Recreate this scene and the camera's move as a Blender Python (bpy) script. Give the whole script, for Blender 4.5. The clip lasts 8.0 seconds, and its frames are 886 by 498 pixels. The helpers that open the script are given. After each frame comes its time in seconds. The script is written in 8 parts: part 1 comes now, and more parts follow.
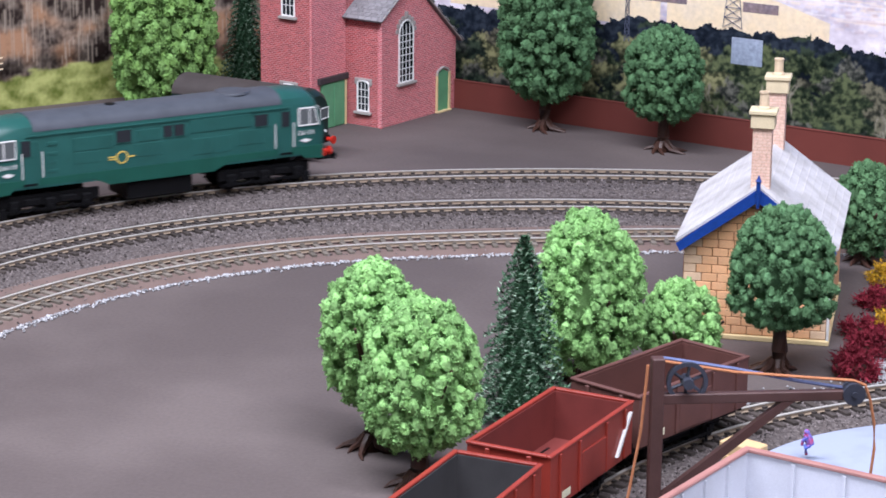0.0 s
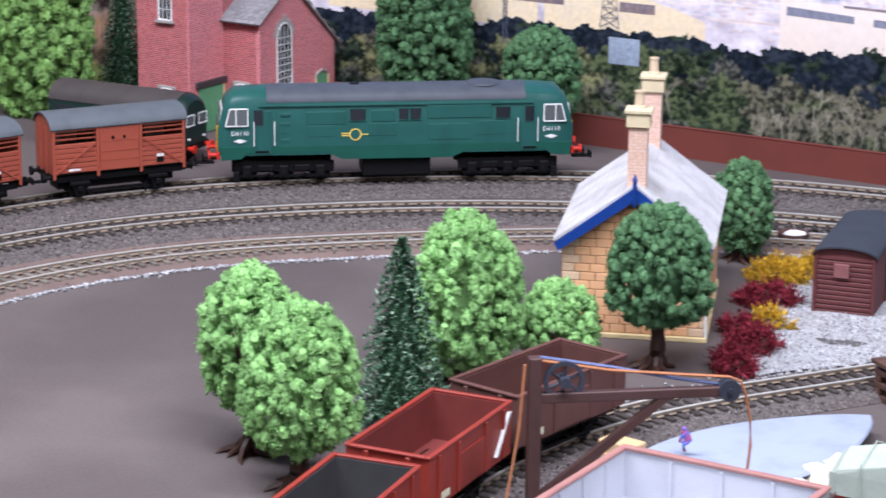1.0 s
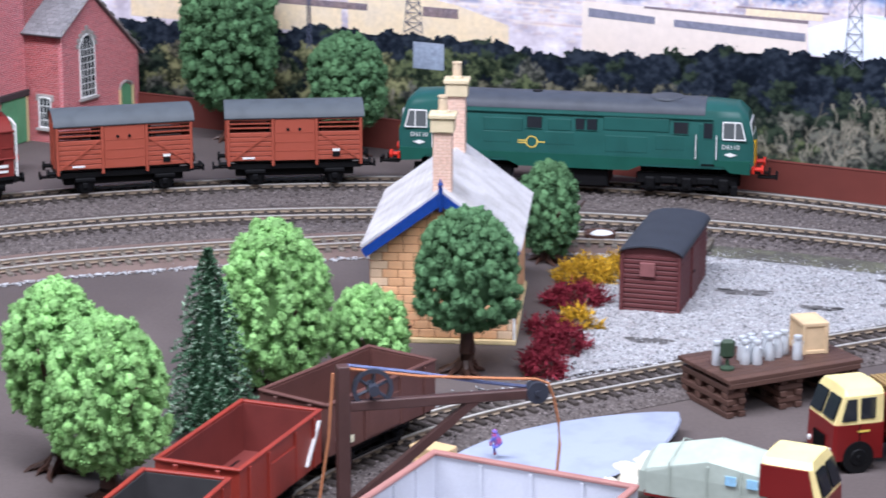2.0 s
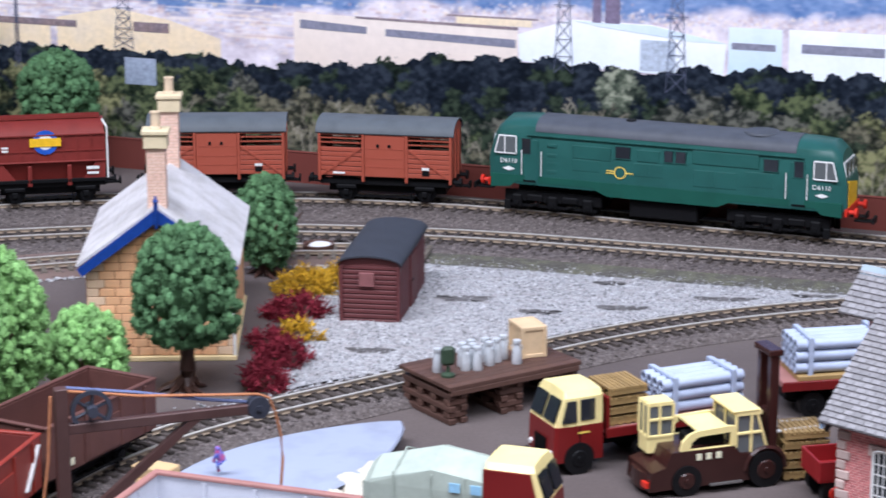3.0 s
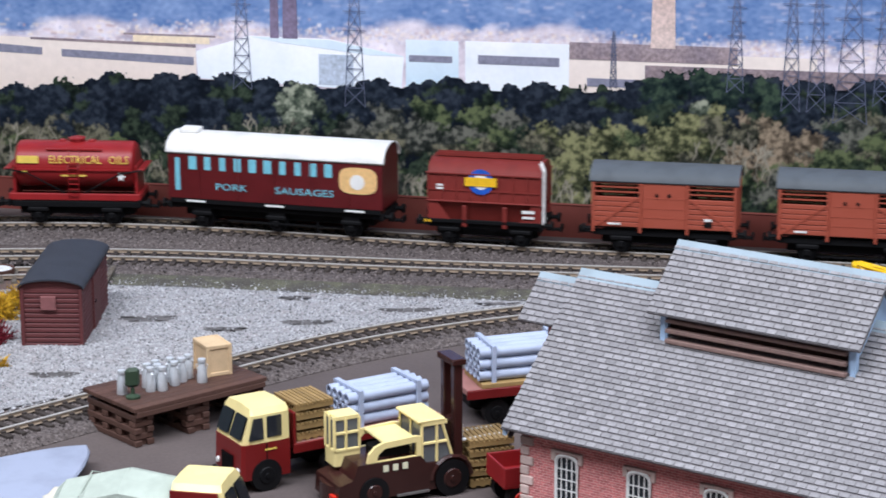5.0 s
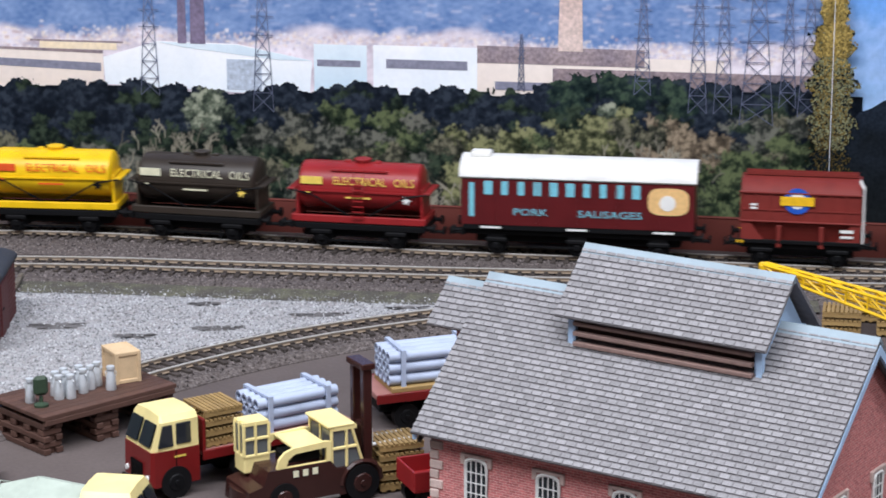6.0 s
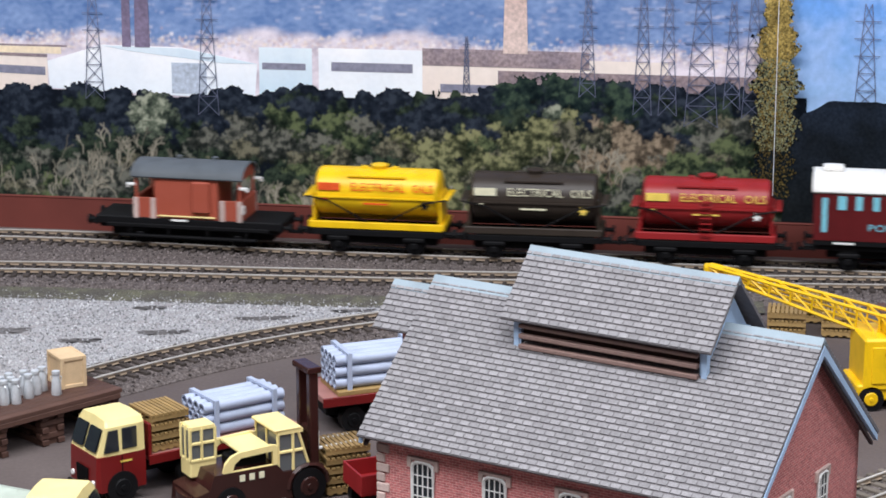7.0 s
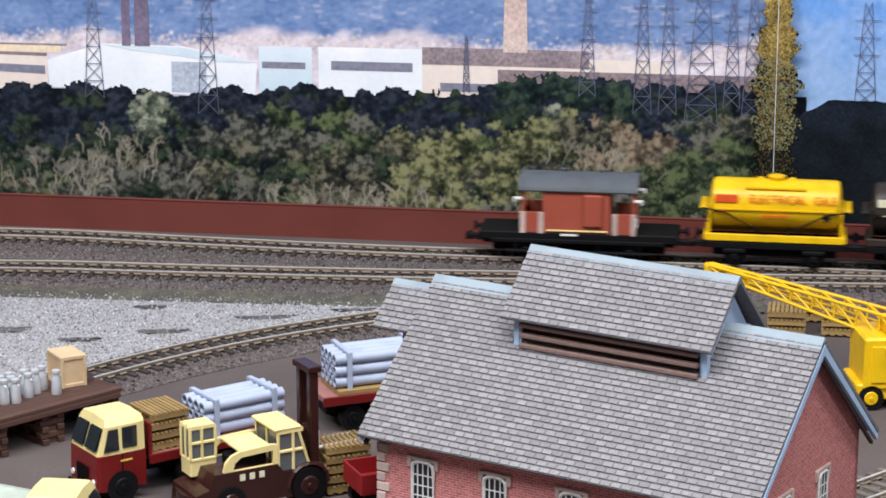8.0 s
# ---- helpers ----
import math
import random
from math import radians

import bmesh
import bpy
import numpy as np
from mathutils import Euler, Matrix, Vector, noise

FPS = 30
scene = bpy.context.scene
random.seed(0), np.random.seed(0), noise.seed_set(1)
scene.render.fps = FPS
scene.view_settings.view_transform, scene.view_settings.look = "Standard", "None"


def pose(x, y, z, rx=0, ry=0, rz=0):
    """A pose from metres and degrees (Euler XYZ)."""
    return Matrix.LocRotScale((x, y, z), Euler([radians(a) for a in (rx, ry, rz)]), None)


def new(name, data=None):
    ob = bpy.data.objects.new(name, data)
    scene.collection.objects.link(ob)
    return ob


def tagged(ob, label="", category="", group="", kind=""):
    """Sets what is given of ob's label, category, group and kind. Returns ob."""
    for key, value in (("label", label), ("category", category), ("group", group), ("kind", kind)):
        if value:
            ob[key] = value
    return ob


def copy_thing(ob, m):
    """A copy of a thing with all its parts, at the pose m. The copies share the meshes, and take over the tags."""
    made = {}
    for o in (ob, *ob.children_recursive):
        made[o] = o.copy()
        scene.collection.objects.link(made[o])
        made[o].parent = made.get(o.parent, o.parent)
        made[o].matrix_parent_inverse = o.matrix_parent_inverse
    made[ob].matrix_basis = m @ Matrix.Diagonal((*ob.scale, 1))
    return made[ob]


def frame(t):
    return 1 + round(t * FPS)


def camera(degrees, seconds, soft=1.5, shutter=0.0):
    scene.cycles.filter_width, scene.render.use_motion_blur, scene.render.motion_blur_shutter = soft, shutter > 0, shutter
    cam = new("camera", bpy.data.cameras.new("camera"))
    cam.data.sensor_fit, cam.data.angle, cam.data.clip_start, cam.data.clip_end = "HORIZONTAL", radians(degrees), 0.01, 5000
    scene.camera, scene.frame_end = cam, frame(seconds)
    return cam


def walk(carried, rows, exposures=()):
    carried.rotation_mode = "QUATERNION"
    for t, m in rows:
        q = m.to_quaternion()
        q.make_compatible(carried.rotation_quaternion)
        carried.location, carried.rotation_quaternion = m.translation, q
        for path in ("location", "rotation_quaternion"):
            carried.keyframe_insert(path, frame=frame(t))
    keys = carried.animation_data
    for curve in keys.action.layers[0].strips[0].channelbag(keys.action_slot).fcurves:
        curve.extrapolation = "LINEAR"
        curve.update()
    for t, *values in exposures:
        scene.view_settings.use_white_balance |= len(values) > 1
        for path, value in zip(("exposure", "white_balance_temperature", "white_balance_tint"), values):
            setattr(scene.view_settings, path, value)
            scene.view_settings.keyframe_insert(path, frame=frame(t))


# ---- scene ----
# A model railway on a table, 1:76 scale; world in metres, table top at z = 0.
cam = camera(20.5, 8.0, soft=1.7, shutter=0.35)
PATH = [
    (0.0, -0.0154, -0.0065, 0.3624, 74.753, -0.576, 20.057),
    (0.5, -0.0142, -0.0057, 0.3622, 74.770, -0.600, 19.338),
    (1.0, -0.0112, -0.0050, 0.3623, 74.830, -0.520, 17.318),
    (1.2, -0.0104, -0.0047, 0.3624, 74.850, -0.480, 16.287),
    (2.3, -0.0058, -0.0019, 0.3642, 74.990, -0.040, 10.930),
    (2.5, -0.0053, -0.0015, 0.3644, 75.028, -0.018, 9.369),
    (3.0, -0.0044, -0.0002, 0.3645, 75.173, 0.060, 6.057),
    (3.5, -0.0030, 0.0002, 0.3648, 75.284, 0.100, 3.254),
    (4.0, -0.0010, 0.0002, 0.3651, 75.379, 0.095, 1.341),
    (4.5, 0.0000, 0.0000, 0.3656, 75.414, 0.105, 0.000),
    (5.0, 0.0016, -0.0004, 0.3659, 75.467, 0.078, -1.321),
    (5.2, 0.0021, -0.0006, 0.3660, 75.475, 0.076, -1.826),
    (6.3, 0.0048, -0.0017, 0.3676, 75.530, 0.074, -3.960),
    (6.5, 0.0050, -0.0018, 0.3677, 75.540, 0.072, -4.342),
    (7.0, 0.0050, -0.0019, 0.3679, 75.551, 0.039, -4.651),
    (7.5, 0.0048, -0.0018, 0.3684, 75.503, 0.034, -4.661),
    (8.0, 0.0046, -0.0018, 0.3685, 75.501, 0.037, -4.670),
]
walk(cam, [(t, pose(x, y, z, rx, ry, rz)) for t, x, y, z, rx, ry, rz in PATH], [(0.0, 0.12, 6080, 16), (1.2, 0.16, 6030, 15), (2.5, 0.08, 5960, 14), (3.5, -0.07, 6060, 13), (4.0, -0.09, 6090, 12), (4.5, -0.21, 6120, 11), (6.5, -0.21, 6430, 10), (8.0, -0.19, 6610, 10)])

# ---- light: a hall lit by rows of cool white ceiling panels ----
world = bpy.data.worlds.new("hall_light")
scene.world = world
world.use_nodes = True
world.node_tree.nodes["Background"].inputs["Color"].default_value = (0.86, 0.90, 1.0, 1)
world.node_tree.nodes["Background"].inputs["Strength"].default_value = 0.05
scene.view_settings.exposure = 0.0
LAMPS = [((-0.85, 0.50, 1.45), 1.2, 0.30, 40), ((0.30, 0.40, 1.45), 1.2, 0.30, 34), ((0.70, -0.65, 1.45), 1.6, 0.30, 27)]
for spot, lx, ly, watts in LAMPS:
    lamp = bpy.data.lights.new("ceiling_lamp", "AREA")
    lamp.shape, lamp.size, lamp.size_y, lamp.energy, lamp.color = "RECTANGLE", lx, ly, watts, (0.93, 0.945, 1.0)
    new("ceiling_lamp", lamp).matrix_world = pose(*spot)


# ---- materials ----
def material(name, colour, rough=0.6, metal=0.0, var=0.12, scale=350.0, bump=0.15, fine=2200.0, spread=0.0, tint=None, amount=0.5):
    """Paint, plastic, card or stone: two scales of mottling, a second tint in patches, fine relief, and a little spread from piece to piece."""
    m = bpy.data.materials.new(name)
    m.use_nodes = True
    n, l = m.node_tree.nodes, m.node_tree.links
    b = n["Principled BSDF"]
    b.inputs["Roughness"].default_value, b.inputs["Metallic"].default_value = rough, metal
    b.inputs["Specular IOR Level"].default_value = 0.35
    co = n.new("ShaderNodeTexCoord")
    big, small = n.new("ShaderNodeTexNoise"), n.new("ShaderNodeTexNoise")
    for node, sc in ((big, scale), (small, fine)):
        node.inputs["Scale"].default_value, node.inputs["Detail"].default_value = sc, 4
        l.new(co.outputs["Object"], node.inputs["Vector"])
    mix = n.new("ShaderNodeMix")
    mix.data_type = "RGBA"
    mix.inputs[6].default_value = (*colour, 1)
    mix.inputs[7].default_value = (*(tint or [c * 0.7 for c in colour]), 1)
    ramp = n.new("ShaderNodeMapRange")
    ramp.inputs[1].default_value, ramp.inputs[2].default_value, ramp.inputs[4].default_value = 0.42, 0.68, amount
    l.new(big.outputs["Fac"], ramp.inputs[0])
    l.new(ramp.outputs[0], mix.inputs[0])
    hsv = n.new("ShaderNodeHueSaturation")
    l.new(mix.outputs[2], hsv.inputs["Color"])
    value = n.new("ShaderNodeMapRange")
    value.inputs[1].default_value, value.inputs[2].default_value = 0.25, 0.75
    value.inputs[3].default_value, value.inputs[4].default_value = 1 - var, 1 + var
    l.new(small.outputs["Fac"], value.inputs[0])
    last = value.outputs[0]
    if spread:
        info, sp, mul = n.new("ShaderNodeObjectInfo"), n.new("ShaderNodeMapRange"), n.new("ShaderNodeMath")
        geo, add, frac = n.new("ShaderNodeNewGeometry"), n.new("ShaderNodeMath"), n.new("ShaderNodeMath")
        frac.operation, mul.operation = "FRACT", "MULTIPLY"
        l.new(info.outputs["Random"], add.inputs[0])
        l.new(geo.outputs["Random Per Island"], add.inputs[1])
        l.new(add.outputs[0], frac.inputs[0])
        sp.inputs[3].default_value, sp.inputs[4].default_value = 1 - spread, 1 + spread
        l.new(frac.outputs[0], sp.inputs[0])
        l.new(sp.outputs[0], mul.inputs[0])
        l.new(last, mul.inputs[1])
        last = mul.outputs[0]
    l.new(last, hsv.inputs["Value"])
    l.new(hsv.outputs[0], b.inputs["Base Color"])
    if bump:
        bp = n.new("ShaderNodeBump")
        bp.inputs["Strength"].default_value, bp.inputs["Distance"].default_value = bump, 0.0006
        l.new(small.outputs["Fac"], bp.inputs["Height"])
        l.new(bp.outputs[0], b.inputs["Normal"])
    return m


def brick_material(name, a, b_, mortar, width, height, joint=0.12, rough=0.85):
    """Printed card brickwork in true courses."""
    m = material(name, a, rough, 0, 0.22, 60, 0.1, 900)
    n, l = m.node_tree.nodes, m.node_tree.links
    co, bk = n.new("ShaderNodeTexCoord"), n.new("ShaderNodeTexBrick")
    l.new(co.outputs["UV"], bk.inputs["Vector"])
    for key, v in (("Color1", (*a, 1)), ("Color2", (*b_, 1)), ("Mortar", (*mortar, 1)), ("Scale", 1.0), ("Mortar Size", joint * height), ("Brick Width", width), ("Row Height", height), ("Bias", 0.0)):
        bk.inputs[key].default_value = v
    hsv = next(x for x in n if x.bl_idname == "ShaderNodeHueSaturation")
    l.new(bk.outputs["Color"], hsv.inputs["Color"])
    return m


def glass_material(name, colour, rough=0.08):
    m = bpy.data.materials.new(name)
    m.use_nodes = True
    b = m.node_tree.nodes["Principled BSDF"]
    b.inputs["Base Color"].default_value, b.inputs["Roughness"].default_value = (*colour, 1), rough
    return m


BOARD = material("painted_baseboard", (0.092, 0.073, 0.070), 0.80, 0, 0.10, 9, 0.25, 500, tint=(0.138, 0.112, 0.106), amount=0.75)
FENCE = material("red_brown_card", (0.155, 0.036, 0.027), 0.75, 0, 0.06, 25, 0.05)
BALLAST = material("ballast", (0.095, 0.079, 0.075), 0.95, 0, 0.55, 500, 0.9, 900, tint=(0.19, 0.165, 0.16), amount=0.7)
STONES = material("ballast_stones", (0.150, 0.128, 0.124), 0.95, 0, 0.2, 300, 0.2, 3000, spread=0.80)
PALE_STONES = material("pale_chippings", (0.40, 0.40, 0.415), 0.9, 0, 0.2, 300, 0.2, 3000, spread=0.60)
YARD = material("pale_yard_gravel", (0.365, 0.362, 0.372), 0.95, 0, 0.35, 120, 0.8, 1100, tint=(0.30, 0.27, 0.27), amount=0.6)
SOOT = material("dark_ash_patch", (0.16, 0.15, 0.15), 0.95, 0, 0.3, 300, 0.6, 1100)
MOSS = material("mossy_ballast_edge", (0.085, 0.078, 0.066), 0.95, 0, 0.5, 90, 0.9, 900, tint=(0.135, 0.132, 0.088), amount=0.9)
SLEEPER = material("sleeper_plastic", (0.060, 0.049, 0.044), 0.75, 0, 0.2, 200, 0.3, spread=0.25)
SLEEPER_OLD = material("weathered_sleeper", (0.17, 0.145, 0.12), 0.85, 0, 0.2, 200, 0.3, spread=0.25)
RAIL = material("nickel_silver_rail", (0.60, 0.57, 0.53), 0.4, 0.15, 0.1, 200, 0.05)
RAIL_RUST = material("rusty_rail_side", (0.26, 0.20, 0.145), 0.6, 0.0, 0.15, 200, 0.1)
BROWN_STRIP = material("brown_track_bed", (0.175, 0.122, 0.106), 0.85, 0, 0.1, 60, 0.1)
BLACK = material("black_underframe", (0.007, 0.007, 0.008), 0.55, 0, 0.3, 500, 0.2)
STEEL = material("wheel_steel", (0.28, 0.27, 0.26), 0.4, 0.7, 0.1)
LOCO_GREEN = material("loco_green", (0.020, 0.098, 0.086), 0.40, 0, 0.05, 60, 0.03)
LOCO_DARK = material("loco_dark_green_skirt", (0.012, 0.085, 0.062), 0.4, 0, 0.05, 60, 0.03)
LOCO_ROOF = material("loco_grey_roof", (0.072, 0.080, 0.098), 0.6, 0, 0.08, 120, 0.05)
YELLOW_PANEL = material("warning_yellow", (0.85, 0.50, 0.02), 0.4)
BUFFER_RED = material("buffer_beam_red", (0.62, 0.03, 0.015), 0.4)
WHITE = material("white_paint", (0.80, 0.80, 0.78), 0.5, 0, 0.03)
CREAM_ROOF = material("white_van_roof", (0.82, 0.81, 0.78), 0.5, 0, 0.05, 60)
PANE = glass_material("dark_glazing", (0.02, 0.024, 0.03))
CLEAR = glass_material("cab_glazing", (0.11, 0.12, 0.125), 0.10)
BAUXITE = material("bauxite_wagon_paint", (0.345, 0.075, 0.045), 0.55, 0, 0.08, 120, 0.08, tint=(0.32, 0.065, 0.035))
WAGON_GREY = material("wagon_grey_roof", (0.100, 0.114, 0.128), 0.7, 0, 0.08, 90, 0.05)
HOPPER_RED = material("hopper_red_brown", (0.19, 0.023, 0.018), 0.6, 0, 0.08, 120, 0.06)
MAROON = material("van_maroon", (0.105, 0.010, 0.012), 0.38, 0, 0.06, 80, 0.04)
SKY_LETTER = material("pale_blue_lettering", (0.20, 0.55, 0.66), 0.5, 0, 0.03, bump=0)
YELLOW = material("tank_yellow", (0.86, 0.53, 0.008), 0.38, 0, 0.05, 80, 0.03)
TANK_BLACK = material("tank_dark_brown", (0.035, 0.026, 0.020), 0.45, 0, 0.1, 80, 0.03)
TANK_RED = material("tank_red", (0.29, 0.018, 0.020), 0.4, 0, 0.05, 80, 0.03)
CREAM = material("cream_paint", (0.85, 0.71, 0.32), 0.38, 0, 0.03, 60, 0.03)
LORRY_RED = material("lorry_maroon", (0.17, 0.012, 0.012), 0.3, 0, 0.05, 60, 0.03)
LIFT_BROWN = material("forklift_brown", (0.038, 0.014, 0.012), 0.22, 0, 0.05, 60, 0.03)
TYRE = material("tyre_rubber", (0.007, 0.007, 0.008), 0.45, 0, 0.2)
ORANGE_TXT = material("orange_lettering", (0.80, 0.10, 0.02), 0.5, bump=0)
GOLD_TXT = material("gold_lettering", (0.85, 0.62, 0.12), 0.5, bump=0)
PALE_TXT = material("pale_lettering", (0.75, 0.72, 0.52), 0.5, bump=0)
BLUE_SIGN = material("sign_blue", (0.02, 0.10, 0.50), 0.45, bump=0)
TAN_BADGE = material("badge_tan", (0.82, 0.52, 0.22), 0.5, 0, 0.05, bump=0)
# One church brick in two tones; the paler copy paints its lit faces.
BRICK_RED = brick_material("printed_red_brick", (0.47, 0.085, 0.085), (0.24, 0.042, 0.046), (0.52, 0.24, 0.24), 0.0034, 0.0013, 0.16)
BRICK_LIT = brick_material("printed_lit_brick", (0.66, 0.16, 0.17), (0.40, 0.085, 0.095), (0.70, 0.36, 0.37), 0.0034, 0.0013, 0.16)
SHED_BRICK = brick_material("shed_brick", (0.60, 0.19, 0.18), (0.42, 0.12, 0.12), (0.64, 0.36, 0.34), 0.0030, 0.0011)
GREY_STONE = material("grey_stone_trim", (0.36, 0.33, 0.31), 0.85, 0, 0.1, 200, 0.1)
QUOIN = material("pale_quoin", (0.55, 0.42, 0.38), 0.85, 0, 0.1, 200, 0.1, spread=0.15)
SLATE = material("printed_slate", (0.252, 0.244, 0.254), 0.85, 0, 0.25, 400, 0.1, spread=0.16)
SLATE_BED = material("slate_joint", (0.192, 0.182, 0.190), 0.9, 0, 0.1)
RIDGE_CARD = material("pale_blue_card_ridge", (0.30, 0.37, 0.42), 0.7, 0, 0.06, 60)
RAW_CARD = material("raw_blue_card_edge", (0.45, 0.62, 0.85), 0.7, 0, 0.05, 60)
DARK_LOUVRE = material("dark_louvre", (0.060, 0.036, 0.032), 0.7)
LOUVRE_SLAT = material("brown_louvre_slat", (0.24, 0.155, 0.135), 0.7)
GREEN_DOOR = material("green_door", (0.12, 0.33, 0.17), 0.6, 0, 0.06, 90)
LINTEL = material("dark_timber_lintel", (0.050, 0.040, 0.042), 0.7)
SAND_BLOCK = material("sandstone_block", (0.78, 0.43, 0.22), 0.85, 0, 0.10, 130, 0.12, spread=0.10, tint=(0.72, 0.44, 0.25))
SAND_EDGE = material("sandstone_quoin", (0.70, 0.50, 0.33), 0.85, 0, 0.08, 130, 0.1, spread=0.08)
SAND_JOINT = material("dark_block_joint", (0.34, 0.16, 0.08), 0.9)
PLINTH = material("cream_plinth", (0.72, 0.56, 0.30), 0.8, 0, 0.06, 90)
STATION_SLATE = material("pale_card_slates", (0.56, 0.54, 0.55), 0.85, 0, 0.07, 70, 0.12, 700, tint=(0.38, 0.36, 0.35), amount=0.8)
BARGE_BLUE = material("blue_bargeboard", (0.008, 0.045, 0.25), 0.5)
CHIMNEY = brick_material("chimney_brick", (0.66, 0.43, 0.34), (0.70, 0.50, 0.40), (0.60, 0.38, 0.29), 0.0045, 0.0016)
CAP_STONE = material("chimney_cap", (0.66, 0.55, 0.36), 0.8, 0, 0.06, 90)
TERRACOTTA = material("buff_pot", (0.70, 0.55, 0.38), 0.8, 0, 0.06, 90)
LEAF_LIGHT = material("light_green_foam_leaves", (0.235, 0.430, 0.155), 0.95, 0, 0.2, 160, 0.3, 1500, spread=0.36, tint=(0.205, 0.385, 0.115))
LEAF_DARK = material("dark_green_foam_leaves", (0.095, 0.190, 0.088), 0.95, 0, 0.2, 160, 0.3, 1500, spread=0.35, tint=(0.055, 0.125, 0.060))
LEAF_MID = material("mid_green_foam_leaves", (0.19, 0.335, 0.105), 0.95, 0, 0.2, 160, 0.5, 1500, spread=0.35, tint=(0.17, 0.31, 0.06))
NEEDLE = material("fir_needles", (0.050, 0.112, 0.060), 0.8, 0, 0.3, 300, 0.3, spread=0.4)
FROST = material("pale_needle_tips", (0.24, 0.34, 0.24), 0.8, 0, 0.3, 300, 0.3, spread=0.4)
BARK = material("glossy_brown_bark", (0.060, 0.028, 0.020), 0.42, 0, 0.2, 150, 0.3, 600)
RED_LICHEN = material("crimson_lichen", (0.20, 0.022, 0.036), 0.85, 0, 0.3, 160, 0.4, spread=0.45)
YELLOW_LICHEN = material("ochre_lichen", (0.52, 0.30, 0.015), 0.85, 0, 0.3, 160, 0.4, spread=0.4)
VAN_BODY = material("weathered_van_maroon", (0.112, 0.030, 0.031), 0.6, 0, 0.12, 120, 0.15)
FELT = material("dark_roofing_felt", (0.036, 0.040, 0.052), 0.7, 0, 0.12, 90, 0.2)
HATCH = material("faded_hatch", (0.22, 0.085, 0.085), 0.7)
TIMBER = material("dark_plastic_timber", (0.095, 0.048, 0.036), 0.65, 0, 0.15, 150, 0.25, spread=0.2)
ALLOY = material("milk_churn_alloy", (0.68, 0.71, 0.74), 0.35, 0.35, 0.08)
SCALE_GREEN = material("dark_green_casting", (0.035, 0.060, 0.035), 0.5)
CRATE = material("pale_wooden_crate", (0.66, 0.48, 0.29), 0.7, 0, 0.08, 120, 0.1)
PALLET = material("brown_pallet_plastic", (0.33, 0.215, 0.085), 0.6, 0, 0.12, 120, 0.15, spread=0.15)
PIPE = material("grey_blue_pipe_plastic", (0.42, 0.48, 0.62), 0.5, 0, 0.05, 80, 0.05)
HULL = material("pale_blue_grey_hull", (0.32, 0.355, 0.46), 0.6, 0, 0.04, 60, 0.05)
HULL_EDGE = material("dark_hull_edge", (0.030, 0.035, 0.055), 0.5)
SACK = material("pale_rock", (0.60, 0.56, 0.47), 0.9, 0, 0.12, 120, 0.5, 700)
TARP = material("pale_green_tarpaulin", (0.40, 0.455, 0.395), 0.65, 0, 0.06, 50, 0.15, 300)
BADGE_BLUE = material("pale_blue_mark", (0.30, 0.55, 0.75), 0.6)
OPEN_IN = material("white_wagon_inside", (0.50, 0.51, 0.56), 0.55, 0, 0.07, 40, 0.05)
OPEN_RIM = material("pinkish_wagon_rim", (0.36, 0.17, 0.15), 0.6, 0, 0.08, 60)
WAG_RED = material("mineral_wagon_red", (0.27, 0.034, 0.022), 0.5, 0, 0.1, 80, 0.08)
WAG_RED_IN = material("mineral_wagon_inside", (0.17, 0.035, 0.030), 0.6, 0, 0.1, 80, 0.08)
WAG_BROWN = material("mineral_wagon_brown", (0.115, 0.048, 0.040), 0.6, 0, 0.12, 80, 0.1)
WAG_DARK_IN = material("dark_wagon_inside", (0.050, 0.048, 0.050), 0.7, 0, 0.1, 80, 0.1)
CRANE_WOOD = material("brown_crane_casting", (0.075, 0.036, 0.032), 0.55, 0, 0.12, 90, 0.1)
CORD = material("orange_cord", (0.46, 0.185, 0.085), 0.8)
BLUE_CORD = material("blue_grey_cable", (0.14, 0.17, 0.32), 0.7)
DARK_METAL = material("dark_winch_metal", (0.045, 0.050, 0.070), 0.45, 0.2)
FIGURE = material("painted_figure", (0.10, 0.16, 0.55), 0.6, 0, 0.3, 400, 0.05, tint=(0.60, 0.05, 0.08), amount=1.0)
JETTY = material("buff_timber", (0.60, 0.42, 0.22), 0.75, 0, 0.1, 90)
RAILCAR = material("railcar_dark_green", (0.010, 0.026, 0.022), 0.4, 0, 0.08, 80, 0.04)
RAILCAR_ROOF = material("railcar_grey_brown_roof", (0.060, 0.050, 0.048), 0.7, 0, 0.12, 90, 0.08)
PLASTER = material("hall_wall_paint", (0.22, 0.22, 0.23), 0.9, 0, 0.04, 3, 0.05)
CARPET = material("hall_floor", (0.20, 0.19, 0.19), 0.95, 0, 0.1, 6, 0.1)

for dull, gloss in ((BLACK, 0.12), (TYRE, 0.2), (LEAF_LIGHT, 0.12), (LEAF_DARK, 0.12), (LEAF_MID, 0.12), (NEEDLE, 0.12), (STONES, 0.15), (BALLAST, 0.12), (RED_LICHEN, 0.12), (SLEEPER, 0.2), (DARK_LOUVRE, 0.15)):
    dull.node_tree.nodes["Principled BSDF"].inputs["Specular IOR Level"].default_value = gloss


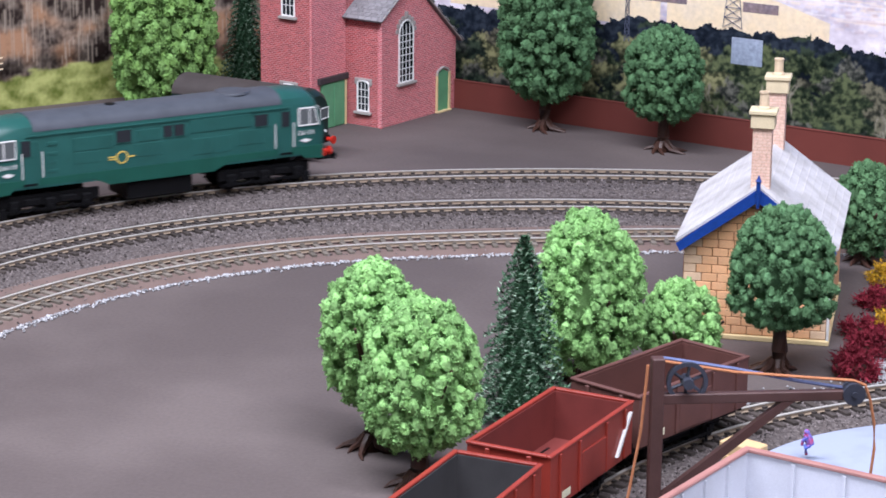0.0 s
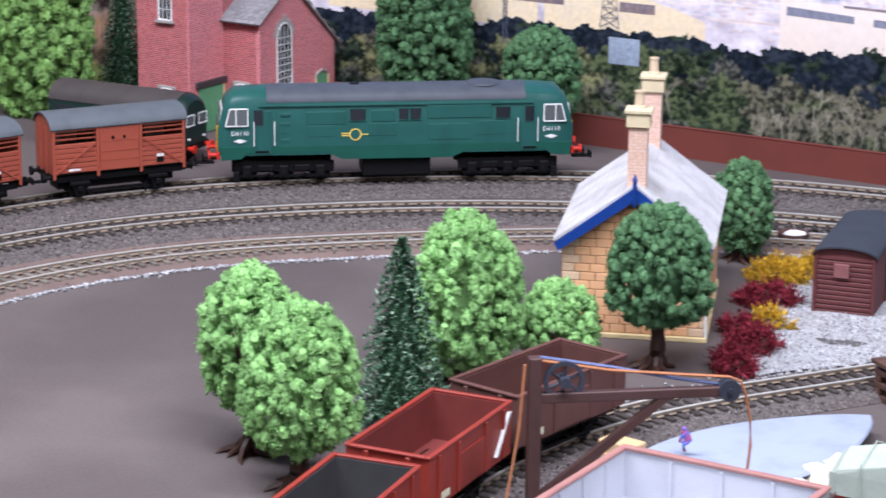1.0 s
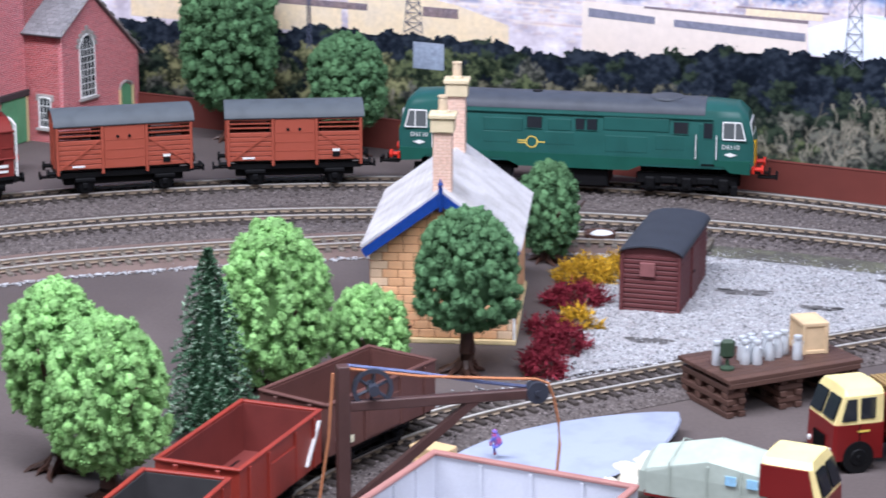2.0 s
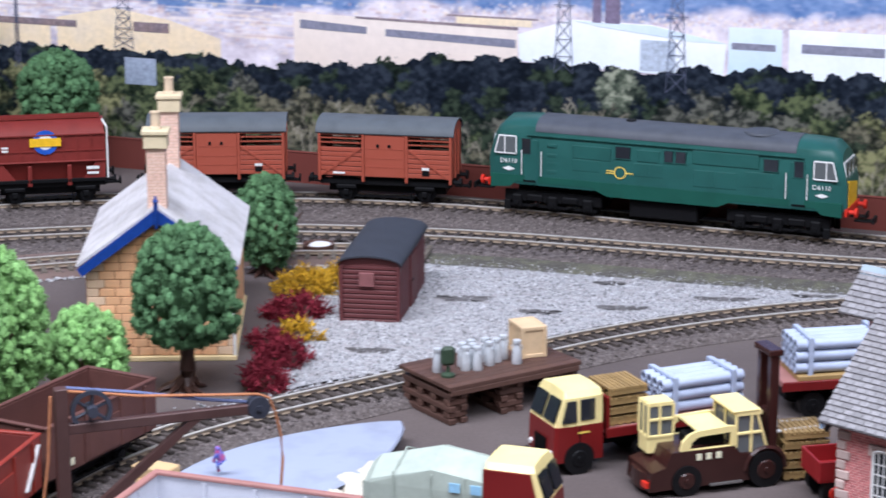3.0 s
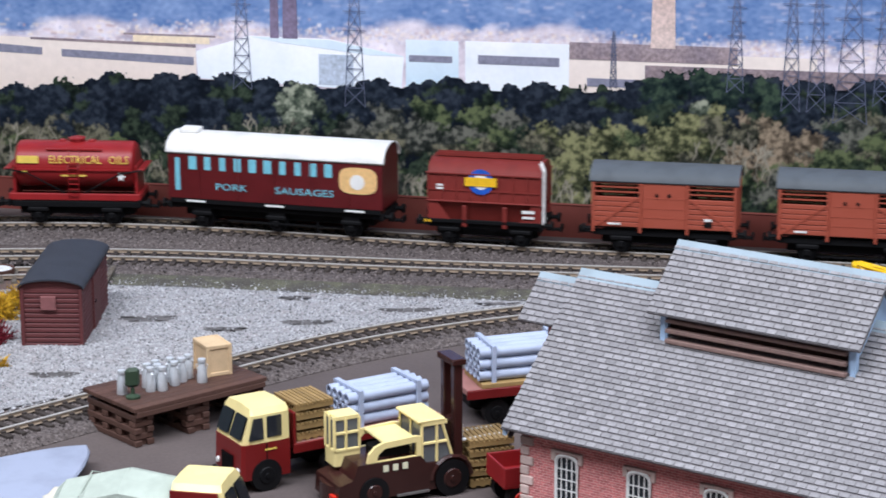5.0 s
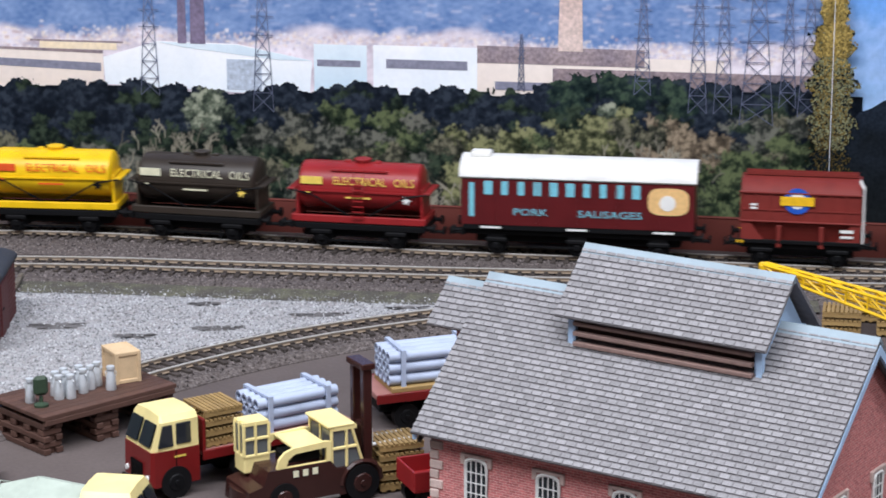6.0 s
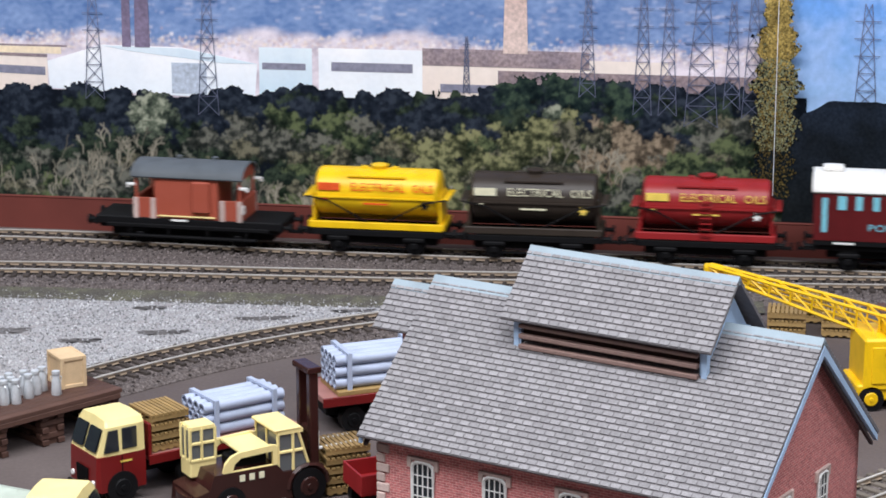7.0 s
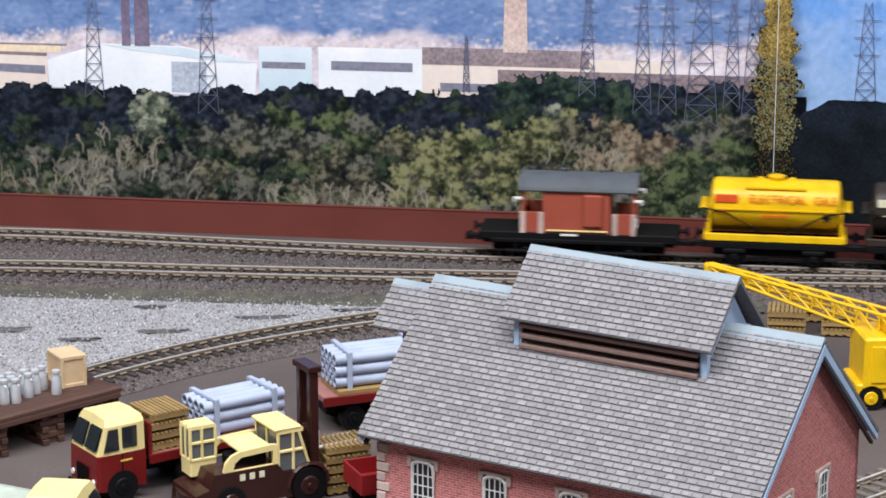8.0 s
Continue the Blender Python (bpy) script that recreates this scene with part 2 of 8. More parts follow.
# ---- mesh building ----
class Shape:
    """Vertices and faces gathered piece by piece; a matrix may be set for the pieces that follow."""

    def __init__(self):
        self.v, self.f, self.m = [], [], Matrix()

    def add(self, verts, faces):
        k = len(self.v)
        self.v += [tuple(self.m @ Vector(p)) for p in verts]
        self.f += [tuple(k + i for i in q) for q in faces]
        return self

    def box(self, c, s, b=0.0):
        """A box at its centre c with sides s and a chamfer b."""
        hx, hy, hz = (q / 2 for q in s)
        if b <= 0:
            pts = [(c[0] + x * hx, c[1] + y * hy, c[2] + z * hz) for x in (-1, 1) for y in (-1, 1) for z in (-1, 1)]
            return self.add(pts, [(0, 1, 3, 2), (4, 6, 7, 5), (0, 4, 5, 1), (2, 3, 7, 6), (0, 2, 6, 4), (1, 5, 7, 3)])
        b = min(b, hx * 0.9, hy * 0.9, hz * 0.9)
        bm = bmesh.new()
        bmesh.ops.create_cube(bm, size=1.0)
        for q in bm.verts:
            q.co = Vector((c[0] + q.co.x * s[0], c[1] + q.co.y * s[1], c[2] + q.co.z * s[2]))
        bmesh.ops.bevel(bm, geom=bm.edges[:], offset=b, segments=1, affect="EDGES")
        bm.verts.index_update()
        self.add([q.co[:] for q in bm.verts], [[q.index for q in g.verts] for g in bm.faces])
        bm.free()
        return self

    def prism(self, poly, lo, hi, axis="x"):
        """A polygon given in the two other axes (in their order x, y, z), drawn out along axis from lo to hi."""
        put = {"x": lambda d, a, b: (d, a, b), "y": lambda d, a, b: (a, d, b), "z": lambda d, a, b: (a, b, d)}[axis]
        n = len(poly)
        pts = [put(lo, *p) for p in poly] + [put(hi, *p) for p in poly]
        return self.add(pts, [tuple(range(n))[::-1], tuple(range(n, 2 * n))] + [(i, (i + 1) % n, n + (i + 1) % n, n + i) for i in range(n)])

    def loft(self, rings, cap=True):
        n = len(rings[0])
        faces = [(k * n + i, k * n + (i + 1) % n, (k + 1) * n + (i + 1) % n, (k + 1) * n + i) for k in range(len(rings) - 1) for i in range(n)]
        if cap:
            faces += [tuple(range(n))[::-1], tuple(range((len(rings) - 1) * n, len(rings) * n))]
        return self.add([p for r in rings for p in r], faces)

    def cyl(self, p0, p1, r0, r1=None, n=12):
        r1 = r0 if r1 is None else r1
        p0, p1 = Vector(p0), Vector(p1)
        q = (p1 - p0).to_track_quat("Z", "Y")
        ring = lambda p, r: [tuple(p + q @ Vector((r * math.cos(2 * math.pi * i / n), r * math.sin(2 * math.pi * i / n), 0))) for i in range(n)]
        return self.loft([ring(p0, r0), ring(p1, r1)])

    def tube(self, pts, r, n=6):
        pts = [Vector(p) for p in pts]
        rings = []
        for i, p in enumerate(pts):
            d = pts[min(i + 1, len(pts) - 1)] - pts[max(i - 1, 0)]
            q = d.to_track_quat("Z", "Y")
            rr = r[i] if isinstance(r, (list, tuple)) else r
            rings.append([tuple(p + q @ Vector((rr * math.cos(2 * math.pi * k / n), rr * math.sin(2 * math.pi * k / n), 0))) for k in range(n)])
        return self.loft(rings)

    def lathe(self, profile, c=(0, 0, 0), n=16):
        return self.loft([[(c[0] + r * math.cos(2 * math.pi * i / n), c[1] + r * math.sin(2 * math.pi * i / n), c[2] + z) for i in range(n)] for r, z in profile])

    def ball(self, c, r, rough=0.0, rng=random, levels=1):
        bm = bmesh.new()
        bmesh.ops.create_icosphere(bm, subdivisions=levels, radius=1.0)
        rr = r if isinstance(r, (list, tuple)) else (r, r, r)
        pts = []
        for q in bm.verts:
            k = 1 + rough * rng.uniform(-1, 1)
            pts.append((c[0] + q.co.x * rr[0] * k, c[1] + q.co.y * rr[1] * k, c[2] + q.co.z * rr[2] * k))
        self.add(pts, [[q.index for q in g.verts] for g in bm.faces])
        bm.free()
        return self

    def mesh(self, name, mat, smooth=False, uv=False):
        me = bpy.data.meshes.new(name)
        me.from_pydata(self.v, [], self.f)
        me.materials.append(mat)
        if uv:
            layer = me.uv_layers.new(name="UVMap")
            for p in me.polygons:
                nx, ny, nz = p.normal
                t = Vector((-ny, nx, 0))
                t = t.normalized() if t.length > 1e-6 else Vector((1, 0, 0))
                up = Vector(p.normal).cross(t)
                for li in p.loop_indices:
                    co = me.vertices[me.loops[li].vertex_index].co
                    layer.data[li].uv = (co.dot(t), co.z if abs(nz) < 0.3 else co.dot(up))
        if smooth:
            me.polygons.foreach_set("use_smooth", [True] * len(me.polygons))
            me.set_sharp_from_angle(angle=radians(35))
        me.update()
        return me


def part(name, shape, mat, parent=None, label="", smooth=False, uv=False, at=None):
    ob = new(name, shape if isinstance(shape, bpy.types.Mesh) else shape.mesh(name, mat, smooth, uv))
    ob.parent = parent
    if at is not None:
        ob.matrix_basis = at
    return tagged(ob, label)


def thing(name, at, label, category, group="", kind=""):
    ob = new(name)
    ob.empty_display_size = 0.01
    ob.matrix_basis = at
    return tagged(ob, label, category, group, kind)


def frame_xy(origin, along, z=0.0):
    """A pose whose x axis runs along the given ground direction."""
    return pose(origin[0], origin[1], z, 0, 0, math.degrees(math.atan2(along[1], along[0])))


def writing(text, size, mat, parent, at, name="lettering", wide=1.0):
    """Raised paint lettering as a mesh, drawn in the built-in font; at: its pose, with the text's middle at the origin."""
    cu = bpy.data.curves.new(name, "FONT")
    cu.body, cu.size, cu.extrude, cu.align_x, cu.align_y, cu.resolution_u = text, size, 0.00008, "CENTER", "CENTER", 2
    tmp = bpy.data.objects.new(name, cu)
    me = bpy.data.meshes.new_from_object(tmp)
    bpy.data.objects.remove(tmp)
    me.materials.clear()
    me.materials.append(mat)
    me.transform(Matrix.Diagonal((wide, 1, 1, 1)))
    ob = new(name, me)
    ob.parent = parent
    ob.matrix_basis = at
    return ob


def scatter(name, spots, size, mat, parent=None, label="", seed=1):
    """Loose chippings: an irregular little octahedron at each spot, in one mesh."""
    rng = np.random.default_rng(seed)
    p = np.asarray(spots, float)
    n = len(p)
    base = np.array([(1, 0, 0), (-1, 0, 0), (0, 1, 0), (0, -1, 0), (0, 0, 1), (0, 0, -1)], float)
    v = base[None] * rng.uniform(0.45, 1.2, (n, 6, 1)) * (size * rng.uniform(0.5, 1.3, n))[:, None, None]
    a = rng.uniform(0, 6.28, n)
    c, s = np.cos(a)[:, None], np.sin(a)[:, None]
    tilt = rng.uniform(-0.7, 0.7, (n, 1))
    x, y, z = v[..., 0], v[..., 1], v[..., 2]
    z, x = z + tilt * x, x - tilt * z
    v = np.stack([x * c - y * s, x * s + y * c, z], -1) + p[:, None]
    f = np.array([(0, 2, 4), (2, 1, 4), (1, 3, 4), (3, 0, 4), (2, 0, 5), (1, 2, 5), (3, 1, 5), (0, 3, 5)])
    me = bpy.data.meshes.new(name)
    me.from_pydata(v.reshape(-1, 3), [], (f[None] + 6 * np.arange(n)[:, None, None]).reshape(-1, 3))
    me.materials.append(mat)
    ob = new(name, me)
    ob.parent = parent
    return tagged(ob, label, "" if parent else "gravel", kind="stuff")


# ---- the hall, the table and the backdrop ----
def hall():
    room = [("wall_north", (0, 2.2, 0.3), (5, 0.1, 2.6)), ("wall_south", (0, -2.6, 0.3), (5, 0.1, 2.6)), ("wall_east", (2.5, -0.2, 0.3), (0.1, 4.7, 2.6)), ("wall_west", (-2.5, -0.2, 0.3), (0.1, 4.7, 2.6))]
    for name, c, s in room:
        tagged(part(name, Shape().box(c, s), PLASTER), "plain painted wall of the exhibition hall", "wall", kind="structure")
    tagged(part("ceiling", Shape().box((0, -0.2, 1.66), (5.2, 5, 0.1)), PLASTER), "plain white hall ceiling", "ceiling", kind="structure")
    tagged(part("floor", Shape().box((0, -0.2, -1.05), (5.2, 5, 0.1)), CARPET), "dark hall floor under the table", "floor", kind="structure")
    tagged(part("ground", Shape().box((0.05, 1.05, -0.015), (2.9, 1.9, 0.03)), BOARD), "grey-brown painted baseboard of the layout", "baseboard", kind="structure")
    trestle = thing("table_frame", pose(0, 1.05, 0), "dark timber frame under the layout", "table")
    for x in (-1.3, 1.4):
        for y in (-0.85, 0.85):
            part("leg", Shape().box((x, y, -0.515), (0.05, 0.05, 0.97), 0.004), TIMBER, trestle)


hall()


def course(x, y, h, segments, step=0.004):
    """A centre line of curves end to end: (x, y, heading) every step, from lengths and curvatures."""
    out = []
    for length, k in segments:
        for _ in range(int(round(length / step))):
            out.append((x, y, h))
            h += k * step / 2
            x, y = x + step * math.cos(h), y + step * math.sin(h)
            h += k * step / 2
    return out


STEP = 0.004
OUTER = course(-0.4920, 0.0052, 2.4065, [(1.3, -1.0), (0.25, -2.2769), (0.25, -1.5486), (0.25, -1.8703), (0.25, 0.3808), (0.9, -0.1896), (1.0, -0.5)])
MIDDLE = course(-0.6843, 1.0737, 1.3617, [(0.25, -2.9219), (0.25, -1.8645), (0.25, -1.5204), (0.25, 0.277), (0.55, 0.0)])
INNER = course(-0.6330, 0.8855, 1.764, [(0.2, -2.8), (0.2, -3.2855), (0.2, -0.9684), (0.17, -2.5)])
SIDING = course(-0.3015, 0.72, 1.53, [(0.155, -0.6), (0.085, -2.9), (0.115, -3.8), (0.185, -0.2), (0.14, -2.4), (0.2, -0.5)])


def at_run(line, s):
    i = min(max(s / STEP, 0), len(line) - 1.001)
    k, u = int(i), i - int(i)
    a, b = line[k], line[k + 1]
    return a[0] + (b[0] - a[0]) * u, a[1] + (b[1] - a[1]) * u, a[2] + (b[2] - a[2]) * u


RAIL_TOP = 0.0068


def strip(line, a, b, offs, heights):
    """A band along a centre line: rows of points at sideways offsets (to the right) and heights."""
    sh = Shape()
    rings = []
    s = a
    while s <= b:
        x, y, h = at_run(line, s)
        rings.append([(x + o * math.sin(h), y - o * math.cos(h), z) for o, z in zip(offs, heights)])
        s += 0.008
    n = len(offs)
    sh.add([p for r in rings for p in r], [(k * n + i, k * n + (i + 1) % n, (k + 1) * n + (i + 1) % n, (k + 1) * n + i) for k in range(len(rings) - 1) for i in range(n)])
    return sh


def track(label, line, a, b, sleeper, bed, stones, left=0.022, right=0.022, seed=3, flank=None):
    root = thing("railway_track", Matrix(), label, "railway track")
    part("ballast_bed", strip(line, a, b, [-left, -left * 0.82, right * 0.82, right, right, -left], [0.0004, 0.0034, 0.0034, 0.0004, -0.002, -0.002]), bed, root)
    for side in (-1, 1):
        o = side * 0.00825
        w, t = 0.00055, RAIL_TOP
        part("rail", strip(line, a, b, [o - w, o - w, o + w, o + w], [t - 0.0005, t, t, t - 0.0005]), RAIL, root, "bright worn rail head")
        part("rail", strip(line, a, b, [o - 0.0013, o - 0.0003, o - 0.0004, o + 0.0004, o + 0.0003, o + 0.0013], [0.0047, 0.0051, t - 0.0005, t - 0.0005, 0.0051, 0.0047]), RAIL_RUST, root)
    tie = Shape().box((0, 0, 0), (0.0030, 0.0315, 0.0018), 0.0003)
    for side in (-1, 1):
        tie.box((0, side * 0.0098, 0.0012), (0.0022, 0.0016, 0.0010))
        tie.box((0, side * 0.0066, 0.0012), (0.0022, 0.0016, 0.0010))
    me = tie.mesh("sleeper", sleeper)
    s, count = a + 0.004, 0
    while s < b - 0.003:
        x, y, h = at_run(line, s)
        ob = new("sleeper", me)
        ob.parent, ob.matrix_basis = root, pose(x, y, 0.0040, 0, 0, math.degrees(h))
        s += 0.0076
    rng = np.random.default_rng(seed)
    spots = []
    for _ in range(int((b - a) * stones)):
        x, y, h = at_run(line, rng.uniform(a, b))
        o = rng.uniform(-left, right)
        edge = left if o < 0 else right
        z = 0.0036 if abs(o) < edge * 0.82 else 0.0034 * max(0.0, (edge - abs(o)) / (edge * 0.18)) + 0.0003
        spots.append((x + o * math.sin(h), y - o * math.cos(h), z))
    scatter("ballast", spots, 0.0008, STONES, root, "", seed)
    return root


track("curved main line with grey-brown ballast", OUTER, 0.95, 3.5, SLEEPER, BALLAST, 9000, 0.024, 0.040, 3)
track("second curved running line with brown weathered rails", MIDDLE, 0.0, 1.5, SLEEPER, BALLAST, 9000, 0.024, 0.034, 5)
track("inner curved siding with rusty rails", INNER, 0.0, 0.76, SLEEPER_OLD, BROWN_STRIP, 1500, 0.034, 0.020, 7)
track("goods yard siding with dark sleepers and bright rails", SIDING, 0.0, 0.80, SLEEPER, BALLAST, 9000, 0.022, 0.026, 9)

# ---- the printed backdrop ----
BACK = frame_xy((0.0, 1.480), (0.9717, -0.2361))
BACK_LEFT = frame_xy((-0.7385, 1.6594), (0.62, 0.785))


def print_material(name, low, high, z0, z1, spread=0.0, scale=70.0, dark=None, amount=0.6, fine=420.0, var=0.25):
    """Photographic print: a fade from low to high between two heights, with mottling."""
    m = material(name, low, 0.7, 0, var, scale, 0.0, fine, spread, dark, amount)
    n, l = m.node_tree.nodes, m.node_tree.links
    n["Principled BSDF"].inputs["Specular IOR Level"].default_value = 0.04
    n["Principled BSDF"].inputs["Roughness"].default_value = 1.0
    co, sep, mr, mix = n.new("ShaderNodeTexCoord"), n.new("ShaderNodeSeparateXYZ"), n.new("ShaderNodeMapRange"), n.new("ShaderNodeMix")
    mix.data_type = "RGBA"
    mr.inputs[1].default_value, mr.inputs[2].default_value = z0, z1
    l.new(co.outputs["Object"], sep.inputs[0])
    l.new(sep.outputs["Z"], mr.inputs[0])
    l.new(mr.outputs[0], mix.inputs[0])
    mix.inputs[6].default_value, mix.inputs[7].default_value = (*low, 1), (*high, 1)
    old = next(x for x in n if x.bl_idname == "ShaderNodeMix" and x != mix)
    l.new(mix.outputs[2], old.inputs[6])
    return m


P_SKY = print_material("printed_haze_and_hills", (0.66, 0.62, 0.70), (0.22, 0.35, 0.62), 0.108, 0.132, 0, 26, (0.13, 0.22, 0.48), 0.65, 220, 0.22)
P_PRINT = material("photographic_print", (0.5, 0.5, 0.5), 1.0, 0, 0.06, 300, 0.0, 1500)
P_PRINT.node_tree.nodes["Principled BSDF"].inputs["Specular IOR Level"].default_value = 0.04
INK = P_PRINT.node_tree.nodes.new("ShaderNodeAttribute")
INK.attribute_name = "print"
P_PRINT.node_tree.links.new(INK.outputs["Color"], next(x for x in P_PRINT.node_tree.nodes if x.bl_idname == "ShaderNodeHueSaturation").inputs["Color"])
LEAVES = {name: print_material("printed_" + name + "_leaves", low, high, 0.0, 0.07, 0.42, 180, None, 0.7, 1000, 0.35) for name, low, high in (
    ("shade", (0.012, 0.016, 0.013), (0.009, 0.013, 0.018)),
    ("olive", (0.20, 0.20, 0.115), (0.185, 0.190, 0.108)))}
P_WHITE = print_material("printed_white_cladding", (0.84, 0.90, 0.96), (0.95, 0.95, 0.97), 0.082, 0.113, 0, 25, (0.70, 0.78, 0.88), 0.5, 300, 0.03)
P_BLUEWHITE = print_material("printed_blue_cladding", (0.58, 0.74, 0.86), (0.78, 0.86, 0.92), 0.08, 0.12, 0, 40, (0.52, 0.64, 0.77), 0.4, 300, 0.03)
P_GREYBLUE = print_material("printed_grey_blue_store", (0.36, 0.42, 0.52), (0.48, 0.54, 0.64), 0.05, 0.07, 0, 60, None, 0.3)
P_STORE = print_material("printed_grey_store", (0.25, 0.30, 0.38), (0.33, 0.38, 0.48), 0.05, 0.07, 0, 60, None, 0.3)
P_CREAM = print_material("printed_cream_brick", (0.86, 0.69, 0.47), (0.90, 0.75, 0.54), 0.08, 0.105, 0, 60, (0.74, 0.64, 0.54), 0.5, 300, 0.10)
P_BROWN = print_material("printed_brown_roof", (0.27, 0.20, 0.20), (0.36, 0.29, 0.31), 0.09, 0.118, 0, 60, (0.19, 0.16, 0.20), 0.8, 420, 0.35)
P_WINDOW = print_material("printed_window_band", (0.24, 0.24, 0.32), (0.28, 0.28, 0.36), 0.08, 0.12, 0, 300, (0.14, 0.15, 0.20), 0.6, 600, 0.2)
P_HILLSIDE = print_material("printed_hillside_in_shade", (0.0105, 0.0130, 0.0150), (0.014, 0.020, 0.032), 0.03, 0.09, 0, 60, (0.007, 0.009, 0.011), 0.8, 500, 0.35)
P_BLUE = print_material("printed_blue_distance", (0.30, 0.47, 0.74), (0.16, 0.36, 0.78), 0.09, 0.15, 0, 50, (0.36, 0.50, 0.78), 0.7, 200, 0.12)
P_PINK = print_material("printed_pale_brick", (0.82, 0.70, 0.62), (0.87, 0.77, 0.70), 0.08, 0.105, 0, 30, (0.78, 0.68, 0.64), 0.4, 200, 0.05)
P_PYLON = print_material("printed_lattice", (0.09, 0.10, 0.15), (0.17, 0.20, 0.32), 0.08, 0.14, 0, 60, None, 0.2)
P_STACK = print_material("printed_chimney", (0.72, 0.57, 0.52), (0.62, 0.46, 0.42), 0.12, 0.15, 0, 60, None, 0.3)
P_STACK_DARK = print_material("printed_dark_chimney", (0.22, 0.18, 0.27), (0.17, 0.14, 0.22), 0.12, 0.15, 0, 60, None, 0.3)
P_GOLD = print_material("printed_poplar_leaves", (0.085, 0.062, 0.022), (0.40, 0.29, 0.09), 0.06, 0.15, 0.6)
P_BROWNS = print_material("printed_bare_thicket", (0.34, 0.18, 0.10), (0.40, 0.29, 0.21), 0.02, 0.09, 0, 90, (0.09, 0.06, 0.05), 0.9, 700, 0.45)


def sheet(name, outline, mat, layer, parent):
    """A flat printed shape on the backdrop, thinner than paper; layer: how far forward."""
    d = -0.00016 * layer
    sh = Shape().add([(u, d, z) for u, z in outline], [tuple(range(len(outline)))])
    return part(name, sh, mat, parent)


def ridge(u0, u1, low, tops, seed, rough=0.004):
    """A bumpy treetop outline over a flat foot; tops: (u, z) guide points."""
    rng = random.Random(seed)
    pts, n = [(u0, low)], int((u1 - u0) / 0.0035)
    for i in range(n + 1):
        u = u0 + (u1 - u0) * i / n
        k = max(j for j in range(len(tops)) if tops[j][0] <= u + 1e-9) if u >= tops[0][0] else 0
        k = min(k, len(tops) - 2)
        (a, za), (b, zb) = tops[k], tops[k + 1]
        w = min(max((u - a) / (b - a), 0), 1)
        z = za + (zb - za) * (0.5 - 0.5 * math.cos(math.pi * w))
        pts.append((u, z + rough * 0.5 * math.sin(u * 170 + seed) + rng.uniform(-rough, rough) * 0.3))
    return pts + [(u1, low)]


def blobs(name, mat, count, where, size, layer, parent, seed, tall=1.0):
    """Many small ragged leaf shapes printed flat."""
    rng = np.random.default_rng(seed)
    v, f = [], []
    for _ in range(count):
        u, z = where(rng)
        r = size * rng.uniform(0.4, 1.3)
        a0, k = rng.uniform(0, 6.28), len(v)
        d = -0.00016 * layer - rng.uniform(0, 0.00012)
        for i in range(6):
            q = r * rng.uniform(0.45, 1.1)
            v.append((u + q * math.cos(a0 + i * 1.047), d, z + tall * q * math.sin(a0 + i * 1.047)))
        f.append(tuple(range(k, k + 6)))
    sh = Shape()
    sh.v, sh.f = v, f
    return tagged(part(name, sh, mat, parent), kind="stuff")


def pylon(u, z0, z1, wide, parent, layer=7):
    sh = Shape()
    d, w = -0.00016 * layer, 0.00024

    def bar(a, b):
        p, q = Vector((a[0], 0, a[1])), Vector((b[0], 0, b[1]))
        t = (q - p).normalized().cross(Vector((0, 1, 0))) * w
        sh.add([(*(p + t).xz, 0), (*(p - t).xz, 0), (*(q - t).xz, 0), (*(q + t).xz, 0)], [(0, 1, 2, 3)])

    n = 7
    half = lambda i: wide * (1 - 0.72 * i / n) / 2
    lev = lambda i: z0 + (z1 - z0) * i / n
    for i in range(n):
        for s in (-1, 1):
            bar((u + s * half(i), lev(i)), (u + s * half(i + 1), lev(i + 1)))
            bar((u + s * half(i), lev(i)), (u - s * half(i + 1), lev(i + 1)))
    for i in (4, 5, 6):
        bar((u - wide * 0.55, lev(i)), (u + wide * 0.55, lev(i)))
    for i in range(1, n):
        bar((u - half(i), lev(i)), (u + half(i), lev(i)))
    sh.v = [(x, d, z) for x, z, _ in sh.v]
    return part("lattice_tower", sh, P_PYLON, parent)


def printed(name, u0, z0, step, colour, keep, layer, parent, label=""):
    """A flat sheet of photographic print: its colours lie on a fine grid; cells outside keep are cut away."""
    rows, cols = keep.shape
    d = -0.00016 * layer
    uu, zz = np.meshgrid(u0 + step * np.arange(cols), z0 + step * np.arange(rows))
    cell = keep[:-1, :-1] & keep[1:, :-1] & keep[:-1, 1:] & keep[1:, 1:]
    r, c = np.nonzero(cell)
    a = r * cols + c
    quads = np.stack([a, a + 1, a + cols + 1, a + cols], 1)
    used, quads = np.unique(quads, return_inverse=True)
    quads = quads.reshape(-1, 4)
    v = np.stack([uu.ravel()[used], np.full(len(used), d), zz.ravel()[used]], 1)
    me = bpy.data.meshes.new(name)
    me.from_pydata(v.tolist(), [], quads.tolist())
    layer_ = me.color_attributes.new("print", "FLOAT_COLOR", "POINT")
    rgba = np.ones((len(used), 4), np.float32)
    rgba[:, :3] = colour.reshape(-1, 3)[used]
    layer_.data.foreach_set("color", rgba.ravel())
    me.materials.append(P_PRINT)
    ob = new(name, me)
    ob.parent = parent
    return tagged(ob, label)


def speckle(shape, sizes, seed):
    """Even noise between 0 and 1, blurred to cells of the given (rows, columns)."""
    n = np.random.default_rng(seed).normal(size=shape)
    for axis, size in enumerate(sizes):
        for _ in range(2 if size > 1 else 0):
            k = np.ones(int(size)) / int(size)
            n = np.apply_along_axis(lambda q: np.convolve(q, k, "same"), axis, n)
    n = (n - n.mean()) / (n.std() + 1e-9)
    return np.clip(0.5 + n * 0.22, 0, 1)


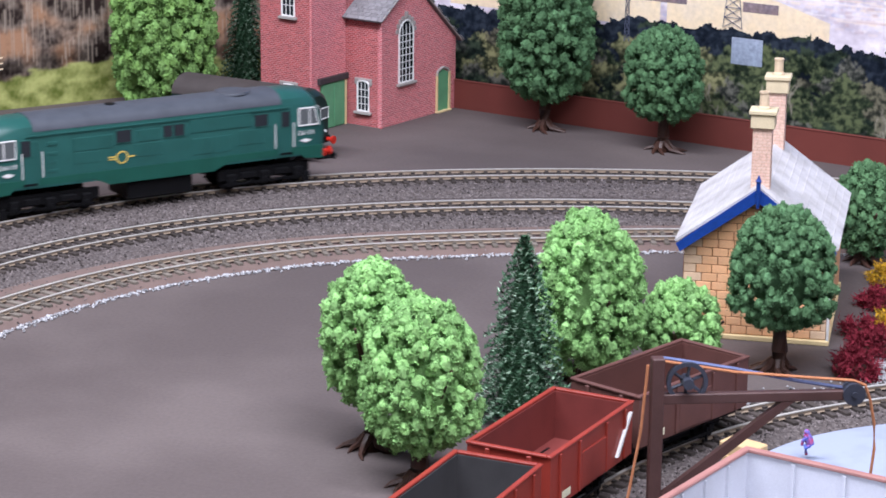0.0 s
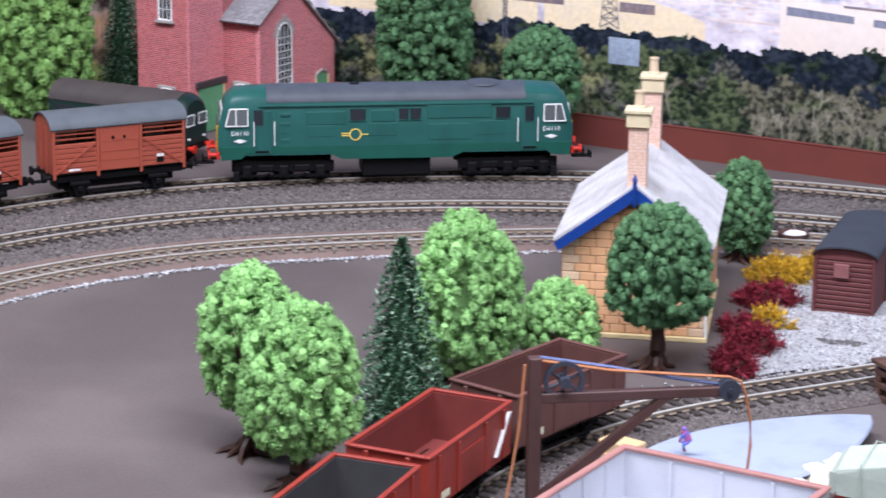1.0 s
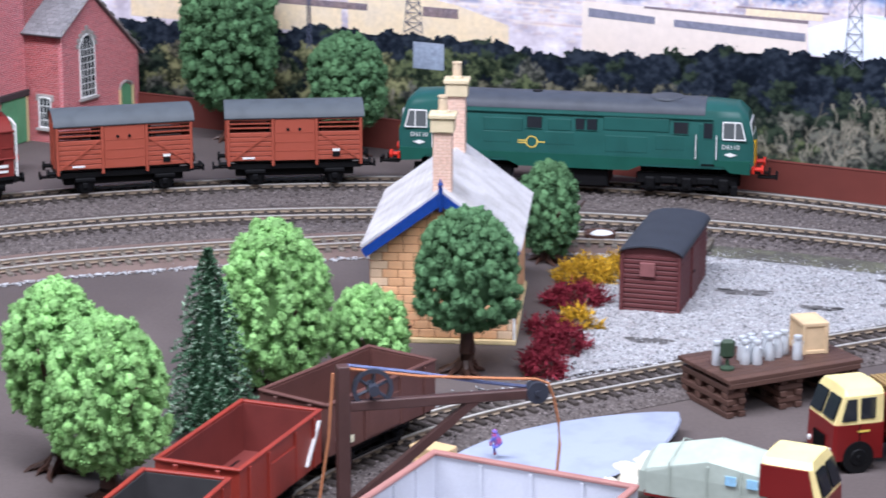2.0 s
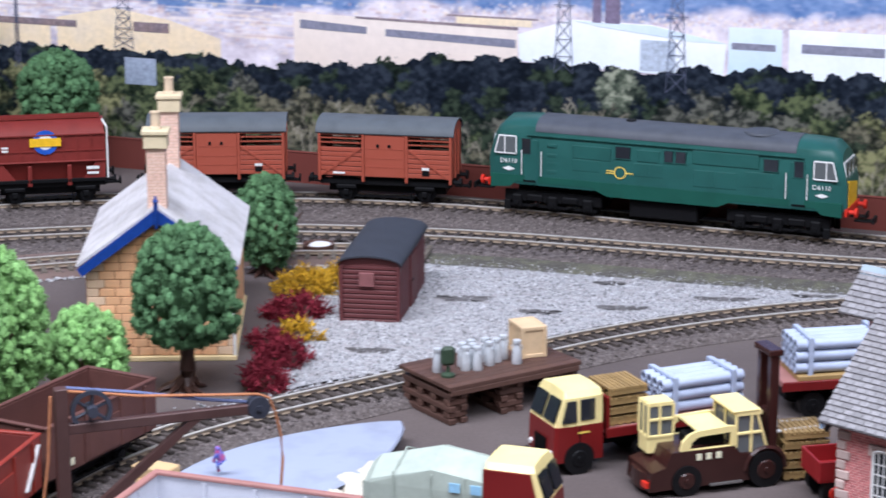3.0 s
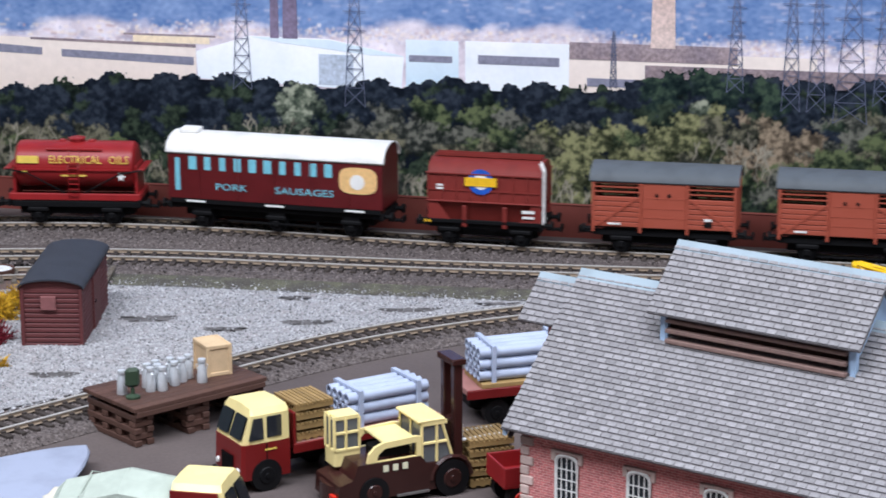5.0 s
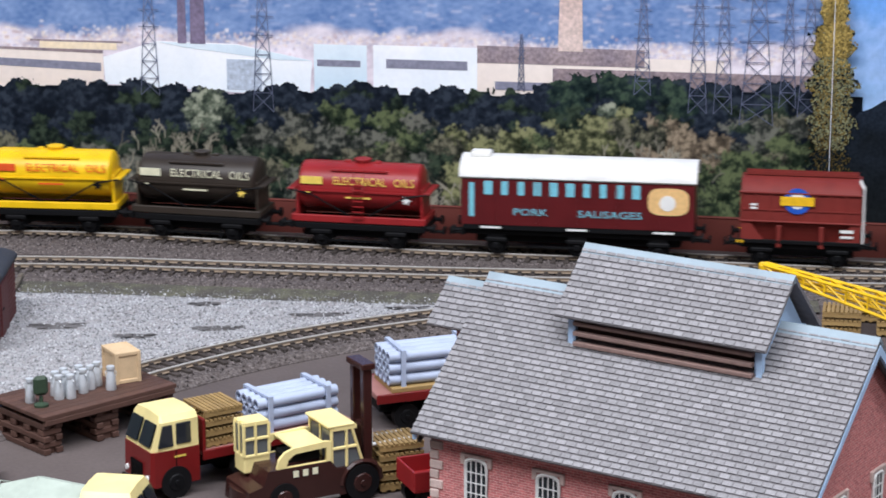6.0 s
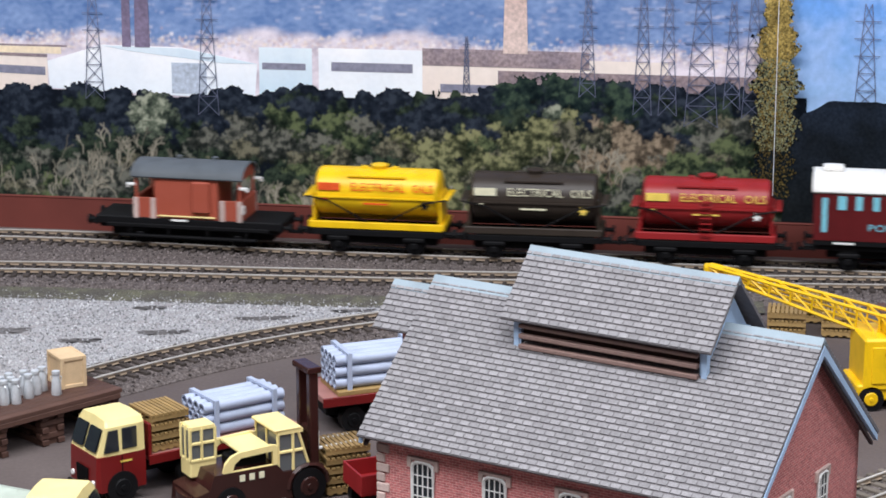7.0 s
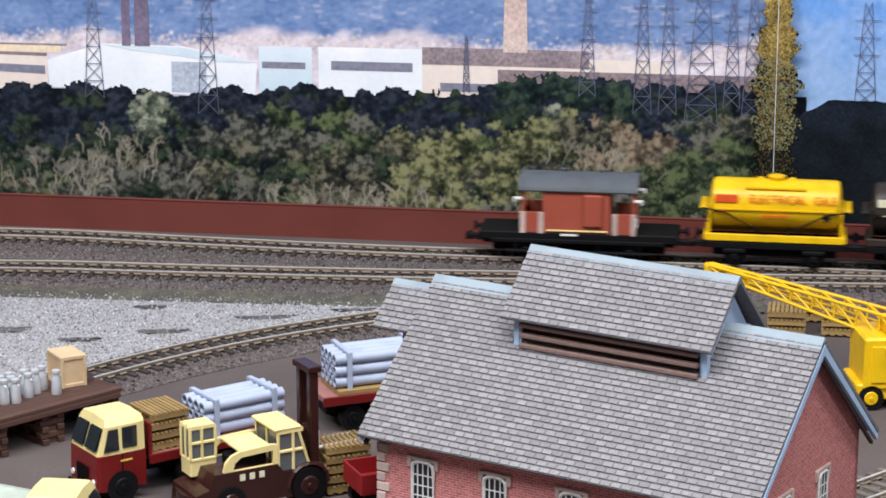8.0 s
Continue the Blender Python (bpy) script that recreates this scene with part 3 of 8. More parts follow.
def blurred(img, times=1):
    for _ in range(times):
        p = np.pad(img, ((1, 1), (1, 1), (0, 0)), "edge")
        img = (p[:-2, 1:-1] + p[2:, 1:-1] + p[1:-1, :-2] + p[1:-1, 2:] + 2 * p[1:-1, 1:-1]) / 6
    return img


TONES = {  # shaded foot, middle and sunlit crown of the bushes in the picture
    "belt": ((0.0060, 0.0085, 0.0135), (0.0130, 0.0180, 0.0285), (0.033, 0.043, 0.061)),
    "blue": ((0.006, 0.009, 0.016), (0.014, 0.020, 0.036), (0.028, 0.040, 0.066)),
    "dark": ((0.004, 0.006, 0.006), (0.011, 0.017, 0.014), (0.040, 0.058, 0.038)),
    "tall": ((0.004, 0.008, 0.010), (0.016, 0.028, 0.026), (0.050, 0.078, 0.052)),
    "green": ((0.006, 0.010, 0.007), (0.022, 0.033, 0.020), (0.115, 0.140, 0.068)),
    "grey": ((0.008, 0.010, 0.009), (0.030, 0.034, 0.030), (0.150, 0.150, 0.125)),
    "olive": ((0.014, 0.018, 0.010), (0.058, 0.064, 0.034), (0.250, 0.250, 0.125)),
    "dull": ((0.010, 0.012, 0.009), (0.035, 0.037, 0.028), (0.170, 0.160, 0.110)),
    "rust": ((0.022, 0.018, 0.013), (0.095, 0.074, 0.053), (0.300, 0.235, 0.165)),
    "lit": ((0.014, 0.020, 0.018), (0.085, 0.105, 0.076), (0.33, 0.35, 0.265))}
ZONES = ((0.150, 0.250, 0.078, 0.120, "tall"), (0.250, 0.335, 0.082, 0.110, "blue"), (0.215, 0.262, 0.034, 0.074, "rust"), (0.160, 0.250, 0.050, 0.082, "olive"), (0.110, 0.160, 0.050, 0.080, "olive"), (0.020, 0.110, 0.058, 0.080, "green"), (0.100, 0.200, 0.0, 0.060, "olive"), (0.040, 0.110, 0.0, 0.040, "dull"),
         (-0.030, 0.040, 0.050, 0.074, "grey"), (-0.170, -0.030, 0.040, 0.070, "dark"), (-0.130, -0.030, 0.020, 0.040, "grey"), (0.262, 0.310, 0.056, 0.084, "grey"), (0.240, 0.310, 0.0, 0.056, "green"),
         (-0.600, -0.400, 0.020, 0.074, "olive"), (-0.400, -0.310, 0.020, 0.074, "green"), (-0.300, -0.160, 0.0, 0.056, "dull"))
BELT_TOP = ((-0.85, 0.060), (-0.60, 0.071), (-0.56, 0.071), (-0.505, 0.069), (-0.485, 0.077), (-0.43, 0.078), (-0.33, 0.0768), (-0.30, 0.0735), (-0.26, 0.0752), (-0.225, 0.078), (-0.18, 0.0865), (-0.14, 0.0888), (-0.097, 0.089), (-0.075, 0.0866), (-0.026, 0.0864), (0.0, 0.0905), (0.015, 0.088), (0.0486, 0.092), (0.07, 0.089), (0.094, 0.0916), (0.149, 0.0898), (0.157, 0.087), (0.168, 0.098), (0.20, 0.103), (0.235, 0.101), (0.256, 0.097), (0.308, 0.0985), (0.34, 0.097))
NEAR_TOP = ((-0.85, 0.030), (-0.60, 0.047), (-0.587, 0.053), (-0.52, 0.045), (-0.49, 0.052), (-0.464, 0.066), (-0.44, 0.055), (-0.41, 0.055), (-0.365, 0.067), (-0.325, 0.066), (-0.30, 0.055), (-0.285, 0.049), (-0.20, 0.050), (-0.16, 0.052), (-0.11, 0.045), (-0.08, 0.056), (-0.03, 0.066), (0.034, 0.073), (0.076, 0.063), (0.104, 0.062), (0.15, 0.066), (0.184, 0.073), (0.235, 0.077), (0.269, 0.062), (0.2886, 0.080), (0.31, 0.078), (0.36, 0.05))


def printed_woods(root):
    """The photograph's woods: mounds of foliage painted one before another, far ones first."""
    u0, z0, st = -0.82, -0.004, 0.0006
    rows, cols = int(0.118 / st), int(1.165 / st)
    rng = np.random.default_rng(71)
    level = lambda pts, u: float(np.interp(u, [p[0] for p in pts], [p[1] for p in pts]))
    fine = speckle((rows, cols), (1, 1), 1) * 0.45 + speckle((rows, cols), (2, 2), 2) * 0.55
    mid = speckle((rows, cols), (4, 5), 3)
    rag = speckle((rows, cols), (3, 3), 4) + 0.6 * speckle((rows, cols), (2, 2), 5) - 0.8
    img, keep = np.zeros((rows, cols, 3)), np.zeros((rows, cols), bool)
    img[:] = TONES["belt"][0]
    lots = []
    for k in range(6):
        for u in np.arange(-0.81, 0.345, 0.015):
            hi, lo = level(BELT_TOP, u), level(NEAR_TOP, u)
            r = rng.uniform(0.006, 0.0135)
            lots.append((u + rng.uniform(-0.007, 0.007), hi - r * 0.62 - (hi - lo) * k / 6.0 + rng.uniform(-0.002, 0.0008), r, ("belt", "belt", "belt", "belt", "dark", "belt")[rng.integers(6)]))
    for k in range(8):
        for u in np.arange(-0.80, 0.34, 0.0150):
            t = level(NEAR_TOP, u)
            lots.append((u + rng.uniform(-0.008, 0.008), t * (1.0 - k / 8.0) - 0.005 + rng.uniform(-0.003, 0.003), rng.uniform(0.0070, 0.0165), None))
    for u, z, r in ((0.166, 0.090, 0.010), (0.178, 0.093, 0.011), (0.196, 0.095, 0.012), (0.214, 0.092, 0.011), (0.232, 0.091, 0.010), (0.172, 0.083, 0.011), (0.205, 0.084, 0.012), (0.238, 0.083, 0.011)):
        lots.append((u, z, r, "tall"))
    for u, z, r in ((-0.0545, 0.079, 0.0100), (-0.062, 0.071, 0.0095), (-0.047, 0.072, 0.0100), (-0.056, 0.062, 0.0110), (0.1935, 0.0800, 0.0070)):
        lots.append((u, z, r, "lit"))
    lots.sort(key=lambda c: -(c[1] - c[2] * 0.35 - {"lit": 0.030, "tall": 0.012}.get(c[3], 0.0)))
    for i, (cu, cz, r, hue) in enumerate(lots):
        near = [z[4] for z in ZONES if z[0] < cu < z[1] and z[2] < cz < z[3]]
        hue = hue or (near[0] if near and rng.uniform() > 0.22 else ("dark", "green", "grey", "dull", "green", "dark")[rng.integers(6)])
        c0, c1 = max(int((cu - 1.5 * r - u0) / st), 0), min(int((cu + 1.5 * r - u0) / st) + 1, cols)
        r0, r1 = max(int((cz - 1.5 * r - z0) / st), 0), min(int((cz + 1.3 * r - z0) / st) + 1, rows)
        if c1 <= c0 or r1 <= r0:
            continue
        du = (u0 + st * np.arange(c0, c1)[None] - cu) / r
        dz = (z0 + st * np.arange(r0, r1)[:, None] - cz) / (r * 0.80)
        a = np.arctan2(dz, du)
        rim = 1 + (0.06 if hue == "belt" else 0.13) * np.sin(3 * a + i) + (0.03 if hue == "belt" else 0.08) * np.sin(7 * a + 2.3 * i)
        dist = np.sqrt(du ** 2 + dz ** 2) / rim + rag[r0:r1, c0:c1] * (0.22 if hue in ("belt", "blue") else 0.50)
        inside = np.clip((1.0 - dist) * 6.0, 0, 1)
        up = np.clip(0.50 + 0.42 * dz - 0.18 * du, 0, 1)
        lum = up * (0.85 if hue == "belt" else 1.05) + (mid[r0:r1, c0:c1] - 0.5) * 1.0 + (fine[r0:r1, c0:c1] - 0.5) * 0.95 + rng.uniform(-0.16, 0.12)
        lum = np.clip(lum, 0, 1)[..., None]
        lo_, md, hi_ = (np.array(q) for q in TONES[hue])
        col = np.where(lum < 0.5, lo_ + (md - lo_) * lum * 2, md + (hi_ - md) * (lum * 2 - 1) ** 1.5 * (lum > 0.5))
        img[r0:r1, c0:c1] += (col - img[r0:r1, c0:c1]) * inside[..., None]
        keep[r0:r1, c0:c1] |= inside > 0.25
    # bare pale stems that fork among the bushes
    def stem(u, z, a, ln, tint, left):
        for k in np.arange(0, ln, st * 0.6):
            c, r = int((u + k * math.sin(a) - u0) / st), int((z + k * math.cos(a) - z0) / st)
            if 0 <= c < cols and 0 <= r < rows:
                img[r, c] += (tint - img[r, c]) * 0.62
        u, z = u + ln * math.sin(a), z + ln * math.cos(a)
        if left:
            for _ in range(rng.integers(1, 4)):
                stem(u, z, a + rng.uniform(-0.7, 0.7), ln * rng.uniform(0.5, 0.9), tint * 0.93, left - 1)
    for u, z, n in ((-0.115, 0.028, 20), (-0.085, 0.038, 22), (-0.070, 0.046, 22), (-0.095, 0.020, 16), (-0.035, 0.024, 8), (0.020, 0.014, 22), (0.045, 0.012, 26), (0.065, 0.012, 26), (0.090, 0.014, 20), (0.110, 0.022, 12), (0.225, 0.045, 26), (-0.27, 0.022, 20), (-0.24, 0.034, 20), (-0.215, 0.026, 20), (-0.19, 0.02, 16), (-0.15, 0.025, 14), (-0.34, 0.03, 6), (-0.42, 0.02, 6), (0.16, 0.015, 6), (0.29, 0.02, 4)):
        for _ in range(n):
            tint = np.array((0.36, 0.33, 0.26)) * rng.uniform(0.35, 1.1)
            stem(u + rng.normal(0, 0.013), z + rng.uniform(-0.012, 0.008), rng.uniform(-0.5, 0.5), rng.uniform(0.0025, 0.0060), tint, 3)
    zz = z0 + st * np.arange(rows)
    solid = zz[:, None] < np.array([level(BELT_TOP, u0 + st * c) for c in range(cols)])[None] - 0.0035
    printed("printed_woods", u0, z0, st, blurred(img, 1), keep | solid, 6.2, root, "photographed dark woods with lighter bushes before them")


def printed_distance(root):
    """The photograph's far town and blue hills, in haze."""
    u0, z0, st = -0.82, 0.060, 0.0008
    rows, cols = int(0.105 / st), int(1.15 / st)
    rng = np.random.default_rng(5)
    zz = (z0 + st * np.arange(rows))[:, None, None]
    uu = (u0 + st * np.arange(cols))[None, :, None]
    cloud = speckle((rows, cols), (8, 13), 6)[..., None]
    wood = speckle((rows, cols), (2, 3), 7)[..., None]
    hill = np.array((0.175, 0.27, 0.50)) + (cloud - 0.5) * np.array((0.09, 0.10, 0.11)) + (wood - 0.5) * np.array((0.10, 0.11, 0.12))
    haze = np.array((0.70, 0.63, 0.70)) + (cloud - 0.5) * 0.4 + (wood - 0.5) * 0.16
    edge = 0.1215 + 0.004 * np.sin(uu * 23) + 0.003 * np.sin(uu * 61 + 1) - 0.010 * np.clip((-0.13 - uu) / 0.1, 0, 1) + (cloud - 0.5) * 0.007
    k = np.clip((zz - edge) / 0.006 + 0.5, 0, 1)
    img = np.clip(haze * (1 - k) + hill * k, 0.05, 0.95)
    # roofs and house fronts
    paints = np.array(((0.92, 0.86, 0.86), (0.85, 0.72, 0.66), (0.55, 0.38, 0.38), (0.80, 0.80, 0.90), (0.42, 0.42, 0.58), (0.90, 0.76, 0.60)))
    for _ in range(5200):
        u = rng.uniform(-0.80, 0.32)
        left = np.clip((-0.13 - u) / 0.12, 0, 1)
        z = rng.normal(0.1165 - 0.018 * left, 0.0030 + 0.0055 * left)
        c, r = int((u - u0) / st), int((z - z0) / st)
        w, h = rng.integers(1, 4 + int(6 * left)), rng.integers(1, 3)
        if 0 <= r < rows:
            img[r:r + h, c:c + w] += (paints[rng.integers(6)] - img[r:r + h, c:c + w]) * rng.uniform(0.25, 0.75)
    # pipe bridges and roof lines of the works
    for _ in range(70):
        u, z = rng.uniform(-0.80, -0.13), rng.uniform(0.088, 0.112)
        c, r, w = int((u - u0) / st), int((z - z0) / st), rng.integers(15, 90)
        img[r:r + 1, c:c + w] += (paints[rng.choice((0, 2, 5, 1))] - img[r:r + 1, c:c + w]) * 0.7
    # trees and streets higher on the hillside
    for _ in range(260):
        u, z = rng.uniform(-0.1, 0.32), rng.uniform(0.122, 0.150)
        c, r, w = int((u - u0) / st), int((z - z0) / st), rng.integers(2, 9)
        img[r:r + 2, c:c + w] += (np.array((0.75, 0.70, 0.78)) - img[r:r + 2, c:c + w]) * rng.uniform(0.05, 0.35)
    printed("printed_distance", u0, z0, st, blurred(img, 1), np.ones((rows, cols), bool), 1, root, "photographed hazy town and blue hills")


def printed_meadow(root):
    """The other photograph: a green field below a brown bare thicket."""
    u0, z0, st = -0.42, -0.050, 0.0008
    rows, cols = int(0.185 / st), int(0.416 / st)
    rng = np.random.default_rng(9)
    zz = (z0 + st * np.arange(rows))[:, None]
    uu = (u0 + st * np.arange(cols))[None]
    mid, tall, fine = speckle((rows, cols), (5, 9), 11), speckle((rows, cols), (14, 2), 12), speckle((rows, cols), (2, 2), 13)
    big = speckle((rows, cols), (16, 18), 14)
    g = np.clip(0.45 + (mid - 0.5) * 1.0 + (fine - 0.5) * 0.5 + zz * 4, 0, 1)[..., None]
    field = np.array((0.12, 0.15, 0.030)) * (1 - g) + np.array((0.46, 0.48, 0.17)) * g
    b = np.clip(0.46 + (tall - 0.5) * 0.55 + (mid - 0.5) * 0.5 + (fine - 0.5) * 0.5 + (big - 0.5) * 1.5, 0, 1)[..., None]
    russet = np.clip((big - 0.42) * 3, 0, 1)[..., None]
    light = np.array((0.40, 0.32, 0.26)) * (1 - russet) + np.array((0.42, 0.235, 0.14)) * russet
    brush = np.array((0.030, 0.020, 0.018)) * (1 - b) + light * b
    line = 0.024 + 0.004 * np.sin(uu * 29) + (mid - 0.5) * 0.006
    k = np.clip((zz - line) / 0.002 + 0.5, 0, 1)[..., None]
    foot = np.clip(1 - abs(zz - line - 0.006) / 0.010, 0, 1)[..., None]
    brush = brush * (1 - 0.72 * foot)
    img = field * (1 - k) + brush * k
    for _ in range(420):  # pale trunks
        u, z, h = rng.uniform(u0, -0.006), rng.uniform(0.026, 0.085), rng.integers(8, 28)
        c, r = int((u - u0) / st), int((z - z0) / st)
        img[r:r + h, c] += (np.array((0.55, 0.45, 0.36)) * rng.uniform(0.5, 1.1) - img[r:r + h, c]) * 0.55
    printed("printed_meadow", u0, z0, st, blurred(img, 1), np.ones((rows, cols), bool), 2, root, "photographed green field below a bare brown thicket")


def backdrop():
    root = thing("backdrop", BACK, "printed photographic backdrop of an industrial estate behind woods", "backdrop", kind="structure")
    part("board", Shape().box((0.05, 0.004, 0.13), (1.90, 0.0078, 0.34)), P_SKY, root)
    printed_distance(root)
    rect = lambda a, b, z0, z1: [(a, z0), (b, z0), (b, z1), (a, z1)]
    sheet("printed_building", [(-0.120, 0.086), (0.010, 0.082), (0.012, 0.1045), (-0.035, 0.1135), (-0.086, 0.114), (-0.121, 0.103)], P_WHITE, 2, root)
    sheet("printed_roof", [(-0.086, 0.1135), (-0.035, 0.1130), (0.012, 0.1045), (-0.010, 0.1045), (-0.068, 0.1105)], P_BLUEWHITE, 3, root)
    sheet("printed_building", rect(0.013, 0.046, 0.084, 0.115), P_BLUEWHITE, 2, root)
    sheet("printed_windows", rect(0.015, 0.042, 0.1015, 0.1055), P_WINDOW, 3, root)
    sheet("printed_building", rect(0.050, 0.114, 0.080, 0.1155), P_WHITE, 2, root)
    sheet("printed_windows", rect(0.058, 0.108, 0.1015, 0.107), P_WINDOW, 3, root)
    sheet("printed_sky", rect(0.326, 0.98, 0.06, 0.19), P_BLUE, 1, root)
    sheet("printed_seam", rect(0.3259, 0.3262, 0.035, 0.17), P_WHITE, 49, root)
    sheet("printed_building", rect(0.114, 0.262, 0.072, 0.112), P_PINK, 2, root)
    sheet("printed_roof", rect(0.114, 0.215, 0.1065, 0.117), P_BROWN, 3, root)
    sheet("printed_roof", rect(0.160, 0.320, 0.094, 0.1045), P_BROWN, 3, root)
    sheet("printed_windows", rect(0.125, 0.160, 0.0905, 0.0955), P_WINDOW, 4, root)
    sheet("chimney", [(0.163, 0.115), (0.178, 0.115), (0.1765, 0.18), (0.1645, 0.18)], P_STACK, 4, root)
    for u, w in ((-0.070, 0.0055), (-0.060, 0.0095)):
        sheet("chimney", [(u - w / 2, 0.113), (u + w / 2, 0.113), (u + w * 0.4, 0.18), (u - w * 0.4, 0.18)], P_STACK_DARK, 4, root)
    sheet("printed_building", [(-0.273, 0.072), (-0.121, 0.080), (-0.121, 0.1065), (-0.273, 0.1085)], P_PINK, 2, root)
    sheet("printed_windows", [(-0.2095, 0.0965), (-0.1225, 0.0940), (-0.1225, 0.0992), (-0.2095, 0.1012)], P_WINDOW, 3, root)
    sheet("printed_windows", [(-0.2685, 0.0985), (-0.2225, 0.0972), (-0.2225, 0.1018), (-0.2685, 0.1042)], P_WINDOW, 3, root)
    sheet("printed_roof", [(-0.230, 0.1068), (-0.121, 0.1052), (-0.121, 0.1072), (-0.230, 0.1082)], P_BROWN, 3, root)
    sheet("printed_building", rect(-0.162, -0.112, 0.1075, 0.1118), P_CREAM, 1.6, root)
    sheet("printed_roof", rect(-0.168, -0.108, 0.1118, 0.1130), P_BROWN, 1.8, root)
    sheet("printed_side", [(-0.042, 0.085), (-0.020, 0.085), (-0.020, 0.1040), (-0.042, 0.1040)], P_GREYBLUE, 3.2, root)
    sheet("printed_building", [(-0.445, 0.068), (-0.325, 0.068), (-0.325, 0.088), (-0.362, 0.0985), (-0.402, 0.1045), (-0.445, 0.0960)], P_CREAM, 2, root)
    sheet("printed_windows", [(-0.388, 0.0895), (-0.362, 0.0895), (-0.362, 0.0960), (-0.388, 0.0960)], P_BROWN, 3, root)
    sheet("printed_building", rect(-0.62, -0.45, 0.072, 0.090), P_CREAM, 2, root)
    sheet("printed_roof", rect(-0.66, -0.43, 0.090, 0.0945), P_BROWN, 3, root)
    for u, z0, z1, w in ((-0.091, 0.080, 0.155, 0.012), (-0.019, 0.072, 0.155, 0.013), (0.214, 0.09, 0.150, 0.010), (0.247, 0.08, 0.155, 0.011), (0.262, 0.08, 0.155, 0.011), (0.282, 0.074, 0.162, 0.020), (0.312, 0.08, 0.155, 0.012), (0.378, 0.078, 0.150, 0.014), (-0.395, 0.078, 0.125, 0.014), (-0.475, 0.06, 0.110, 0.004), (-0.515, 0.055, 0.110, 0.004), (0.300, 0.085, 0.150, 0.010), (0.141, 0.09, 0.125, 0.004)):
        pylon(u, z0, z1, w, root)
    printed_woods(root)
    sheet("printed_store", rect(-0.395, -0.372, 0.054, 0.0720), P_STORE, 6.6, root)
    # right-hand print: a tall poplar over the join, then a dark hillside
    sheet("printed_hillside", ridge(0.332, 0.98, -0.03, [(0.332, 0.074), (0.345, 0.086), (0.360, 0.0935), (0.385, 0.0925), (0.42, 0.090), (0.5, 0.086), (0.98, 0.085)], 12, 0.001), P_HILLSIDE, 40, root)

    def poplar(lo, hi, wide):
        def where(r):
            z = r.uniform(lo, hi)
            w = 0.0166 * (min(1.0, (0.215 - z) / 0.115) if z > 0.1 else 0.72 + 4.0 * (z - 0.03)) * (0.80 + 0.25 * math.sin(z * 420) * math.sin(z * 173))
            return 0.326 + wide * w * (r.uniform(-1, 1) if r.uniform() < 0.6 else r.normal(0, 0.4)), z
        return where
    blobs("printed_poplar", LEAVES["shade"], 5200, poplar(0.030, 0.150, 0.92), 0.0014, 42, root, 13)
    blobs("printed_poplar", LEAVES["olive"], 2400, poplar(0.062, 0.150, 1.0), 0.0008, 44, root, 15)
    blobs("printed_poplar", P_GOLD, 1800, poplar(0.034, 0.150, 1.0), 0.0007, 45, root, 14)
    blobs("printed_poplar", P_GOLD, 3000, poplar(0.118, 0.190, 0.95), 0.0009, 46, root, 16)
    left = thing("backdrop", BACK_LEFT, "printed photographic backdrop of a green field with bare thickets", "backdrop", kind="structure")
    part("board", Shape().box((-0.45, 0.004, 0.10), (0.9, 0.0078, 0.34)), P_BROWNS, left)
    printed_meadow(left)
    for i in range(3):
        sheet("printed_fence_rail", [(-0.255, 0.026 + i * 0.004), (-0.232, 0.029 + i * 0.004), (-0.232, 0.030 + i * 0.004), (-0.255, 0.027 + i * 0.004)], P_CREAM, 5, left)


backdrop()


def boundary_fence():
    root = thing("boundary_wall", frame_xy((0.0, 1.464), (0.9717, -0.2361)), "plain red-brown card boundary wall along the backdrop", "wall", kind="structure")
    part("panel", Shape().box((-0.085, 0, 0.0095), (1.055, 0.0018, 0.021), 0.0003), FENCE, root)
    part("panel", Shape().box((0.70, 0, 0.0085), (0.50, 0.0018, 0.019), 0.0003), FENCE, root)
    part("capping", Shape().box((-0.085, 0, 0.0203), (1.055, 0.0026, 0.0010), 0.0003), FENCE, root)


boundary_fence()


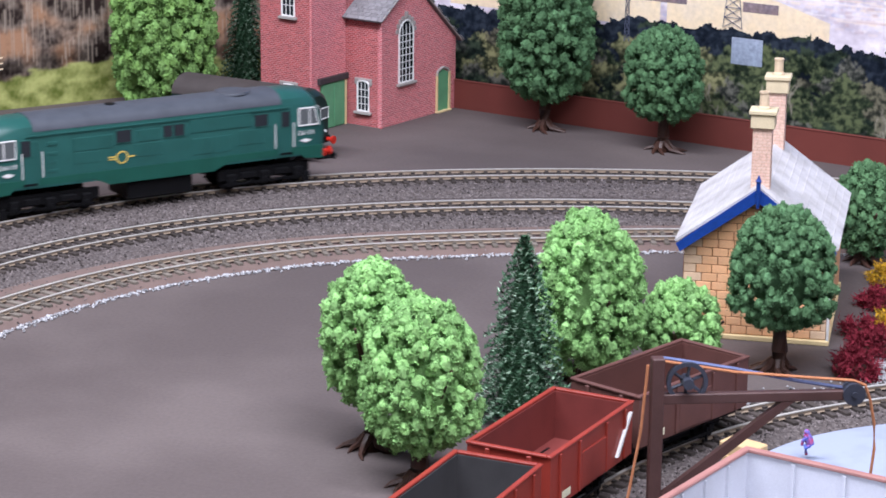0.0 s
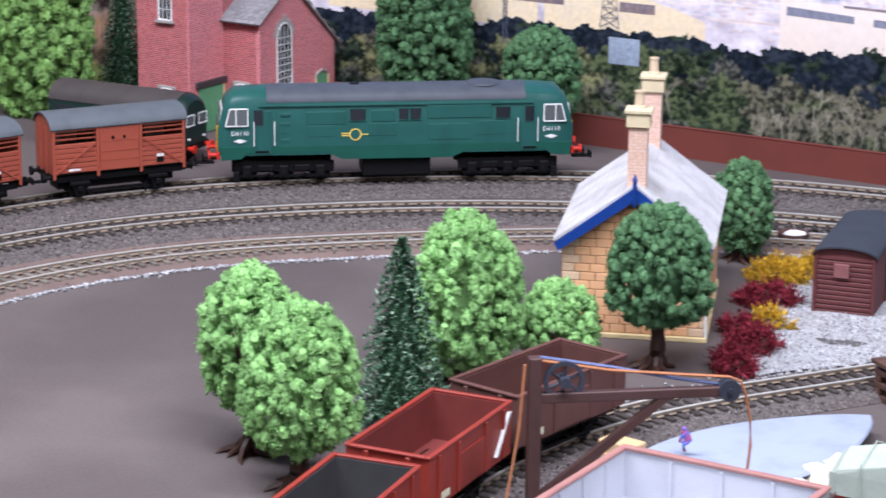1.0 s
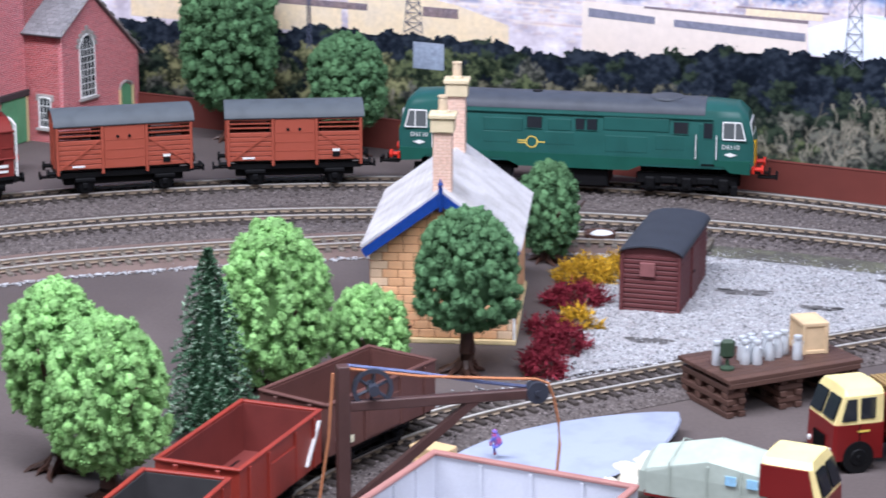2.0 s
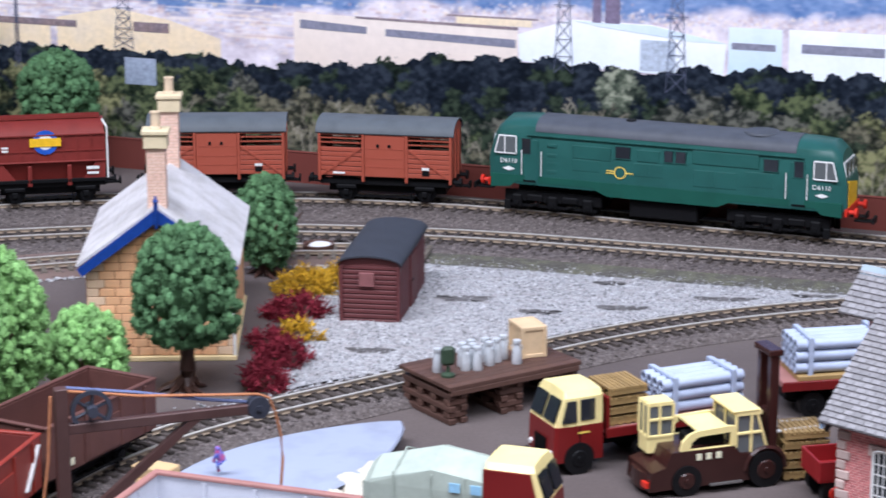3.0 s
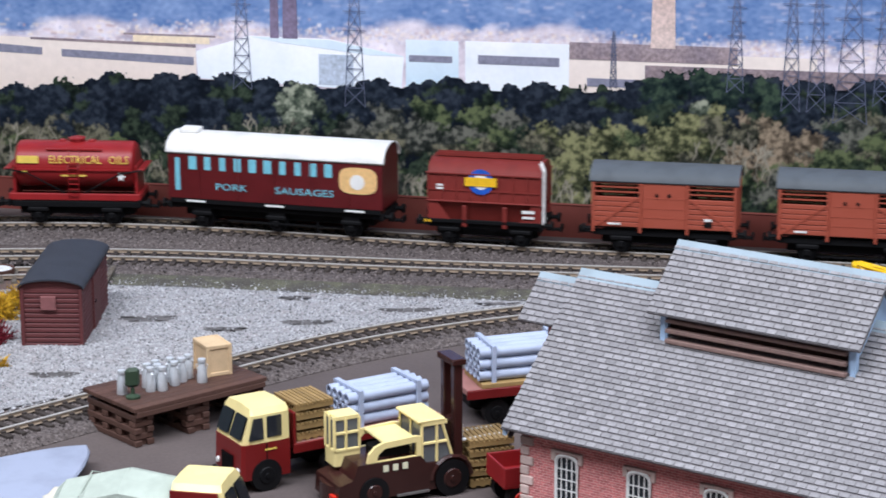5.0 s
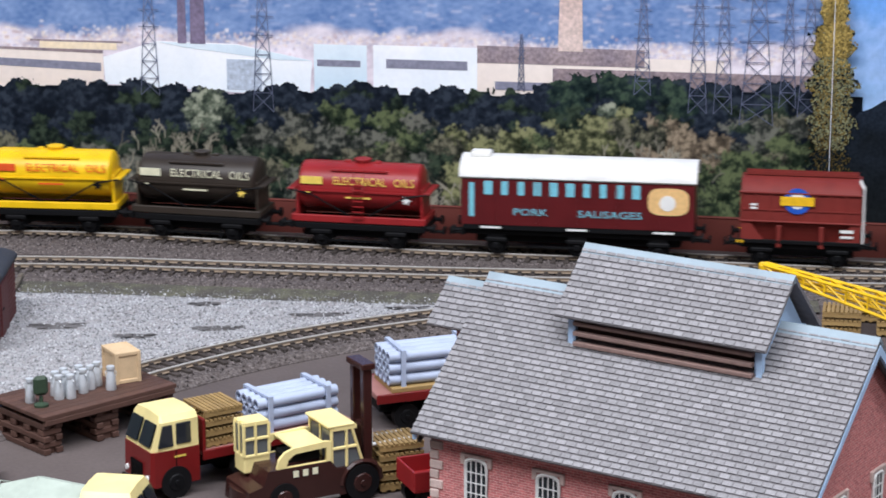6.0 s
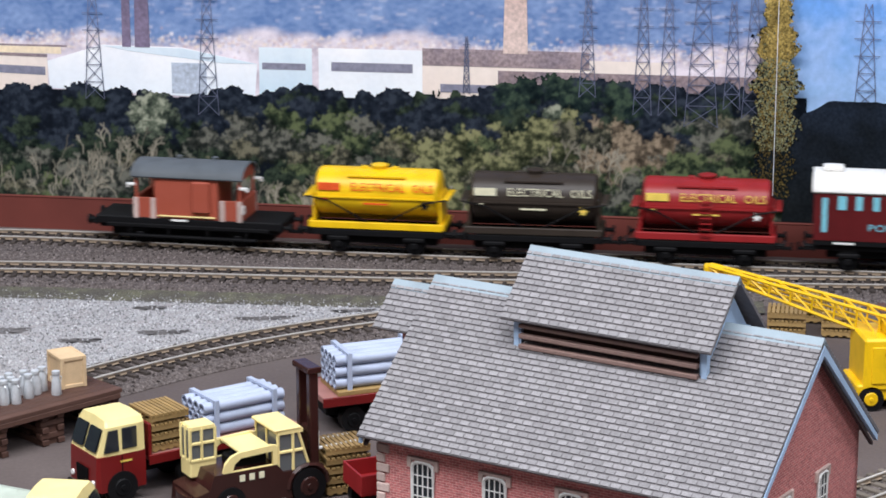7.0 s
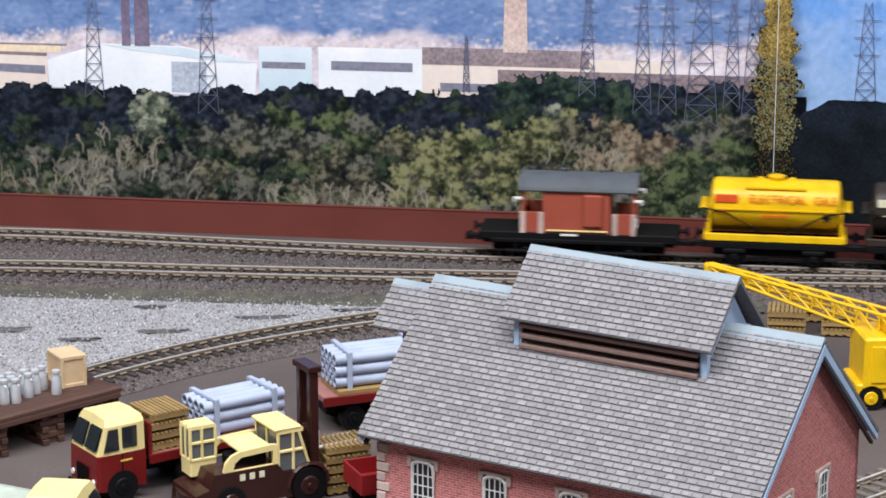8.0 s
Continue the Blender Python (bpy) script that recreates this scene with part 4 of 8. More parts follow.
# ---- the goods yard ground ----
def yard():
    def patch(name, pts, z, mat, label):
        cx, cy = sum(p[0] for p in pts) / len(pts), sum(p[1] for p in pts) / len(pts)
        rng = random.Random(len(name) + int(cx * 1000))
        rim = []
        for i, a in enumerate(pts):
            b = pts[(i + 1) % len(pts)]
            for k in range(6):
                u = k / 6
                rim.append((a[0] + (b[0] - a[0]) * u + rng.uniform(-0.0015, 0.0015), a[1] + (b[1] - a[1]) * u + rng.uniform(-0.0015, 0.0015), z))
        return tagged(part(name, Shape().add(rim + [(cx, cy, z)], [(i, (i + 1) % len(rim), len(rim)) for i in range(len(rim))]), mat), label, "ground", kind="structure")
    area = [(-0.205, 1.092), (-0.07, 1.198), (0.05, 1.262), (0.18, 1.285), (0.066, 1.317), (-0.009, 1.341), (-0.09, 1.353), (-0.155, 1.362), (-0.205, 1.33), (-0.212, 1.20)]
    patch("yard_ground", area, 0.0012, YARD, "pale grey stone chippings of the goods yard")
    STAINS = ((-0.128, 1.262, 0.020, 0.009), (-0.085, 1.240, 0.015, 0.006), (-0.042, 1.252, 0.018, 0.007), (-0.05, 1.30, 0.012, 0.006), (0.012, 1.275, 0.022, 0.006), (-0.165, 1.163, 0.016, 0.007), (0.06, 1.285, 0.016, 0.005))
    for u, v, rx, ry in STAINS:
        rx, ry = rx * 0.75, ry * 0.9
        pts = [(u + rx * math.cos(a) * (1 + 0.25 * math.sin(3 * a)), v + ry * math.sin(a) * (1 + 0.3 * math.cos(2 * a))) for a in [i * 0.6283 for i in range(10)]]
        patch("ash_patch", pts, 0.00135, SOOT, "dark ash stain on the yard chippings")
    edge = [at_run(MIDDLE, s) for s in np.arange(0.62, 1.12, 0.02)]
    pts = [(x + 0.030 * math.sin(h), y - 0.030 * math.cos(h)) for x, y, h in edge] + [(x + 0.052 * math.sin(h), y - 0.052 * math.cos(h)) for x, y, h in edge][::-1]
    n = len(edge)
    sh = Shape().add([(p[0], p[1], 0.0022 if i < n else 0.0016) for i, p in enumerate(pts)], [(i, i + 1, 2 * n - 2 - i, 2 * n - 1 - i) for i in range(n - 1)])
    tagged(part("verge", sh, MOSS), "mossy dark verge beside the ballast", "verge", kind="structure")
    rng = np.random.default_rng(12)
    poly = np.array(area)

    def inside(x, y):
        c = False
        for i in range(len(poly)):
            (x1, y1), (x2, y2) = poly[i], poly[i - 1]
            if (y1 > y) != (y2 > y) and x < (x2 - x1) * (y - y1) / (y2 - y1) + x1:
                c = not c
        return c
    spots = []
    while len(spots) < 16000:
        x, y = rng.uniform(-0.22, 0.19), rng.uniform(1.085, 1.365)
        if inside(x, y) and not (rng.uniform() < 0.8 and any(((x - u) / rx) ** 2 + ((y - v) / ry) ** 2 < 1.0 for u, v, rx, ry in STAINS)):
            spots.append((x, y, 0.0014))
    scatter("loose_chippings", spots, 0.0007, PALE_STONES, None, "pale loose chippings over the goods yard", 21)
    spots = []
    for _ in range(2200):
        x, y, h = at_run(INNER, rng.uniform(0.0, 0.76))
        o = 0.019 + abs(rng.normal(0, 0.0022))
        spots.append((x + o * math.sin(h), y - o * math.cos(h), 0.0007))
    scatter("loose_chippings", spots, 0.0009, PALE_STONES, None, "pale chippings along the inner siding", 22)
    spots = []
    for _ in range(2500):
        x, y, h = at_run(SIDING, rng.uniform(0.30, 0.75))
        o = -0.018 - abs(rng.normal(0, 0.006))
        spots.append((x + o * math.sin(h), y - o * math.cos(h), 0.001))
    scatter("loose_chippings", spots, 0.0009, PALE_STONES, None, "pale chippings beside the yard siding", 23)


yard()


# ---- buildings ----
def window(root, at, wide, low, high, arch=0.0, cols=3, rows=4, sill=None):
    """A white-framed window with glazing bars on a wall's local plane (x along, z up, -y out)."""
    pts = [(-wide / 2, low), (wide / 2, low), (wide / 2, high - arch)]
    if arch:
        pts += [(wide / 2 * math.cos(a), high - arch + arch * math.sin(a)) for a in [math.pi * i / 8 for i in range(1, 8)]]
    pts += [(-wide / 2, high - arch)]
    win = part("window", Shape().prism(pts, -0.0004, 0.001, "y"), PANE, root, at=at)
    rim = [(p[0], p[1]) for p in pts] + [pts[0]]
    part("window_frame", Shape().tube([(x, -0.0006, z) for x, z in rim], 0.0008, 5), WHITE, win)
    for i in range(1, cols):
        x = -wide / 2 + wide * i / cols
        part("glazing_bar", Shape().box((x, -0.0005, (low + high - arch * 0.3) / 2), (0.0004, 0.0005, high - low - arch * 0.3)), WHITE, win)
    for i in range(1, rows):
        part("glazing_bar", Shape().box((0, -0.0005, low + (high - arch * 0.6 - low) * i / rows), (wide, 0.0005, 0.0004)), WHITE, win)
    part("sill", Shape().box((0, -0.0012, low - 0.0014), (wide + 0.0046, 0.0028, 0.0018), 0.0003), sill or GREY_STONE, win)
    head = Shape()
    if arch > wide * 0.3:
        for i in range(9):
            a = math.pi * (i + 0.5) / 9
            r = wide / 2 + 0.0022
            head.box((r * math.cos(a), -0.0004, high - arch + (arch + 0.0022) * math.sin(a)), (0.0030, 0.0016, 0.0030), 0.0004)
        head.box((0, -0.0006, high + 0.0042), (0.0026, 0.0020, 0.0036), 0.0004)
    else:
        for s in (-1, 1):
            head.box((s * (wide / 2 + 0.0014), -0.0004, high - 0.0006), (0.0022, 0.0014, 0.0046), 0.0003)
        head.box((0, -0.0004, high + 0.0010), (wide + 0.0014, 0.0014, 0.0016), 0.0003)
    part("stone_head", head, sill or GREY_STONE, win)


def church():
    root = thing("church", frame_xy((-0.615, 1.5227), (0.26, 0.966)), "red brick card church with green doors and a square tower", "church")
    gable = [(0, 0), (0.0886, 0), (0.0886, 0.051), (0.034, 0.098), (0, 0.0765)]
    # Right-facing walls get the paler brick, their light put into the colour.
    part("gable_wall", Shape().prism(gable, 0, 0.003, "y"), BRICK_LIT, root, "", uv=True)
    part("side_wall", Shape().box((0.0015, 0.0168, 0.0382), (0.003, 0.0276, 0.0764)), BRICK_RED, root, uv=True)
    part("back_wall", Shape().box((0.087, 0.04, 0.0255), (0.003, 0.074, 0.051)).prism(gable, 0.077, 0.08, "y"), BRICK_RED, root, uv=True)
    part("corner_pilaster", Shape().box((-0.0004, -0.0003, 0.038), (0.0018, 0.0018, 0.076), 0.0002), BRICK_LIT, root, uv=True)
    for p, q, name in (((0.034, 0.0985), (-0.004, 0.0735), "roof"), ((0.034, 0.0985), (0.0930, 0.0475), "roof")):
        dx, dz = q[0] - p[0], q[1] - p[1]
        n = Vector((-dz, dx)).normalized() * 0.0012
        if n.y < 0:
            n = -n
        slab = part(name, Shape().prism([p, q, (q[0] + n.x, q[1] + n.y), (p[0] + n.x, p[1] + n.y)], -0.0022, 0.080, "y"), SLATE_BED, root, "grey slate roof")
        tiles, rows = Shape(), 13
        for i in range(rows):
            u = (i + 0.5) / rows
            for k in range(15):
                yy = -0.0015 + (k + (i % 2) * 0.5) * 0.0053
                c = (p[0] + dx * u + n.x * 1.25, yy, p[1] + dz * u + n.y * 1.25)
                tiles.m = Matrix.Translation(c) @ Matrix.Rotation(-math.atan2(dz, dx), 4, "Y")
                tiles.box((0, 0, 0), (math.hypot(dx, dz) / rows * 0.95, 0.0049, 0.0004))
        tagged(part("slate", tiles, SLATE, slab), kind="stuff")
    part("verge_trim", Shape().tube([(-0.004, -0.0025, 0.0742), (0.034, -0.0025, 0.0994), (0.0930, -0.0025, 0.0482)], 0.0007, 5), GREY_STONE, root)
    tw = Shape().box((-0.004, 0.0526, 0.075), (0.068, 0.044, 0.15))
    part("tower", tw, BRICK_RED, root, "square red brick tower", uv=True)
    # Thin sheet in the paler brick makes this tower side look lit.
    part("tower_lit_face", Shape().box((-0.019, 0.0303, 0.075), (0.0372, 0.0006, 0.15)), BRICK_LIT, root, uv=True)
    part("corner_pilaster", Shape().box((-0.0382, 0.0304, 0.075), (0.0016, 0.0016, 0.15), 0.0002), BRICK_LIT, root, uv=True)
    window(root, pose(0.0280, 0, 0), 0.0165, 0.0285, 0.0715, 0.009, 4, 8)
    face = lambda x, y: pose(x, y, 0, 0, 0, -90)
    window(root, face(0, 0.0150), 0.0095, 0.0105, 0.0315, 0.002, 3, 4)
    window(root, face(-0.038, 0.0500), 0.0105, 0.0780, 0.1080, 0.002, 3, 4)
    window(root, face(-0.038, 0.0500), 0.0105, 0.0120, 0.0310, 0.002, 3, 4)
    door = part("door", Shape().box((-0.0165, 0.0294, 0.0158), (0.0255, 0.0014, 0.0316), 0.0002), GREEN_DOOR, root, "green double doors")
    part("door_leaf", Shape().box((-0.0232, 0.0285, 0.0158), (0.0115, 0.0008, 0.0300), 0.0002), GREEN_DOOR, door)
    part("door_leaf", Shape().box((-0.0098, 0.0285, 0.0158), (0.0115, 0.0008, 0.0300), 0.0002), GREEN_DOOR, door)
    part("door_post", Shape().box((-0.0030, 0.0286, 0.0158), (0.0016, 0.0016, 0.0316)), PLINTH, door)
    part("lintel", Shape().box((-0.0165, 0.0286, 0.0338), (0.0325, 0.0026, 0.0042), 0.0003), LINTEL, root, "dark timber lintel")
    door = part("door", Shape().prism([(0.0655, 0), (0.0785, 0), (0.0785, 0.0275), (0.072, 0.0305), (0.0655, 0.0275)], -0.0008, 0.0005, "y"), GREEN_DOOR, root, "green side door")
    part("door_post", Shape().box((0.0795, -0.0009, 0.0140), (0.0018, 0.0018, 0.0280)).box((0.0648, -0.0009, 0.0140), (0.0012, 0.0014, 0.0280)), PLINTH, door)
    part("door_step", Shape().box((0.072, -0.0016, 0.0006), (0.017, 0.003, 0.0012), 0.0002), PLINTH, door)
    part("stone_head", Shape().tube([(0.0645, -0.0008, 0.0265), (0.0660, -0.0008, 0.0300), (0.072, -0.0008, 0.0320), (0.0782, -0.0008, 0.0300), (0.0798, -0.0008, 0.0265)], 0.0010, 5), GREY_STONE, door)


church()


def station():
    W, D, E, A = 0.0718, 0.108, 0.0520, 0.0783
    root = thing("station_building", frame_xy((-0.3017, 1.1345), (0.9903, 0.1392)), "buff stone station building with blue bargeboards and two chimneys", "building")
    gable = [(0, 0), (W, 0), (W, E), (W / 2, A), (0, E)]
    front = part("front_wall", Shape().prism(gable, 0.0006, 0.003, "y"), SAND_JOINT, root)
    part("back_wall", Shape().prism(gable, D - 0.003, D, "y"), SAND_BLOCK, root)
    side = part("side_wall", Shape().box((W - 0.0018, D / 2, E / 2), (0.0024, D - 0.006, E)), SAND_JOINT, root)
    part("side_wall", Shape().box((0.0018, D / 2, E / 2), (0.0024, D - 0.006, E)), SAND_BLOCK, root)
    part("plinth", Shape().box((W / 2, D / 2, 0.0013), (W + 0.003, D + 0.003, 0.0026), 0.0004), PLINTH, root, "cream plinth")
    hgt = 0.00435
    z, row = 0.0028, 0
    while z < A - 0.003:
        inset = 0 if z + hgt <= E else (z + hgt - E) / (A - E) * W / 2
        x, end = inset + 0.0002, W - inset - 0.0002
        first = True
        while x < end - 0.0006:
            quoin = z + hgt <= E and (first or end - x < 0.0095)
            ln = (0.0062 if row % 2 else 0.0090) if quoin else 0.0078
            if first and not quoin:
                ln = 0.0045 if row % 2 else 0.0078
            ln = min(ln, end - x)
            blk = Shape().box((x + ln / 2, 0.0003, z + hgt / 2), (ln - 0.0004, 0.0012, hgt - 0.0004), 0.0002)
            part("block", blk, SAND_EDGE if quoin else SAND_BLOCK, front)
            x += ln
            first = False
        z += hgt
        row += 1
    z, row = 0.0028, 0
    while z < E - 0.004:
        y = 0.001
        while y < D - 0.002:
            ln = min(0.0045 if (row % 2 and y < 0.003) else 0.0078, D - 0.001 - y)
            part("block", Shape().box((W - 0.0003, y + ln / 2, z + hgt / 2), (0.0012, ln - 0.0004, hgt - 0.0004)), SAND_EDGE if y < 0.004 else SAND_BLOCK, side)
            y += ln
        z += hgt
        row += 1
    slope = math.atan2(A - E, W / 2)
    for s in (-1, 1):
        lo = (W / 2 + s * (W / 2 + 0.0034), E - 0.0034 * math.tan(slope))
        hi = (W / 2, A)
        n = (math.sin(slope) * s * 0.0013, math.cos(slope) * 0.0013)
        slab = part("roof", Shape().prism([hi, lo, (lo[0] + n[0], lo[1] + n[1]), (hi[0], hi[1] + 0.0016)], -0.0050, D + 0.006, "y"), STATION_SLATE, root, "pale grey card slate roof")
        for k in range(1, 11):
            u = k / 11
            part("slate_course", Shape().box((hi[0] + (lo[0] - hi[0]) * u + n[0] * 1.02, D / 2, hi[1] + (lo[1] - hi[1]) * u + n[1] * 1.04), (0.0003, D + 0.0108, 0.0003)), STATION_SLATE, slab)
        lo2, w = (lo[0], lo[1] - 0.0006), 0.0062
        part("bargeboard", Shape().prism([(hi[0], hi[1] + 0.0006), lo2, (lo2[0] - s * 0.0022, lo2[1] - 0.0038), (lo2[0] - s * 0.0052, lo2[1] - 0.0036 + 0.002), (hi[0], hi[1] - w)], -0.0062, -0.0050, "y"), BARGE_BLUE, root, "dark blue bargeboard")
    part("finial", Shape().lathe([(0.0008, -0.009), (0.0011, -0.006), (0.0011, 0.004), (0.0016, 0.0045), (0.0008, 0.0058), (0.0003, 0.0075)], (W / 2, -0.0066, A), 8), BARGE_BLUE, root, "blue turned finial")
    part("downpipe", Shape().cyl((W + 0.0006, -0.0004, 0.001), (W + 0.0006, -0.0004, E - 0.003), 0.0007, 0.0007, 6), WHITE, root)
    for y in (0.0075, 0.0960):
        stack = part("chimney", Shape().box((W / 2, y, 0.0900), (0.0093, 0.0086, 0.0340), 0.0002), CHIMNEY, root, "pinkish brick chimney stack", uv=True)
        part("cap", Shape().box((W / 2, y, 0.1103), (0.0118, 0.0110, 0.0068), 0.0004), CAP_STONE, stack)
        part("cap_slab", Shape().box((W / 2, y, 0.1149), (0.0136, 0.0126, 0.0022), 0.0004), CAP_STONE, stack)
        part("chimney_pot", Shape().lathe([(0.0032, 0), (0.0030, 0.0012), (0.0024, 0.0016), (0.0023, 0.0078), (0.0026, 0.0080), (0.0026, 0.0088), (0.0018, 0.0088), (0.0016, 0.004)], (W / 2, y, 0.1158), 12), TERRACOTTA, stack, "", True)


station()


def store_hut():
    W, D, E, T = 0.0318, 0.080, 0.0315, 0.0362
    root = thing("store_hut", pose(-0.1878, 1.2145, 0, 0, 0, -3.0), "old maroon van body used as a store hut, dark felt roof", "hut")
    part("core", Shape().box((W / 2, D / 2, E / 2), (W - 0.002, D - 0.002, E)), VAN_BODY, root)
    n = 12
    for i in range(n):
        z = (i + 0.5) * E / n
        part("plank", Shape().box((W / 2, 0.0006, z), (W, 0.0014, E / n * 0.86), 0.0004), VAN_BODY, root)
        part("plank", Shape().box((W - 0.0006, D / 2, z), (0.0014, D - 0.002, E / n * 0.86), 0.0004), VAN_BODY, root)
    for x in (0.0008, W - 0.0008):
        part("corner_post", Shape().box((x, 0.0003, E / 2), (0.0020, 0.0026, E), 0.0003), VAN_BODY, root)
    arc = [(W / 2 - (W / 2 + 0.0012) * math.cos(math.pi * i / 14), E + (T - E) * math.sin(math.pi * i / 14)) for i in range(15)]
    part("gable_end", Shape().prism([(0.0, E - 0.001)] + [(p[0], p[1] - 0.0006) for p in arc] + [(W, E - 0.001)], 0.0, 0.0016, "y"), VAN_BODY, root)
    part("roof", Shape().prism(arc + [(p[0], p[1] + 0.0009) for p in arc[::-1]], -0.0022, D + 0.002, "y"), FELT, root, "dark blue-grey felt roof", True)
    part("hatch", Shape().box((W / 2 - 0.0015, -0.0006, E * 0.76), (0.0080, 0.0016, 0.0074), 0.0003), HATCH, root, "faded pink hatch")
    part("door", Shape().box((W + 0.0004, D * 0.5, E * 0.48), (0.0012, 0.0200, E * 0.9), 0.0003), VAN_BODY, root)
    part("door_latch", Shape().box((W + 0.0012, D * 0.42, E * 0.5), (0.0006, 0.0030, 0.0010)), BLACK, root)


store_hut()


def engine_shed():
    L, S, E, R = 0.1775, 0.1175, 0.0456, 0.0976
    root = thing("engine_shed", frame_xy((0.0469, 0.9450), (0.7978, -0.6030)), "pink brick card shed with grey slate roof and louvred lantern", "shed")
    x0, x1, y0, y1 = 0.006, L - 0.006, 0.006, S - 0.006
    part("front_wall", Shape().box(((x0 + x1) / 2, y0 + 0.0015, E / 2 + 0.002), (x1 - x0, 0.003, E + 0.004)), SHED_BRICK, root, uv=True)
    part("back_wall", Shape().box(((x0 + x1) / 2, y1 - 0.0015, E / 2 + 0.002), (x1 - x0, 0.003, E + 0.004)), SHED_BRICK, root, uv=True)
    for x in (x0, x1 - 0.003):
        part("gable_wall", Shape().prism([(y0, 0), (y1, 0), (y1, E + 0.0045), (S / 2, R - 0.002), (y0, E + 0.0045)], x, x + 0.003, "x"), SHED_BRICK, root, uv=True)
    for i in range(12):
        for x, d in ((x0, 1), (x1, -1)):
            ln = 0.0062 if i % 2 else 0.0042
            part("quoin", Shape().box((x + d * ln / 2 - d * 0.0006, y0, 0.0022 + i * 0.0042), (ln, 0.0014, 0.0036), 0.0003), QUOIN, root)
    for x in (0.028, 0.062, 0.097, 0.132):
        window(root, pose(x, y0, 0), 0.0100, 0.014, 0.0375, 0.0025, 4, 5, QUOIN)
    window(root, pose(x1, 0.040, 0, 0, 0, 90), 0.0085, 0.016, 0.040, 0.002, 3, 5, QUOIN)
    window(root, pose(x1, 0.075, 0, 0, 0, 90), 0.0085, 0.016, 0.040, 0.002, 3, 5, QUOIN)

    def slope(a, b, lo, hi, parent, row_h, picked=0, name="roof"):
        """A slated pitch from foot lo=(y, z) to head hi between x=a and x=b."""
        dy, dz = hi[0] - lo[0], hi[1] - lo[1]
        ln = math.hypot(dy, dz)
        ang = math.atan2(dz, dy)
        up = Vector((0, -math.sin(ang), math.cos(ang))) if dy > 0 else Vector((0, math.sin(ang), -math.cos(ang)))
        if up.z < 0:
            up = -up
        o = Vector((0, lo[0], lo[1]))
        t = Vector((0, dy, dz)) / ln
        pt = lambda x, s, h: tuple(o + Vector((x, 0, 0)) + t * s + up * h)
        slab = part(name, Shape().add([pt(x, s, h) for x in (a, b) for s in (0, ln) for h in (0, 0.0012)], [(0, 1, 3, 2), (4, 6, 7, 5), (0, 4, 5, 1), (2, 3, 7, 6), (0, 2, 6, 4), (1, 5, 7, 3)]), SLATE_BED, parent, "grey printed slates with pale patches")
        rows, wide = int(ln / row_h), 0.0045
        step = ln / rows
        rest = Shape()
        n = 0
        for r in range(rows):
            x = a - (wide * 0.5 if r % 2 else 0)
            while x < b - 0.0002:
                xa, xb = max(x + 0.00024, a), min(x + wide - 0.00024, b)
                if xb - xa > 0.0006:
                    s0, s1 = (r + 0.12) * step, (r + 0.90) * step
                    q = [pt(xa, s0, 0.0012), pt(xb, s0, 0.0012), pt(xb, s0, 0.0018), pt(xa, s0, 0.0018), pt(xa, s1, 0.0013), pt(xb, s1, 0.0013)]
                    faces = [(0, 1, 2, 3), (3, 2, 5, 4), (0, 3, 4), (1, 5, 2)]
                    if picked and n < picked and r >= rows - 8:
                        part("slate", Shape().add(q, faces), SLATE, slab)
                        n += 1
                    else:
                        rest.add(q, faces)
                x += wide
        tagged(part("slate", rest, SLATE, slab), kind="stuff")
        return slab

    lo = (0.0, E)
    slope(0, L, (0, E - 0.0008), (S / 2, R), root, 0.0027, 290)
    slope(0, L, (S, E - 0.0008), (S / 2, R), root, 0.0027)
    part("ridge", Shape().prism([(S / 2 - 0.0035, R - 0.0012), (S / 2, R + 0.0026), (S / 2 + 0.0035, R - 0.0012), (S / 2, R - 0.001)], 0, L, "x"), RIDGE_CARD, root, "pale blue-grey card ridge")
    for x in (-0.0002, L - 0.0016):
        part("bargeboard", Shape().prism([(0.001, E - 0.0035), (S / 2, R - 0.0045), (S - 0.001, E - 0.0035), (S - 0.001, E - 0.0010), (S / 2, R - 0.0005), (0.001, E - 0.0010)], x, x + 0.0018, "x"), RAW_CARD, root, "pale blue raw card edge")
        part("soffit", Shape().prism([(0.003, E - 0.0050), (S / 2, R - 0.0065), (S - 0.003, E - 0.0050), (S - 0.003, E - 0.0036), (S / 2, R - 0.0048), (0.003, E - 0.0036)], x - 0.001 if x > 0.1 else x + 0.001, x + 0.0006 if x > 0.1 else x + 0.003, "x"), LINTEL, root)
    # lantern along the ridge
    a, b, half, foot, eave, top = 0.0505, 0.1370, 0.0190, 0.0790, 0.0945, 0.1170
    lan = part("lantern", Shape().box(((a + b) / 2, S / 2, (foot + eave) / 2), (b - a - 0.004, 2 * half - 0.004, eave - foot)), DARK_LOUVRE, root, "dark louvred roof lantern")
    for s in (-1, 1):
        for i in range(3):
            z = foot + 0.0035 + i * 0.0043
            part("louvre", Shape().box(((a + b) / 2, S / 2 + s * (half + 0.0010), z), (b - a - 0.006, 0.0030, 0.0018), 0.0003), LOUVRE_SLAT, lan)
        for x in (a + 0.001, b - 0.001):
            part("corner_post", Shape().box((x, S / 2 + s * (half - 0.001), (foot + eave) / 2), (0.0024, 0.0028, eave - foot)), RAW_CARD, lan)
    for x in (a + 0.0015, b - 0.0030):
        part("lantern_gable", Shape().prism([(S / 2 - half, foot + 0.004), (S / 2 + half, foot + 0.004), (S / 2 + half, eave), (S / 2, top - 0.001), (S / 2 - half, eave)], x, x + 0.0015, "x"), RAW_CARD, lan)
